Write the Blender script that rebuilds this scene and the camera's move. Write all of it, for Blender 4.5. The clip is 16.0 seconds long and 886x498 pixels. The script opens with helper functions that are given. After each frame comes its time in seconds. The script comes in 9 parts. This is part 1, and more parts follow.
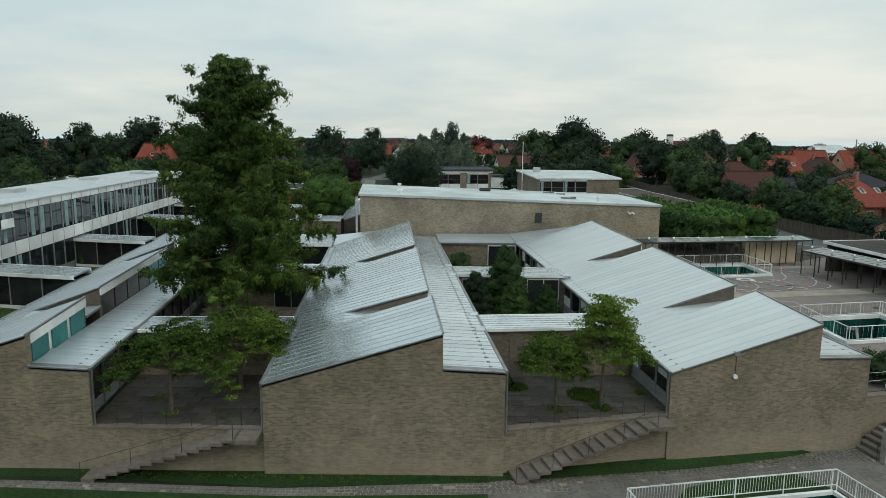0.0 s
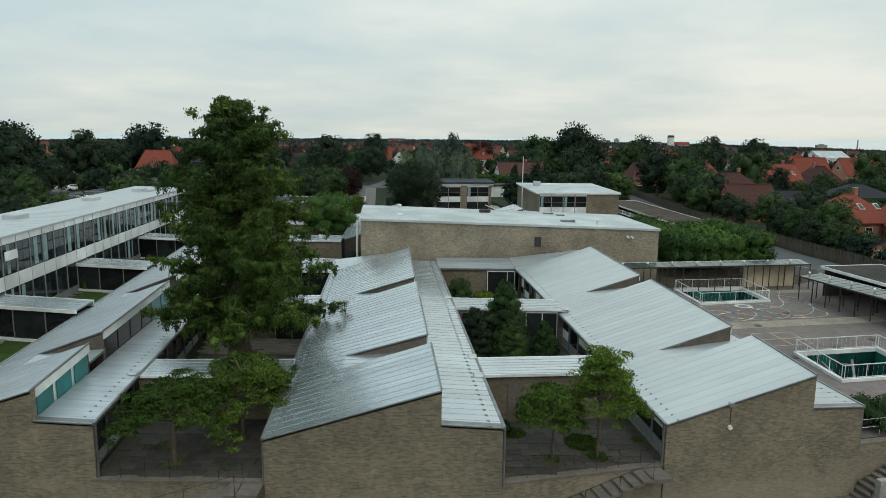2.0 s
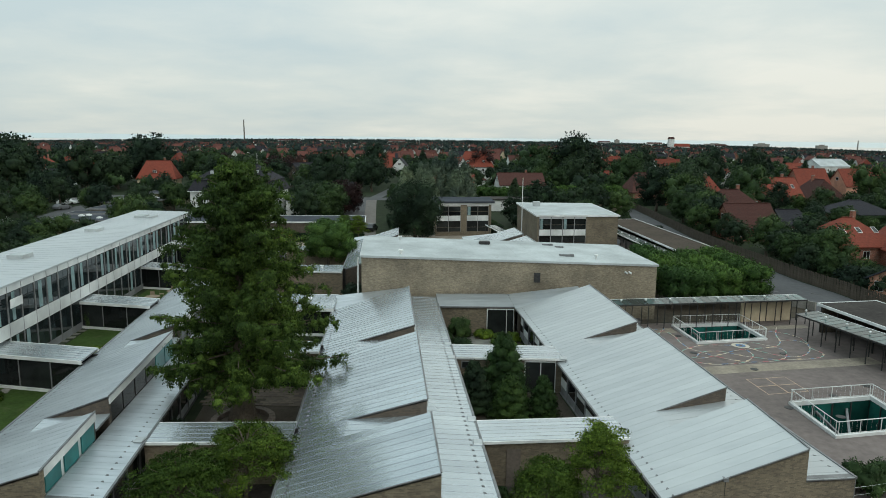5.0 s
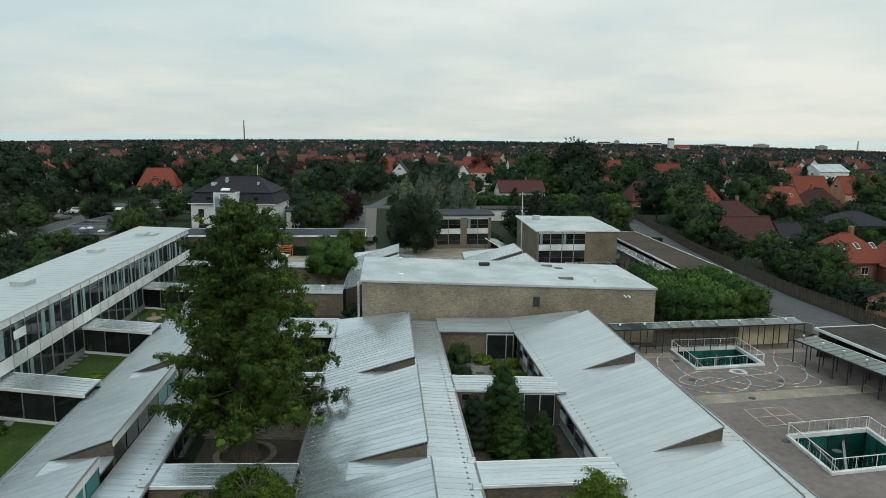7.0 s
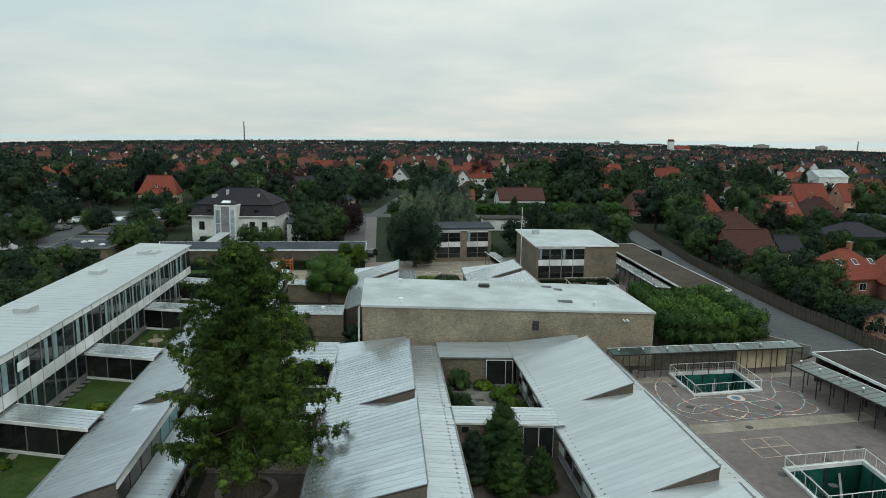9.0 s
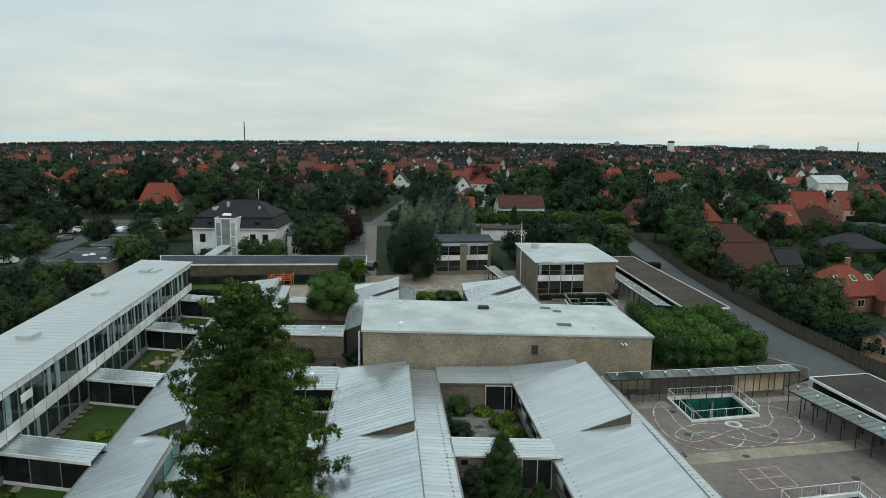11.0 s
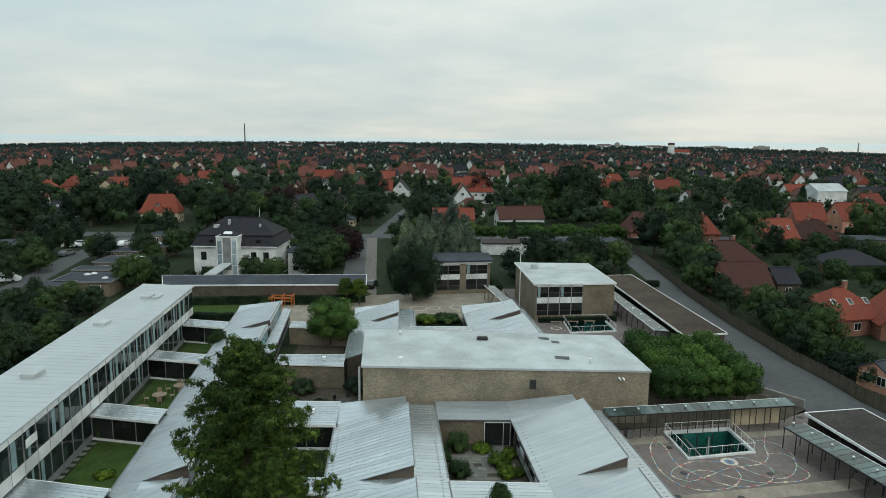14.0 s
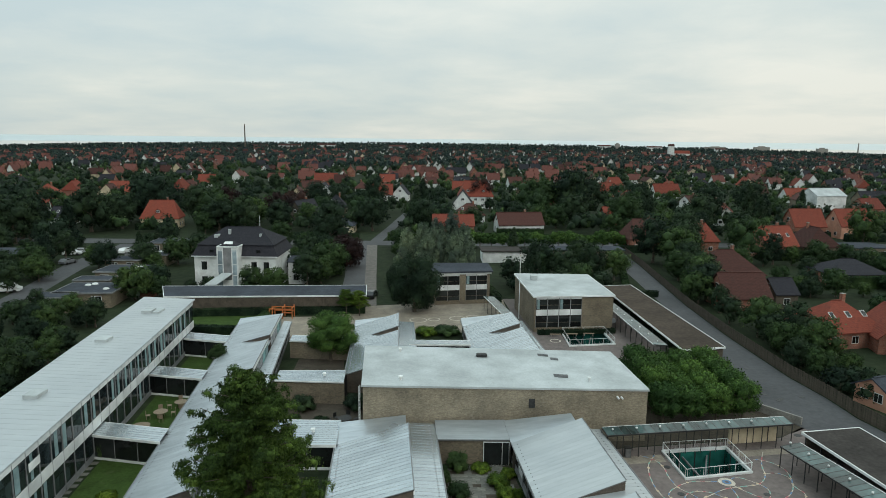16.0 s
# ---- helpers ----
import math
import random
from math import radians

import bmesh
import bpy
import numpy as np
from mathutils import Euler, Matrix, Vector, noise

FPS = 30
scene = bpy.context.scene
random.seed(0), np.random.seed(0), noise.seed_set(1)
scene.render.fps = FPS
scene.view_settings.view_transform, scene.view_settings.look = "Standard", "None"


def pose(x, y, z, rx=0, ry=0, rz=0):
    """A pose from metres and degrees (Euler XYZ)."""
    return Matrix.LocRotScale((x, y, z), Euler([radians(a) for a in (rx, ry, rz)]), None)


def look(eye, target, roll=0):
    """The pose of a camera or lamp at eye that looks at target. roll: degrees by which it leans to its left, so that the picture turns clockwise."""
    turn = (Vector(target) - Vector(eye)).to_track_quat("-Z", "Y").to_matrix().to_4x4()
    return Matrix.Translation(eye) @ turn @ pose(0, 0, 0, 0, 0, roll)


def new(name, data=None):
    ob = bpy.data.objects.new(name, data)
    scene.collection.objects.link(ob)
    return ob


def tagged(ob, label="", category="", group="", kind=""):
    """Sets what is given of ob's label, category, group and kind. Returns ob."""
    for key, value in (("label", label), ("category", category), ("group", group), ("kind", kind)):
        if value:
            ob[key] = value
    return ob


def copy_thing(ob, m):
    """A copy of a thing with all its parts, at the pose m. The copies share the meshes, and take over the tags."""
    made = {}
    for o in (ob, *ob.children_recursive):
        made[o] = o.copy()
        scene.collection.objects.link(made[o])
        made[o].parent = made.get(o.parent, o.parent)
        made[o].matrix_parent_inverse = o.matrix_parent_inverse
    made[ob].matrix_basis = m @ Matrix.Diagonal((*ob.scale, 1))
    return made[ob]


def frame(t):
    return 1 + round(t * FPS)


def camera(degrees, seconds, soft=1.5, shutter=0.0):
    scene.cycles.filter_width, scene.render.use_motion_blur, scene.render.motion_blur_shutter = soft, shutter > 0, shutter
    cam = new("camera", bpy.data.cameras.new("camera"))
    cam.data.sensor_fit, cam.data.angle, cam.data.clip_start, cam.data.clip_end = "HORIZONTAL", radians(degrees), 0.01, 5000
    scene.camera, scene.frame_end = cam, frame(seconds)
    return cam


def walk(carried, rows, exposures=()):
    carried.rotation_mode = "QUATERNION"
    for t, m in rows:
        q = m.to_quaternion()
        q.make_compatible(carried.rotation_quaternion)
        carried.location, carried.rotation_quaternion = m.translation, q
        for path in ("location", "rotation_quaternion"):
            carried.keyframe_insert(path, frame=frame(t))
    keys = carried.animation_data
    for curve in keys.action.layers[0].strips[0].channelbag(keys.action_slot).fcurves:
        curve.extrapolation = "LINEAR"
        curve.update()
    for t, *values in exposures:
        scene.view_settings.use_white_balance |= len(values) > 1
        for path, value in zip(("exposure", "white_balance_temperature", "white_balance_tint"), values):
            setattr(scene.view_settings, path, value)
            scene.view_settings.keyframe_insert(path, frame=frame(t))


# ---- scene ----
cam = camera(66.32, 16.0, 0.9)
# seconds, x, y, z, yaw, pitch, roll
ROWS = [
    (0.0, -0.032, 0.085, 12.213, -0.020, -9.248, -0.615),
    (0.5, -0.005, 0.076, 12.832, 0.004, -9.257, -0.628),
    (1.0, 0.014, 0.067, 13.453, 0.024, -9.266, -0.639),
    (1.5, 0.027, 0.060, 14.076, 0.039, -9.274, -0.649),
    (2.0, 0.034, 0.053, 14.699, 0.050, -9.282, -0.657),
    (2.5, 0.037, 0.046, 15.322, 0.058, -9.289, -0.663),
    (3.0, 0.036, 0.041, 15.946, 0.064, -9.295, -0.668),
    (3.5, 0.031, 0.035, 16.570, 0.068, -9.301, -0.672),
    (4.0, 0.025, 0.030, 17.194, 0.070, -9.307, -0.674),
    (6.5, -0.013, 0.002, 20.338, 0.070, -9.329, -0.671),
    (7.0, -0.019, -0.005, 20.975, 0.070, -9.332, -0.669),
    (7.5, -0.023, -0.012, 21.615, 0.070, -9.335, -0.666),
    (8.0, -0.026, -0.020, 22.259, 0.071, -9.337, -0.662),
    (8.5, -0.026, -0.029, 22.907, 0.073, -9.339, -0.658),
    (9.0, -0.025, -0.040, 23.559, 0.075, -9.341, -0.655),
    (11.5, 0.011, -0.111, 26.847, 0.098, -9.346, -0.638),
    (12.0, 0.023, -0.130, 27.500, 0.104, -9.347, -0.635),
    (12.5, 0.036, -0.152, 28.148, 0.110, -9.347, -0.634),
    (13.0, 0.049, -0.175, 28.785, 0.115, -9.347, -0.633),
    (13.5, 0.061, -0.201, 29.410, 0.120, -9.346, -0.633),
    (14.0, 0.073, -0.228, 30.016, 0.124, -9.346, -0.634),
    (14.5, 0.084, -0.259, 30.600, 0.127, -9.345, -0.636),
    (15.0, 0.093, -0.292, 31.156, 0.128, -9.345, -0.639),
    (15.5, 0.098, -0.327, 31.678, 0.127, -9.344, -0.644),
    (16.0, 0.100, -0.366, 32.158, 0.123, -9.343, -0.650),
]
walk(cam, [(t, pose(x, y, z, 90 + pitch, 0, yaw) @ pose(0, 0, 0, 0, 0, -roll)) for t, x, y, z, yaw, pitch, roll in ROWS])

# ---- light ----
world = bpy.data.worlds.new("world")
scene.world = world
world.use_nodes = True
wn, wl = world.node_tree.nodes, world.node_tree.links
wn.clear()


def wnode(kind, **kw):
    n = wn.new(kind)
    for key, value in kw.items():
        n.inputs[key.replace("_", " ")].default_value = value
    return n


def wmath(op, a, b=0.0):
    n = wn.new("ShaderNodeMath")
    n.operation = op
    for i, v in enumerate((a, b)):
        if isinstance(v, (int, float)):
            n.inputs[i].default_value = v
        else:
            wl.new(v, n.inputs[i])
    return n.outputs[0]


sky = wn.new("ShaderNodeTexSky")
sky.sky_type, sky.sun_disc = "NISHITA", False
sky.sun_elevation, sky.sun_rotation = radians(42), radians(150)
coord = wn.new("ShaderNodeTexCoord")
split = wn.new("ShaderNodeSeparateXYZ")
wl.new(coord.outputs["Generated"], split.inputs[0])
up = wmath("MAXIMUM", split.outputs[2], 0.0)
deep = wmath("ADD", up, 0.16)
flat = wn.new("ShaderNodeCombineXYZ")
wl.new(wmath("DIVIDE", split.outputs[0], deep), flat.inputs[0])
wl.new(wmath("DIVIDE", split.outputs[1], deep), flat.inputs[1])
cloud = wnode("ShaderNodeTexNoise", Scale=0.62, Detail=3.0, Roughness=0.45, Distortion=0.0)
wl.new(flat.outputs[0], cloud.inputs["Vector"])
ramp = wn.new("ShaderNodeValToRGB")
ramp.color_ramp.elements[0].position, ramp.color_ramp.elements[0].color = 0.34, (0.575, 0.672, 0.675, 1)
ramp.color_ramp.elements[1].position, ramp.color_ramp.elements[1].color = 0.66, (0.87, 0.875, 0.79, 1)
middle = ramp.color_ramp.elements.new(0.5)
middle.color = (0.70, 0.757, 0.715, 1)
small = wnode("ShaderNodeTexNoise", Scale=2.1, Detail=8.0, Roughness=0.6, Distortion=0.25)
wl.new(flat.outputs[0], small.inputs["Vector"])
sums = wmath("ADD", wmath("MULTIPLY", cloud.outputs[0], 0.72), wmath("MULTIPLY", small.outputs[0], 0.28))
sums = wmath("ADD", sums, wmath("MULTIPLY", split.outputs[0], 0.2))
wl.new(wmath("SUBTRACT", sums, wmath("MULTIPLY", up, 0.05)), ramp.inputs[0])
# an overcast sky is brighter overhead than at the horizon
lift = wn.new("ShaderNodeVectorMath")
lift.operation = "SCALE"
wl.new(ramp.outputs[0], lift.inputs[0])
wl.new(wmath("ADD", wmath("MULTIPLY", wmath("POWER", up, 1.3), 1.15), 1.0), lift.inputs["Scale"])
tint = wn.new("ShaderNodeCombineXYZ")
wl.new(wmath("SUBTRACT", 1.0, wmath("MULTIPLY", up, 0.10)), tint.inputs[0])
tint.inputs[1].default_value = 1.0
wl.new(wmath("ADD", 1.0, wmath("MULTIPLY", up, 0.05)), tint.inputs[2])
cool = wn.new("ShaderNodeVectorMath")
cool.operation = "MULTIPLY"
wl.new(lift.outputs[0], cool.inputs[0])
wl.new(tint.outputs[0], cool.inputs[1])
blue = wn.new("ShaderNodeVectorMath")
blue.operation = "SCALE"
blue.inputs["Scale"].default_value = 0.08
wl.new(sky.outputs[0], blue.inputs[0])
both = wn.new("ShaderNodeMix")
both.data_type = "RGBA"
both.inputs[0].default_value = 0.9
wl.new(blue.outputs[0], both.inputs[6])
wl.new(cool.outputs[0], both.inputs[7])
back = wnode("ShaderNodeBackground", Strength=1.0)
wl.new(both.outputs[2], back.inputs[0])
wl.new(back.outputs[0], wn.new("ShaderNodeOutputWorld").inputs[0])

sun = new("sun", bpy.data.lights.new("sun", "SUN"))
sun.data.energy, sun.data.angle, sun.data.color = 0.5, radians(25), (1.0, 0.96, 0.9)
sun.matrix_world = look((20, -40, 60), (0, 30, 0))
scene.view_settings.exposure = -0.05


# ---- materials ----
def lin(r, g, b):
    return (r, g, b, 1.0)


class Mat:
    """A node material with grain at two scales, wear and fine relief."""

    def __init__(self, name, rough=0.7, metal=0.0):
        self.m = bpy.data.materials.new(name)
        self.m.use_nodes = True
        self.n, self.l = self.m.node_tree.nodes, self.m.node_tree.links
        self.b = self.n["Principled BSDF"]
        self.b.inputs["Roughness"].default_value, self.b.inputs["Metallic"].default_value = rough, metal
        self.at = self.n.new("ShaderNodeTexCoord").outputs["Object"]

    def noise(self, scale, detail=4.0, rough=0.6, vector=None):
        n = self.n.new("ShaderNodeTexNoise")
        n.inputs["Scale"].default_value, n.inputs["Detail"].default_value, n.inputs["Roughness"].default_value = scale, detail, rough
        self.l.new(vector or self.at, n.inputs["Vector"])
        return n.outputs[0]

    def stretch(self, x, y, z):
        n = self.n.new("ShaderNodeMapping")
        n.inputs["Scale"].default_value = (x, y, z)
        self.l.new(self.at, n.inputs[0])
        return n.outputs[0]

    def ramp(self, value, stops):
        n = self.n.new("ShaderNodeValToRGB")
        e = n.color_ramp.elements
        while len(e) < len(stops):
            e.new(0.5)
        for el, (p, c) in zip(e, stops):
            el.position, el.color = p, c
        self.l.new(value, n.inputs[0])
        return n.outputs[0]

    def mix(self, fac, a, b, mode="MIX"):
        n = self.n.new("ShaderNodeMix")
        n.data_type, n.blend_type = "RGBA", mode
        for i, v in ((0, fac), (6, a), (7, b)):
            if isinstance(v, (float, int, tuple)):
                n.inputs[i].default_value = v
            else:
                self.l.new(v, n.inputs[i])
        return n.outputs[2]

    def calc(self, op, a, b=0.0):
        n = self.n.new("ShaderNodeMath")
        n.operation = op
        for i, v in enumerate((a, b)):
            if isinstance(v, (int, float)):
                n.inputs[i].default_value = v
            else:
                self.l.new(v, n.inputs[i])
        return n.outputs[0]

    def colour(self, c):
        if isinstance(c, tuple):
            self.b.inputs["Base Color"].default_value = c
        else:
            self.l.new(c, self.b.inputs["Base Color"])
        return self

    def bump(self, height, depth=0.01, strength=0.5):
        n = self.n.new("ShaderNodeBump")
        n.inputs["Strength"].default_value, n.inputs["Distance"].default_value = strength, depth
        self.l.new(height, n.inputs["Height"])
        self.l.new(n.outputs[0], self.b.inputs["Normal"])
        return self

    def roughness(self, value, low, high):
        n = self.n.new("ShaderNodeMapRange")
        n.inputs["To Min"].default_value, n.inputs["To Max"].default_value = low, high
        self.l.new(value, n.inputs[0])
        self.l.new(n.outputs[0], self.b.inputs["Roughness"])
        return self


def speckled(name, dark, light, scale, rough=0.8, metal=0.0, coarse=None, stain=None, depth=0.004, random=0.0):
    """dark to light by grain, with a coarse second scale and stains."""
    k = Mat(name, rough, metal)
    fine = k.noise(scale, 6.0, 0.65)
    c = k.ramp(fine, ((0.3, lin(*dark)), (0.7, lin(*light))))
    if coarse:
        wide = k.noise(coarse, 4.0, 0.55)
        c = k.mix(0.75, c, k.ramp(wide, ((0.3, lin(0.62, 0.62, 0.62)), (0.7, lin(1.2, 1.2, 1.2)))), "MULTIPLY")
    if stain:
        c = k.mix(k.ramp(k.noise(stain[1], 5.0, 0.7), ((stain[2], lin(0, 0, 0)), (stain[2] + 0.12, lin(1, 1, 1)))), c, lin(*stain[0]))
    if random:
        info = k.n.new("ShaderNodeObjectInfo").outputs["Random"]
        c = k.mix(1.0, c, k.ramp(info, ((0.0, lin(1 - random, 1 - random, 1 - random)), (1.0, lin(1 + random, 1 + random, 1 + random * 0.8)))), "MULTIPLY")
    k.colour(c)
    if depth:
        k.bump(fine, depth, 0.6)
    return k.m


def brickwork(name, tones, mortar, stain, bloom=0.0):
    """Bricks 228 x 54 mm with 12 mm joints, laid along either wall direction."""
    k = Mat(name, 0.88)
    geo = k.n.new("ShaderNodeNewGeometry")
    nrm, pos = k.n.new("ShaderNodeSeparateXYZ"), k.n.new("ShaderNodeSeparateXYZ")
    k.l.new(geo.outputs["Normal"], nrm.inputs[0])
    k.l.new(k.at, pos.inputs[0])
    side = k.calc("GREATER_THAN", k.calc("ABSOLUTE", nrm.outputs[0]), 0.7)
    run = k.calc("ADD", k.calc("MULTIPLY", pos.outputs[0], k.calc("SUBTRACT", 1.0, side)), k.calc("MULTIPLY", pos.outputs[1], side))
    v = k.n.new("ShaderNodeCombineXYZ")
    k.l.new(run, v.inputs[0])
    k.l.new(pos.outputs[2], v.inputs[1])
    b = k.n.new("ShaderNodeTexBrick")
    k.l.new(v.outputs[0], b.inputs["Vector"])
    b.inputs["Scale"].default_value, b.inputs["Brick Width"].default_value, b.inputs["Row Height"].default_value = 1.0, 0.24, 0.067
    b.inputs["Mortar Size"].default_value, b.inputs["Mortar Smooth"].default_value, b.inputs["Bias"].default_value = 0.0055, 0.3, -0.1
    b.inputs["Color1"].default_value, b.inputs["Color2"].default_value, b.inputs["Mortar"].default_value = lin(*tones[0]), lin(*tones[1]), lin(*mortar)
    wide = k.noise(0.35, 5.0, 0.6)
    c = k.mix(0.85, b.outputs[0], k.ramp(wide, ((0.3, lin(0.58, 0.57, 0.56)), (0.7, lin(1.22, 1.2, 1.15)))), "MULTIPLY")
    c = k.mix(0.5, c, k.ramp(k.noise(30.0, 2.0, 0.6), ((0.35, lin(0.68, 0.68, 0.68)), (0.65, lin(1.24, 1.24, 1.24)))), "MULTIPLY")
    c = k.mix(0.6, c, k.ramp(k.noise(5.0, 4.0, 0.7), ((0.35, lin(0.72, 0.71, 0.70)), (0.65, lin(1.16, 1.16, 1.16)))), "MULTIPLY")
    c = k.mix(k.ramp(k.noise(0.5, 6.0, 0.75, k.stretch(1.0, 1.0, 0.45)), ((0.60, lin(0, 0, 0)), (0.74, lin(0.55, 0.55, 0.55)))), c, lin(*stain))
    # lime bloom that has crept up from the footing
    creep = k.calc("ADD", k.calc("MULTIPLY", k.noise(0.45, 7.0, 0.75), 1.15), k.calc("MULTIPLY", k.calc("ADD", pos.outputs[2], 1.0), -0.15))
    c = k.mix(k.ramp(creep, ((0.45, lin(0, 0, 0)), (0.70, lin(bloom, bloom, bloom)))), c, lin(*stain))
    k.colour(c)
    k.bump(b.outputs["Fac"], -0.006, 0.7)
    return k.m


def tiles(name, dark, light, moss, row=0.33, wide=0.24):
    """Pantiled roof: courses down the slope, by height and run."""
    k = Mat(name, 0.85)
    k.b.inputs["Specular IOR Level"].default_value = 0.2
    geo = k.n.new("ShaderNodeNewGeometry")
    nrm, pos = k.n.new("ShaderNodeSeparateXYZ"), k.n.new("ShaderNodeSeparateXYZ")
    k.l.new(geo.outputs["True Normal"], nrm.inputs[0])
    k.l.new(k.at, pos.inputs[0])
    course = k.calc("FRACT", k.calc("DIVIDE", pos.outputs[2], row * 0.68))
    side = k.calc("GREATER_THAN", k.calc("ABSOLUTE", nrm.outputs[0]), k.calc("ABSOLUTE", nrm.outputs[1]))
    run = k.calc("ADD", k.calc("MULTIPLY", pos.outputs[0], k.calc("SUBTRACT", 1.0, side)), k.calc("MULTIPLY", pos.outputs[1], side))
    wave = k.calc("ABSOLUTE", k.calc("SINE", k.calc("MULTIPLY", run, math.pi / wide)))
    h = k.calc("ADD", k.calc("MULTIPLY", course, 0.5), k.calc("MULTIPLY", wave, 0.5))
    c = k.ramp(k.noise(2.2, 6.0, 0.7), ((0.3, lin(*dark)), (0.7, lin(*light))))
    c = k.mix(0.7, c, k.ramp(h, ((0.1, lin(0.6, 0.6, 0.6)), (0.6, lin(1.1, 1.1, 1.1)))), "MULTIPLY")
    c = k.mix(k.ramp(k.noise(0.7, 5.0, 0.7), ((0.55, lin(0, 0, 0)), (0.75, lin(0.5, 0.5, 0.5)))), c, lin(*moss))
    info = k.n.new("ShaderNodeObjectInfo").outputs["Random"]
    c = k.mix(1.0, c, k.ramp(info, ((0.0, lin(0.72, 0.72, 0.74)), (1.0, lin(1.15, 1.15, 1.15)))), "MULTIPLY")
    k.colour(c)
    k.bump(h, 0.04, 0.7)
    return k.m


def foliage(name, dark, light, rough=0.62, clump=0.55):
    """Leaves: each island its own tone, a little light let through."""
    k = Mat(name, rough)
    isl = k.n.new("ShaderNodeNewGeometry").outputs["Random Per Island"]
    c = k.ramp(isl, ((0.0, lin(*[a * 0.8 + b * 0.2 for a, b in zip(dark, light)])), (0.6, lin(*[(a + b) / 2 for a, b in zip(dark, light)])), (1.0, lin(*light))))
    c = k.mix(0.85, c, k.ramp(k.noise(clump, 3.0), ((0.34, lin(0.42, 0.46, 0.48)), (0.66, lin(1.5, 1.45, 1.3)))), "MULTIPLY")
    info = k.n.new("ShaderNodeObjectInfo").outputs["Random"]
    c = k.mix(1.0, c, k.ramp(info, ((0.0, lin(0.66, 0.72, 0.78)), (1.0, lin(1.4, 1.3, 1.05)))), "MULTIPLY")
    c = k.mix(1.0, c, k.ramp(k.noise(0.1, 2.0), ((0.36, lin(0.62, 0.66, 0.72)), (0.64, lin(1.5, 1.42, 1.2)))), "MULTIPLY")
    k.colour(c)
    k.b.inputs["Specular IOR Level"].default_value = 0.1
    tr = k.n.new("ShaderNodeBsdfTranslucent")
    k.l.new(c, tr.inputs[0])
    mx = k.n.new("ShaderNodeMixShader")
    mx.inputs[0].default_value = 0.22
    k.l.new(k.b.outputs[0], mx.inputs[1])
    k.l.new(tr.outputs[0], mx.inputs[2])
    k.l.new(mx.outputs[0], k.n["Material Output"].inputs[0])
    return k.m


def zinc_sheet(name, dark, light, low, high, metal=0.75):
    """Weathered zinc: pale, streaked down the slope, patchy in its gloss."""
    k = Mat(name, 0.3, metal)
    streak = k.noise(1.2, 4.0, 0.6, k.stretch(0.3, 1.2, 1.0))
    patch = k.noise(0.13, 3.0, 0.55)
    c = k.ramp(streak, ((0.28, lin(*dark)), (0.72, lin(*light))))
    c = k.mix(0.7, c, k.ramp(patch, ((0.3, lin(0.82, 0.84, 0.87)), (0.7, lin(1.06, 1.06, 1.06)))), "MULTIPLY")
    info = k.n.new("ShaderNodeObjectInfo").outputs["Random"]
    c = k.mix(1.0, c, k.ramp(info, ((0.0, lin(0.93, 0.93, 0.94)), (1.0, lin(1.05, 1.05, 1.05)))), "MULTIPLY")
    k.colour(c)
    k.roughness(patch, low, high)
    pans = k.noise(1.0, 2.0, 0.5, k.stretch(0.06, 2.4, 0.06))
    k.bump(k.calc("ADD", k.calc("MULTIPLY", k.noise(1.3, 3.0), 0.5), pans), 0.03, 0.22)
    return k.m


def glazing(name, tint, rough=0.03, gloss=0.42):
    """Window glass in front of a dark room: dark body, clear reflections."""
    k = Mat(name, rough)
    c = k.ramp(k.noise(0.7, 3.0), ((0.35, lin(*tint)), (0.65, lin(*[t * 1.7 for t in tint]))))
    info = k.n.new("ShaderNodeObjectInfo").outputs["Random"]
    c = k.mix(1.0, c, k.ramp(info, ((0.0, lin(0.4, 0.4, 0.4)), (1.0, lin(1.5, 1.5, 1.5)))), "MULTIPLY")
    k.colour(c)
    k.b.inputs["Specular IOR Level"].default_value = gloss
    return k.m


BRICK = brickwork("yellow_brick", ((0.222, 0.185, 0.132), (0.118, 0.099, 0.074)), (0.195, 0.172, 0.136), (0.33, 0.277, 0.203), 0.34)
BRICK_PALE = brickwork("pale_yellow_brick", ((0.31, 0.27, 0.20), (0.19, 0.164, 0.125)), (0.27, 0.245, 0.20), (0.38, 0.335, 0.26), 0.2)
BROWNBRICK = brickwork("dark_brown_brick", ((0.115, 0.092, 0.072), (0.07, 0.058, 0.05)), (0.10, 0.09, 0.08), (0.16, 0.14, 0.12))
REDBRICK = brickwork("red_brick", ((0.30, 0.11, 0.07), (0.20, 0.075, 0.05)), (0.30, 0.26, 0.22), (0.33, 0.18, 0.13))
ZINC = zinc_sheet("zinc_roof", (0.475, 0.52, 0.54), (0.545, 0.59, 0.61), 0.13, 0.33)
ZINC_DULL = zinc_sheet("dull_zinc_roof", (0.43, 0.455, 0.463), (0.48, 0.505, 0.513), 0.26, 0.46, 0.5)
ZINC_OLD = zinc_sheet("weathered_zinc_roof", (0.42, 0.46, 0.485), (0.58, 0.62, 0.645), 0.20, 0.44, 0.64)
FELT_PALE = speckled("pale_roof_felt", (0.355, 0.385, 0.395), (0.435, 0.47, 0.475), 3.5, 0.75, 0.0, 0.25, ((0.30, 0.322, 0.318), 1.4, 0.62))
FELT_DARK = speckled("dark_roof_felt", (0.036, 0.032, 0.030), (0.064, 0.058, 0.054), 2.5, 0.9, 0.0, 0.3, ((0.08, 0.073, 0.067), 0.6, 0.6))
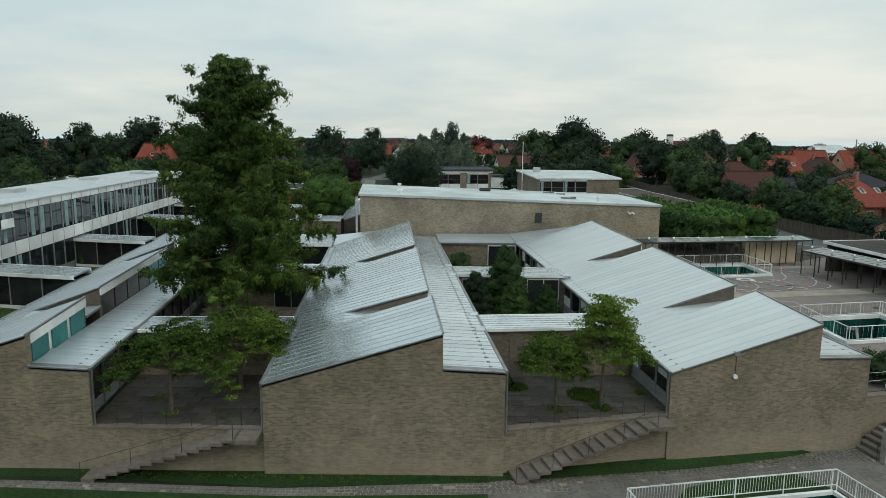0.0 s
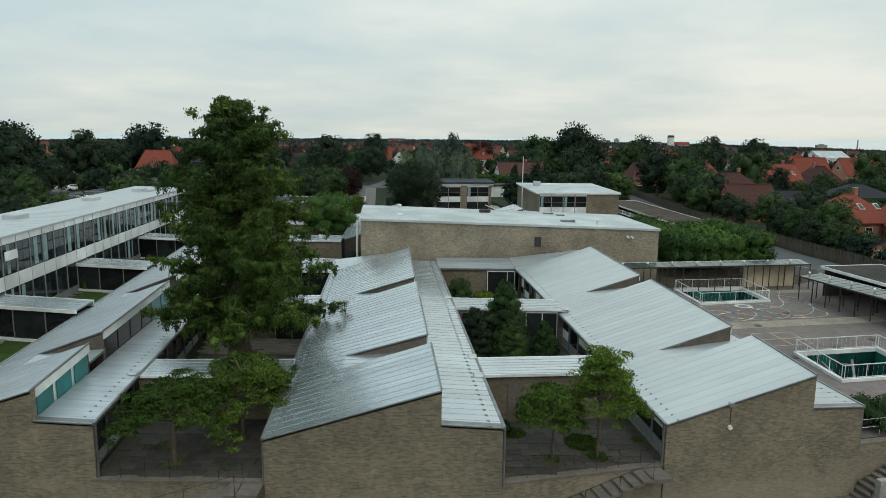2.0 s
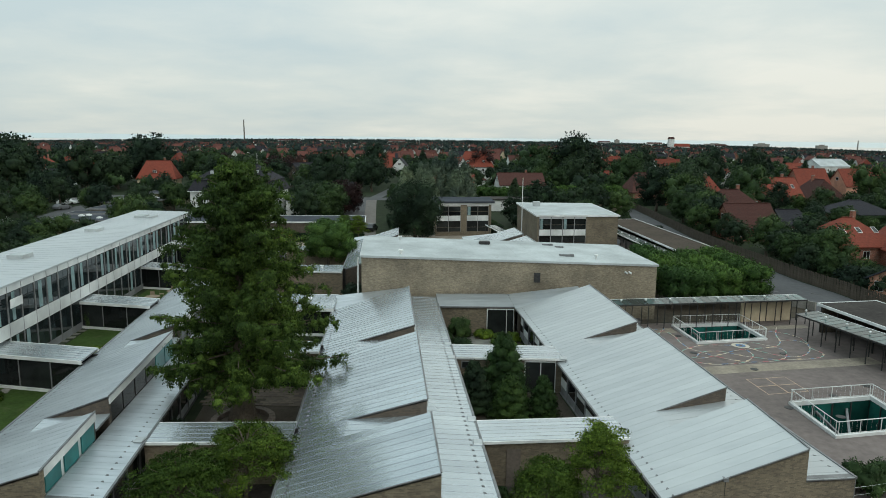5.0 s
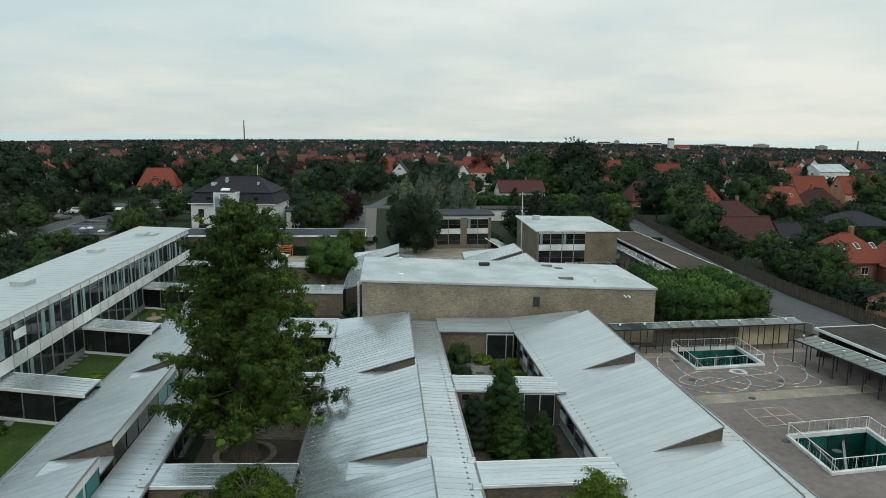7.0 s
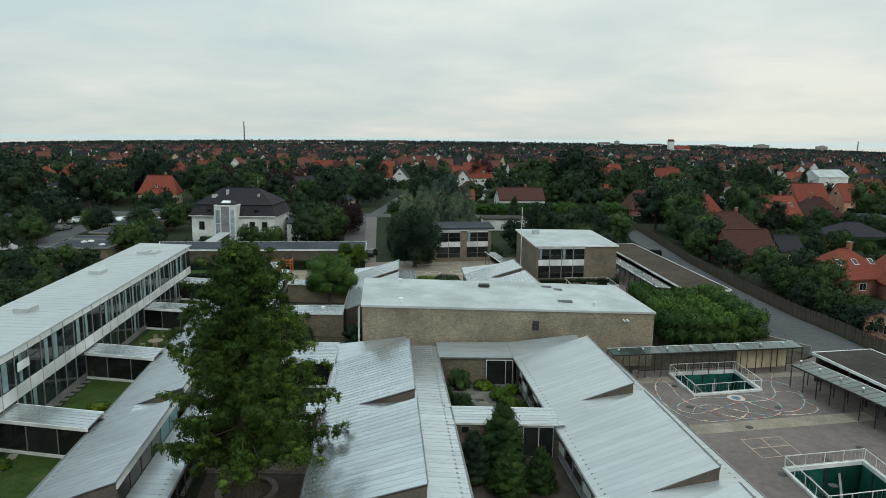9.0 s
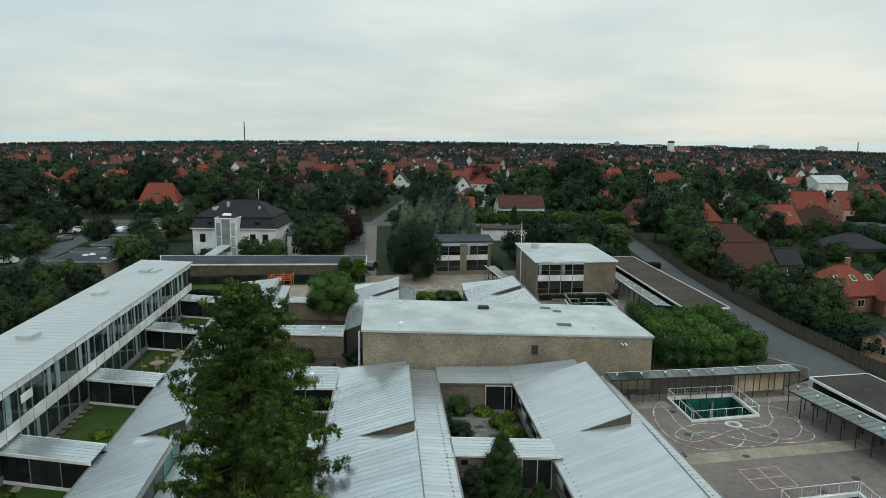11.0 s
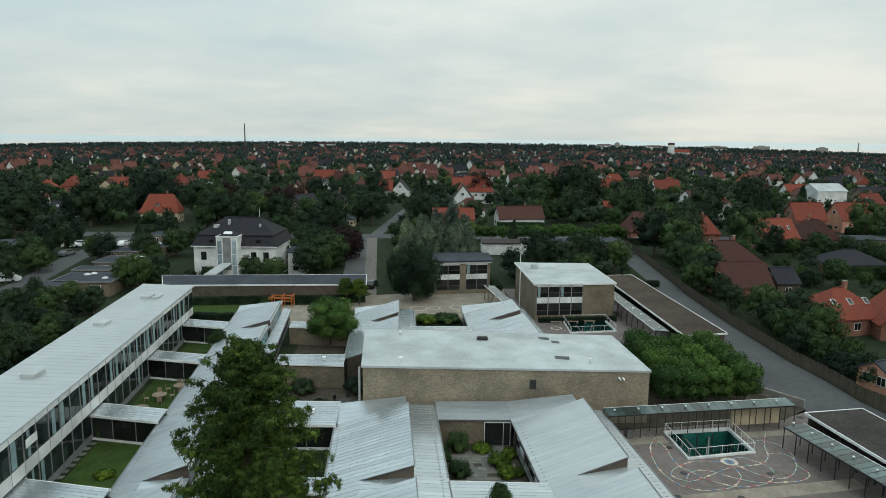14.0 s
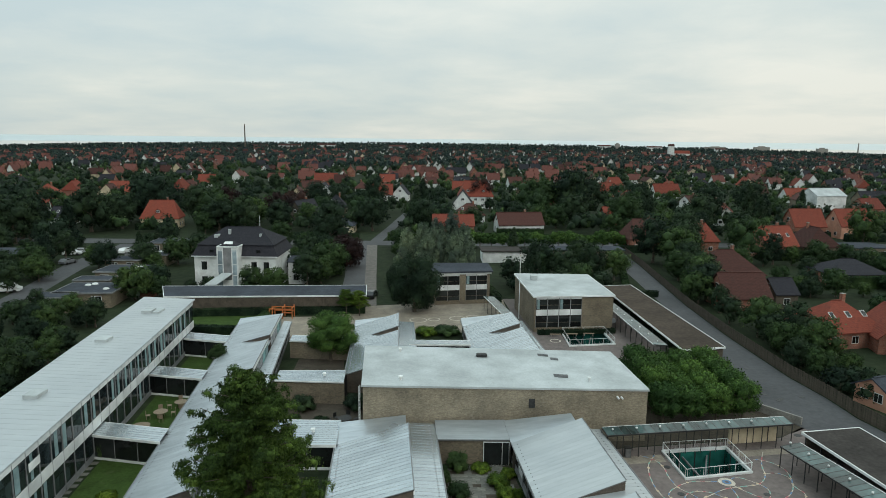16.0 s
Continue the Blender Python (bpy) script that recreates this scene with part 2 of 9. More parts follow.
FELT_BLUE = speckled("slate_grey_roof_felt", (0.036, 0.042, 0.053), (0.064, 0.072, 0.087), 2.5, 0.95, 0.0, 0.2)
FELT_BROWN = speckled("brown_roof_felt", (0.047, 0.036, 0.028), (0.076, 0.060, 0.048), 2.0, 0.9, 0.0, 0.25, ((0.09, 0.074, 0.06), 0.4, 0.62))
WHITE = speckled("white_paint", (0.62, 0.64, 0.64), (0.74, 0.76, 0.75), 1.5, 0.5, 0.0, 0.4, None, 0.0)
ENAMEL = speckled("white_facade_panel", (0.58, 0.605, 0.61), (0.70, 0.72, 0.72), 0.8, 0.35, 0.0, 0.3, None, 0.0, 0.05)
STEEL = speckled("grey_steel", (0.16, 0.165, 0.17), (0.24, 0.245, 0.25), 5.0, 0.5, 0.6, 1.0, None, 0.0)
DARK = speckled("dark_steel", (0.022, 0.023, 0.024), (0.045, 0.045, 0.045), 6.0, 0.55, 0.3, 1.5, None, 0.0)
GREYPANEL = speckled("grey_panel", (0.17, 0.175, 0.18), (0.25, 0.255, 0.26), 1.2, 0.6, 0.0, 0.5, None, 0.0)
CONCRETE = speckled("concrete", (0.20, 0.19, 0.17), (0.32, 0.305, 0.28), 5.0, 0.9, 0.0, 0.7, ((0.12, 0.115, 0.10), 1.1, 0.6))
STEPSTONE = speckled("worn_step_stone", (0.105, 0.086, 0.072), (0.165, 0.138, 0.116), 5.0, 0.9, 0.0, 0.7, ((0.07, 0.066, 0.058), 1.1, 0.6))
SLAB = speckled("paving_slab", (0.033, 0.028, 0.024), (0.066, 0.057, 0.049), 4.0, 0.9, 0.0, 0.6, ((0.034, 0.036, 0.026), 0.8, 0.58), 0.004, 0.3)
GREYSLAB = speckled("grey_paving_slab", (0.100, 0.099, 0.088), (0.165, 0.162, 0.146), 4.0, 0.9, 0.0, 0.6, ((0.07, 0.07, 0.05), 0.8, 0.6), 0.004, 0.25)
BROWNSLAB = speckled("brown_paving_slab", (0.085, 0.064, 0.049), (0.140, 0.108, 0.085), 4.0, 0.9, 0.0, 0.6, ((0.06, 0.055, 0.04), 0.8, 0.6), 0.004, 0.25)
SETT = speckled("granite_sett", (0.085, 0.077, 0.070), (0.165, 0.148, 0.132), 6.0, 0.9, 0.0, 0.8, None, 0.004)
ASPHALT = speckled("asphalt_yard", (0.112, 0.090, 0.084), (0.175, 0.144, 0.135), 1.6, 0.92, 0.0, 0.12, ((0.075, 0.065, 0.062), 0.22, 0.6))
ROADTAR = speckled("asphalt_road", (0.048, 0.049, 0.053), (0.077, 0.079, 0.085), 1.4, 0.9, 0.0, 0.1, ((0.055, 0.054, 0.055), 0.2, 0.56))
GRAVEL = speckled("court_gravel", (0.052, 0.043, 0.034), (0.090, 0.077, 0.062), 9.0, 0.95, 0.0, 0.8, ((0.06, 0.065, 0.045), 0.7, 0.58), 0.02)
SAND = speckled("sandy_strip", (0.20, 0.17, 0.135), (0.29, 0.25, 0.20), 4.0, 0.95, 0.0, 0.5)
SOIL = speckled("soil", (0.045, 0.038, 0.03), (0.085, 0.072, 0.055), 5.0, 0.95, 0.0, 0.7, None, 0.03)
# darker copy of the lawn, with shade along the front put into its colour
STRIP = speckled("shade_toned_grass", (0.013, 0.029, 0.009), (0.030, 0.060, 0.017), 7.0, 0.9, 0.0, 0.45, ((0.06, 0.062, 0.035), 0.5, 0.64), 0.05)
LAWN = speckled("lawn", (0.024, 0.047, 0.010), (0.052, 0.088, 0.021), 5.0, 0.9, 0.0, 0.6, ((0.075, 0.082, 0.035), 0.45, 0.6), 0.06)
FIELD = speckled("suburban_ground", (0.012, 0.019, 0.010), (0.030, 0.042, 0.020), 0.5, 0.95, 0.0, 0.03, ((0.07, 0.068, 0.058), 0.09, 0.66), 0.1)
WOOD = speckled("weathered_wood", (0.070, 0.058, 0.046), (0.125, 0.105, 0.086), 6.0, 0.85, 0.0, 1.0, None, 0.006, 0.18)
BARK = speckled("bark", (0.06, 0.048, 0.036), (0.13, 0.105, 0.08), 9.0, 0.95, 0.0, 1.5, None, 0.03)
TEAK = speckled("garden_wood", (0.17, 0.125, 0.085), (0.27, 0.21, 0.15), 8.0, 0.7)
ORANGE = speckled("orange_paint", (0.42, 0.12, 0.03), (0.52, 0.17, 0.05), 2.0, 0.5, 0.0, 0.6, None, 0.0)
PAINTLINE = speckled("pale_line_paint", (0.42, 0.37, 0.30), (0.58, 0.53, 0.45), 3.0, 0.8, 0.0, 1.0, None, 0.0)
COURTLINE = speckled("worn_orange_paint", (0.36, 0.255, 0.175), (0.50, 0.37, 0.27), 6.0, 0.9, 0.0, 0.8, ((0.25, 0.19, 0.15), 1.5, 0.6), 0.0)
PLASTER = speckled("white_plaster", (0.55, 0.57, 0.56), (0.68, 0.70, 0.69), 1.5, 0.85, 0.0, 0.35, ((0.52, 0.52, 0.49), 0.5, 0.62))
PINK = speckled("salmon_plaster", (0.46, 0.23, 0.16), (0.55, 0.29, 0.20), 1.5, 0.85, 0.0, 0.4)
CREAM = speckled("cream_plaster", (0.46, 0.38, 0.26), (0.56, 0.48, 0.34), 1.5, 0.85, 0.0, 0.4)
SLATE = tiles("dark_roof_tiles", (0.016, 0.016, 0.021), (0.030, 0.030, 0.037), (0.04, 0.04, 0.042))
REDTILE = tiles("red_roof_tiles", (0.125, 0.034, 0.023), (0.225, 0.055, 0.035), (0.10, 0.048, 0.036))
BROWNTILE = tiles("brown_roof_tiles", (0.050, 0.022, 0.019), (0.086, 0.036, 0.029), (0.050, 0.036, 0.032))
# red tiles greyed down, distance haze worked into the tones
FARTILE = tiles("haze_toned_red_tiles", (0.105, 0.043, 0.036), (0.175, 0.068, 0.054), (0.09, 0.056, 0.05))
GLASS = glazing("window_glass", (0.012, 0.014, 0.014))
TEAL = glazing("teal_glass", (0.012, 0.095, 0.095), 0.3)
GREENGLASS = glazing("green_pit_glass", (0.009, 0.056, 0.047), 0.08)
CANOPY = glazing("canopy_glass", (0.035, 0.058, 0.058), 0.15)
PALEGLASS = glazing("pale_stair_glass", (0.16, 0.20, 0.22), 0.08)
HIGHGLASS = glazing("clerestory_glass", (0.022, 0.019, 0.016), 0.05, 0.12)
BLOCKGLASS = glazing("block_window_glass", (0.015, 0.021, 0.023))
CURTAIN = speckled("pale_teal_curtain", (0.13, 0.22, 0.23), (0.25, 0.34, 0.35), 2.0, 0.8, 0.0, 0.8, None, 0.0)
WATER = speckled("sea", (0.42, 0.50, 0.52), (0.50, 0.57, 0.58), 0.01, 0.3, 0.0, None, None, 0.0)
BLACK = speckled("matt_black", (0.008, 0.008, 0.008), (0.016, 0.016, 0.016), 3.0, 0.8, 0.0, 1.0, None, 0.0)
LEAF_CONIFER = foliage("redwood_leaves", (0.009, 0.027, 0.009), (0.082, 0.140, 0.037), 0.62, 1.1)
# conifer leaves toned down: the deep shade of the court is painted in
LEAF_CONIFER_SHADE = foliage("shade_toned_conifer_leaves", (0.011, 0.031, 0.011), (0.060, 0.106, 0.032), 0.62, 1.3)
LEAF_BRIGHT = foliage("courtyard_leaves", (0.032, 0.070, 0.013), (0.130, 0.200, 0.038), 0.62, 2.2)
# dimmer copy of courtyard_leaves, shade carried by the colour itself
LEAF_COURT = foliage("shade_toned_court_leaves", (0.026, 0.062, 0.012), (0.110, 0.170, 0.032), 0.62, 2.0)
LEAF_CLIP = foliage("clipped_tree_leaves", (0.018, 0.050, 0.016), (0.083, 0.155, 0.047), 0.62, 1.2)
# extra blue in the dark and green leaves stands in for haze
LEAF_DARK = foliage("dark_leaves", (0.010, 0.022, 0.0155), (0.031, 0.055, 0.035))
LEAF_MID = foliage("green_leaves", (0.016, 0.037, 0.017), (0.054, 0.093, 0.041))
LEAF_GREY = foliage("willow_leaves", (0.066, 0.100, 0.080), (0.150, 0.198, 0.162))
LEAF_RED = foliage("copper_leaves", (0.022, 0.012, 0.014), (0.045, 0.024, 0.026))
# bluish far foliage: the haze of distance is mixed into its colour
LEAF_FAR = foliage("haze_toned_far_leaves", (0.013, 0.026, 0.029), (0.031, 0.052, 0.056))


# growing and earthy ground hardly shines
for m_ in (LAWN, STRIP, FIELD, SOIL, GRAVEL, FELT_DARK, FELT_BLUE, FELT_BROWN, WOOD):
    m_.node_tree.nodes["Principled BSDF"].inputs["Specular IOR Level"].default_value = 0.12


# ---- mesh helpers ----
def finish(name, bm, mat, parent=None, label="", smooth=False):
    bmesh.ops.recalc_face_normals(bm, faces=bm.faces)
    me = bpy.data.meshes.new(name)
    bm.to_mesh(me)
    bm.free()
    for m in (mat if isinstance(mat, (list, tuple)) else (mat,)):
        me.materials.append(m)
    if smooth:
        me.polygons.foreach_set("use_smooth", [True] * len(me.polygons))
    ob = new(name, me)
    ob.parent = parent
    return tagged(ob, label)


def part(name, bm, mat, parent, label=""):
    return finish(name, bm, mat, parent, label)


def raw(name, verts, faces, mat, parent=None, smooth=False):
    me = bpy.data.meshes.new(name)
    me.from_pydata([tuple(v) for v in verts], [], faces)
    me.materials.append(mat)
    if smooth:
        me.polygons.foreach_set("use_smooth", [True] * len(me.polygons))
    ob = new(name, me)
    ob.parent = parent
    return ob


def thing(name, label, category, group="", at=(0, 0, 0), kind=""):
    ob = new(name)
    ob.empty_display_size = 0.2
    ob.location = at
    return tagged(ob, label, category, group, kind)


def hexa(bm, p):
    """A closed block from 8 points: four below, four above, in the same order."""
    v = [bm.verts.new(q) for q in p]
    for f in ((0, 3, 2, 1), (4, 5, 6, 7), (0, 1, 5, 4), (1, 2, 6, 5), (2, 3, 7, 6), (3, 0, 4, 7)):
        bm.faces.new([v[i] for i in f])
    return bm


def box(bm, x0, y0, z0, x1, y1, z1):
    return hexa(bm, ((x0, y0, z0), (x1, y0, z0), (x1, y1, z0), (x0, y1, z0), (x0, y0, z1), (x1, y0, z1), (x1, y1, z1), (x0, y1, z1)))


def bar(bm, a, b, w=0.06, h=None):
    """A square bar from a to b."""
    a, b = Vector(a), Vector(b)
    d = (b - a).normalized()
    s = d.cross(Vector((0, 0, 1)))
    s = s.normalized() if s.length > 1e-4 else Vector((1, 0, 0))
    u = s.cross(d).normalized()
    s, u = s * w / 2, u * (h or w) / 2
    return hexa(bm, (a - s - u, a + s - u, b + s - u, b - s - u, a - s + u, a + s + u, b + s + u, b - s + u))


def rod(bm, a, b, r0, r1, n=8, cap=True):
    """A tapered round rod."""
    a, b = Vector(a), Vector(b)
    q = (b - a).to_track_quat("Z", "Y")
    rings = []
    for c, r in ((a, r0), (b, r1)):
        rings.append([bm.verts.new(c + q @ Vector((r * math.cos(i * math.tau / n), r * math.sin(i * math.tau / n), 0))) for i in range(n)])
    for i in range(n):
        bm.faces.new((rings[0][i], rings[0][(i + 1) % n], rings[1][(i + 1) % n], rings[1][i]))
    if cap:
        bm.faces.new(rings[0][::-1])
        bm.faces.new(rings[1])
    return bm


def slabq(bm, quad, thick):
    """A sheet over four corner points, with its thickness below."""
    return hexa(bm, [Vector(p) - Vector((0, 0, thick)) for p in quad] + [Vector(p) for p in quad])


def wallq(bm, a, b, z0, z1, t=0.3, z1b=None, z0b=None):
    """A wall from plan point a to b, t thick to its left, with top heights z1 at a and z1b at b."""
    a, b = Vector(a[:2]), Vector(b[:2])
    d = (b - a).normalized()
    n = Vector((-d.y, d.x)) * t
    z1b, z0b = z1 if z1b is None else z1b, z0 if z0b is None else z0b
    return hexa(bm, ((*a, z0), (*b, z0b), (*(b + n), z0b), (*(a + n), z0), (*a, z1), (*b, z1b), (*(b + n), z1b), (*(a + n), z1)))


def lerp(a, b, t):
    return Vector(a).lerp(Vector(b), t)


def new_bm():
    return bmesh.new()


# ---- ground ----
GZ, LOW = -0.1, -2.05


def lowz(x):
    """The lower path sinks a little towards the playground end."""
    return LOW - 0.5 * min(max((x - 2.6) / 8.4, 0.0), 1.0)


def front_y(x):
    """The line of the front walls, where the site drops to the lower path."""
    return 27.4 if x < 2.6 else 27.4 + 0.245 * (x - 2.6) if x < 10.3 else 29.29 + 0.22 * (x - 10.3)


def filled(outer, holes, z):
    """A flat sheet with holes."""
    bm = new_bm()
    for loop in (outer, *holes):
        vs = [bm.verts.new((p[0], p[1], z)) for p in loop]
        for i in range(len(vs)):
            bm.edges.new((vs[i], vs[(i + 1) % len(vs)]))
    bmesh.ops.triangle_fill(bm, use_beauty=True, use_dissolve=False, edges=bm.edges)
    for f in bm.faces:
        if f.normal.z < 0:
            f.normal_flip()
    return bm


def crease(bm):
    """Cuts a sheet where the lower ground changes its slope."""
    for x in (2.6, 11.0):
        bmesh.ops.bisect_plane(bm, geom=bm.verts[:] + bm.edges[:] + bm.faces[:], plane_co=(x, 0, 0), plane_no=(1, 0, 0))
    return bm


def sheet(name, outer, mat, label, category, z=GZ + 0.02, holes=()):
    bm = filled(outer, holes, z)
    if z < LOW + 0.1:
        crease(bm)
        for q in bm.verts:
            q.co.z = lowz(q.co.x) + z - LOW
    me = bpy.data.meshes.new(name)
    bm.to_mesh(me)
    bm.free()
    me.materials.append(mat)
    return tagged(new(name, me), label, category, "", "structure")


def quad_hole(c0, c1, c2, c3, grow=0.0):
    cx, cy = sum(p[0] for p in (c0, c1, c2, c3)) / 4, sum(p[1] for p in (c0, c1, c2, c3)) / 4
    return [(p[0] + (grow if p[0] > cx else -grow), p[1] + (grow if p[1] > cy else -grow)) for p in (c0, c1, c2, c3)]


# light wells: front left, front right, rear right, rear left
WELLS = [((24.95, 40.5), (31.6, 41.9), (31.6, 47.6), (24.8, 46.2)),
         ((23.49, 60.38), (30.68, 61.94), (30.36, 67.48), (23.04, 66.34)),
         ((19.9, 102.4), (27.5, 103.7), (27.2, 110.4), (19.9, 109.6))]
FRONT_WELL = ((8.1, 21.3), (17.9, 23.2), (17.0, 27.25), (7.35, 25.4))
FRONT_PIT = ((8.45, 21.7), (17.5, 23.45), (16.75, 27.0), (7.65, 25.25))

NEAR = 600.0
line = [(-NEAR, 27.6), (2.6, 27.6), (10.3, 29.6), (20.5, 32.05), (NEAR, 32.05 + 0.253 * (NEAR - 20.5))]
upper = [(x, y + 0.05) for x, y in line] + [(NEAR, NEAR * 2), (-NEAR, NEAR * 2)]
lower = line[::-1] + [(-NEAR, -NEAR), (2.6, -NEAR), (11.0, -NEAR), (NEAR, -NEAR)]
bm = filled(upper, [quad_hole(*w) for w in WELLS], GZ)
b2 = crease(filled(lower, [list(FRONT_PIT)], LOW))
for q in b2.verts:
    q.co.z = lowz(q.co.x)
me2 = bpy.data.meshes.new("ground_low")
b2.to_mesh(me2)
b2.free()
bm.from_mesh(me2)
bpy.data.meshes.remove(me2)
for (x0, y0), (x1, y1) in zip(line, line[1:]):
    bm.faces.new([bm.verts.new(p) for p in ((x0, y0, lowz(x0)), (x1, y1, lowz(x1)), (x1, y1 + 0.05, GZ), (x0, y0 + 0.05, GZ))])


def fall(x, y):
    """The plain sinks gently towards the coast on both sides."""
    d = math.hypot(x, y)
    a = abs(x) / max(y, 200.0)
    return GZ - max(d - NEAR, 0) * 0.022 * min(a * a, 0.7)


# the far plain, out to the coast
steps = 28
for y0, y1 in ((NEAR * 2, 1700), (1700, 2400), (2400, 3300)):
    for i in range(steps):
        u0, u1 = -1 + 2 * i / steps, -1 + 2 * (i + 1) / steps
        w0, w1 = y0 * 0.9, y1 * 0.9
        p = [(u0 * w0, y0), (u1 * w0, y0), (u1 * w1, y1), (u0 * w1, y1)]
        zz = [GZ - 0.004 if y == NEAR * 2 and abs(x) <= NEAR else fall(x, y) for x, y in p]
        bm.faces.new([bm.verts.new((x, y, z)) for (x, y), z in zip(p, zz)])
for s in (-1, 1):
    for y0, y1 in ((-NEAR, 0), (0, 400), (400, 800), (800, NEAR * 2)):
        p = [(s * NEAR, y0), (s * 1600, y0), (s * 1600, y1), (s * NEAR, y1)]
        bm.faces.new([bm.verts.new((x, y, GZ if abs(x) == NEAR else fall(x, max(y, 200)))) for x, y in p])
me = bpy.data.meshes.new("ground")
bm.to_mesh(me)
bm.free()
me.materials.append(FIELD)
tagged(new("ground", me), "dark green suburban ground with worn patches", "ground", "", "structure")
bm = new_bm()
bm.faces.new([bm.verts.new(p) for p in ((-3400, 3200, -4), (3400, 3200, -4), (3400, 4700, 20), (-3400, 4700, 20))])
tagged(finish("water", bm, WATER), "pale grey strip of sea on the horizon", "sea", "", "structure")

# paved yards, roads and lawns
sheet("yard", [(20.6, 32.3), (46.6, 38.9), (46.8, 66.8), (41.2, 73.0), (37.6, 70.2), (16.6, 66.6)], ASPHALT, "worn brownish grey asphalt playground with patches", "playground",
      holes=[quad_hole(*WELLS[0]), quad_hole(*WELLS[1])])
sheet("rear_yard", [(14.8, 95.0), (36.0, 95.6), (33.5, 134.0), (12.0, 134.0)], ASPHALT, "grey asphalt yard behind the hall", "yard", holes=[quad_hole(*WELLS[2])])
sheet("tree_court_ground", [(16.4, 66.75), (37.7, 70.4), (41.3, 72.6), (38.7, 79.2), (38.0, 95.0), (21.0, 94.5), (20.0, 80.0)], SOIL, "dark bare soil under clipped trees", "ground")
sheet("service_road", [(41.4, 72.4), (46.9, 66.9), (61.5, 56.5), (50.5, 69.0), (49.1, 75.5), (48.9, 82.0), (47.9, 89.5), (47.6, 101.0), (47.4, 109.0), (47.8, 130.0), (50.7, 172.0), (52.2, 204.0), (45.0, 204.0), (45.0, 165.0), (41.8, 96.0), (38.6, 79.0)],
      ROADTAR, "smooth grey asphalt service road beside the fence", "road", GZ + 0.03)
sheet("school_road", [(-20.5, 127.0), (-15.6, 127.0), (-18.3, 154.6), (-23.4, 203.0), (-29.5, 203.0), (-23.0, 154.3)], ROADTAR, "narrow grey asphalt road with pale markings", "road", GZ + 0.03)
sheet("footway", [(-15.6, 127.0), (-12.9, 127.0), (-15.7, 154.7), (-20.3, 203.0), (-23.4, 203.0), (-18.3, 154.6)], SETT, "pale gravel footway beside the road", "pavement", GZ + 0.04)
sheet("main_road", [(-330, 196.0), (-90, 199.0), (60, 203.4), (330, 214.0), (330, 223.0), (60, 211.5), (-90, 208.0), (-330, 205.0)], ROADTAR, "grey asphalt suburban main road", "road", GZ + 0.05)
sheet("far_lane", [(-23.2, 208.5), (-19.4, 208.7), (-17.1, 243.8), (-4.0, 443.0), (-7.4, 443.0), (-20.6, 243.6)], ROADTAR, "straight grey lane running between gardens", "road", GZ + 0.035)
sheet("left_road", [(-81.6, 111.8), (-82.6, 122.3), (-81.9, 133.9), (-87.4, 161.4), (-90.3, 190.2), (-91.7, 198.4), (-96.0, 198.1), (-95.3, 192.9), (-94.6, 167.0), (-88.3, 137.2), (-84.7, 116.1)], ROADTAR, "grey residential road with parked cars", "road", GZ + 0.03)
sheet("entrance_court", [(-21.0, 107.5), (12.4, 110.0), (12.0, 133.5), (-14.0, 127.0), (-21.5, 121.5)], SAND, "sandy entrance court with painted rings", "yard", GZ + 0.01)
for (y0, y1) in ((30.0, 62.6), (62.6, 80.6), (80.6, 95.6), (95.6, 107.0)):
    sheet("lawn", [(-31.8 - 0.1 * (y0 - 41), y0), (-25.0 - 0.11 * (y0 - 41), y0), (-25.0 - 0.11 * (y1 - 41), y1), (-31.8 - 0.1 * (y1 - 41), y1)], LAWN, "small mown lawn between school wings", "lawn", GZ + 0.015)
sheet("lawn", [(-47.0, 108.5), (-31.5, 107.5), (-32.0, 119.0), (-46.0, 118.0)], LAWN, "mown lawn enclosed by a clipped hedge", "lawn", GZ + 0.015)
sheet("play_court", [(-31.0, 104.5), (-18.0, 104.5), (-14.5, 119.5), (-30.6, 118.0)], SAND, "sandy paved court beside a clipped hedge", "yard", GZ + 0.006)
sheet("lawn", [(46.6, 36.0), (80.0, 36.0), (80.0, 40.0), (46.6, 38.6)], LAWN, "grass beside the playground", "lawn", GZ + 0.01)
sheet("tree_court_floor", [(-15.5, 36.2), (-8.4, 36.2), (-9.4, 48.4), (-17.0, 48.4)], GRAVEL, "brownish gravel courtyard floor", "court", GZ + 0.012)
sheet("conifer_court_floor", [(2.0, 36.3), (9.8, 36.3), (8.6, 48.0), (0.8, 48.0)], GRAVEL, "grey gravel courtyard floor with moss", "court", GZ + 0.012)
sheet("garden_court_floor", [(0.7, 50.9), (8.4, 50.9), (6.8, 63.3), (-0.6, 63.3)], GRAVEL, "mossy grey courtyard floor", "court", GZ + 0.012)
sheet("seat_court_floor", [(-17.6, 67.4), (-8.6, 67.4), (-9.4, 78.2), (-18.6, 78.2)], GRAVEL, "dark gravel courtyard floor", "court", GZ + 0.012)
sheet("tree_court_floor", [(-20.4, 82.0), (-12.6, 82.0), (-14.4, 95.0), (-21.0, 95.0)], GRAVEL, "gravel courtyard floor in front of a brick wall", "court", GZ + 0.012)
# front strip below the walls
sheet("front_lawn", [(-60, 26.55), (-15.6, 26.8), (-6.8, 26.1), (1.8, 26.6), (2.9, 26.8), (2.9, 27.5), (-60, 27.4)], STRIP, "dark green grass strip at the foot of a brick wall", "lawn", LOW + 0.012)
bank = new_bm()
edge = []
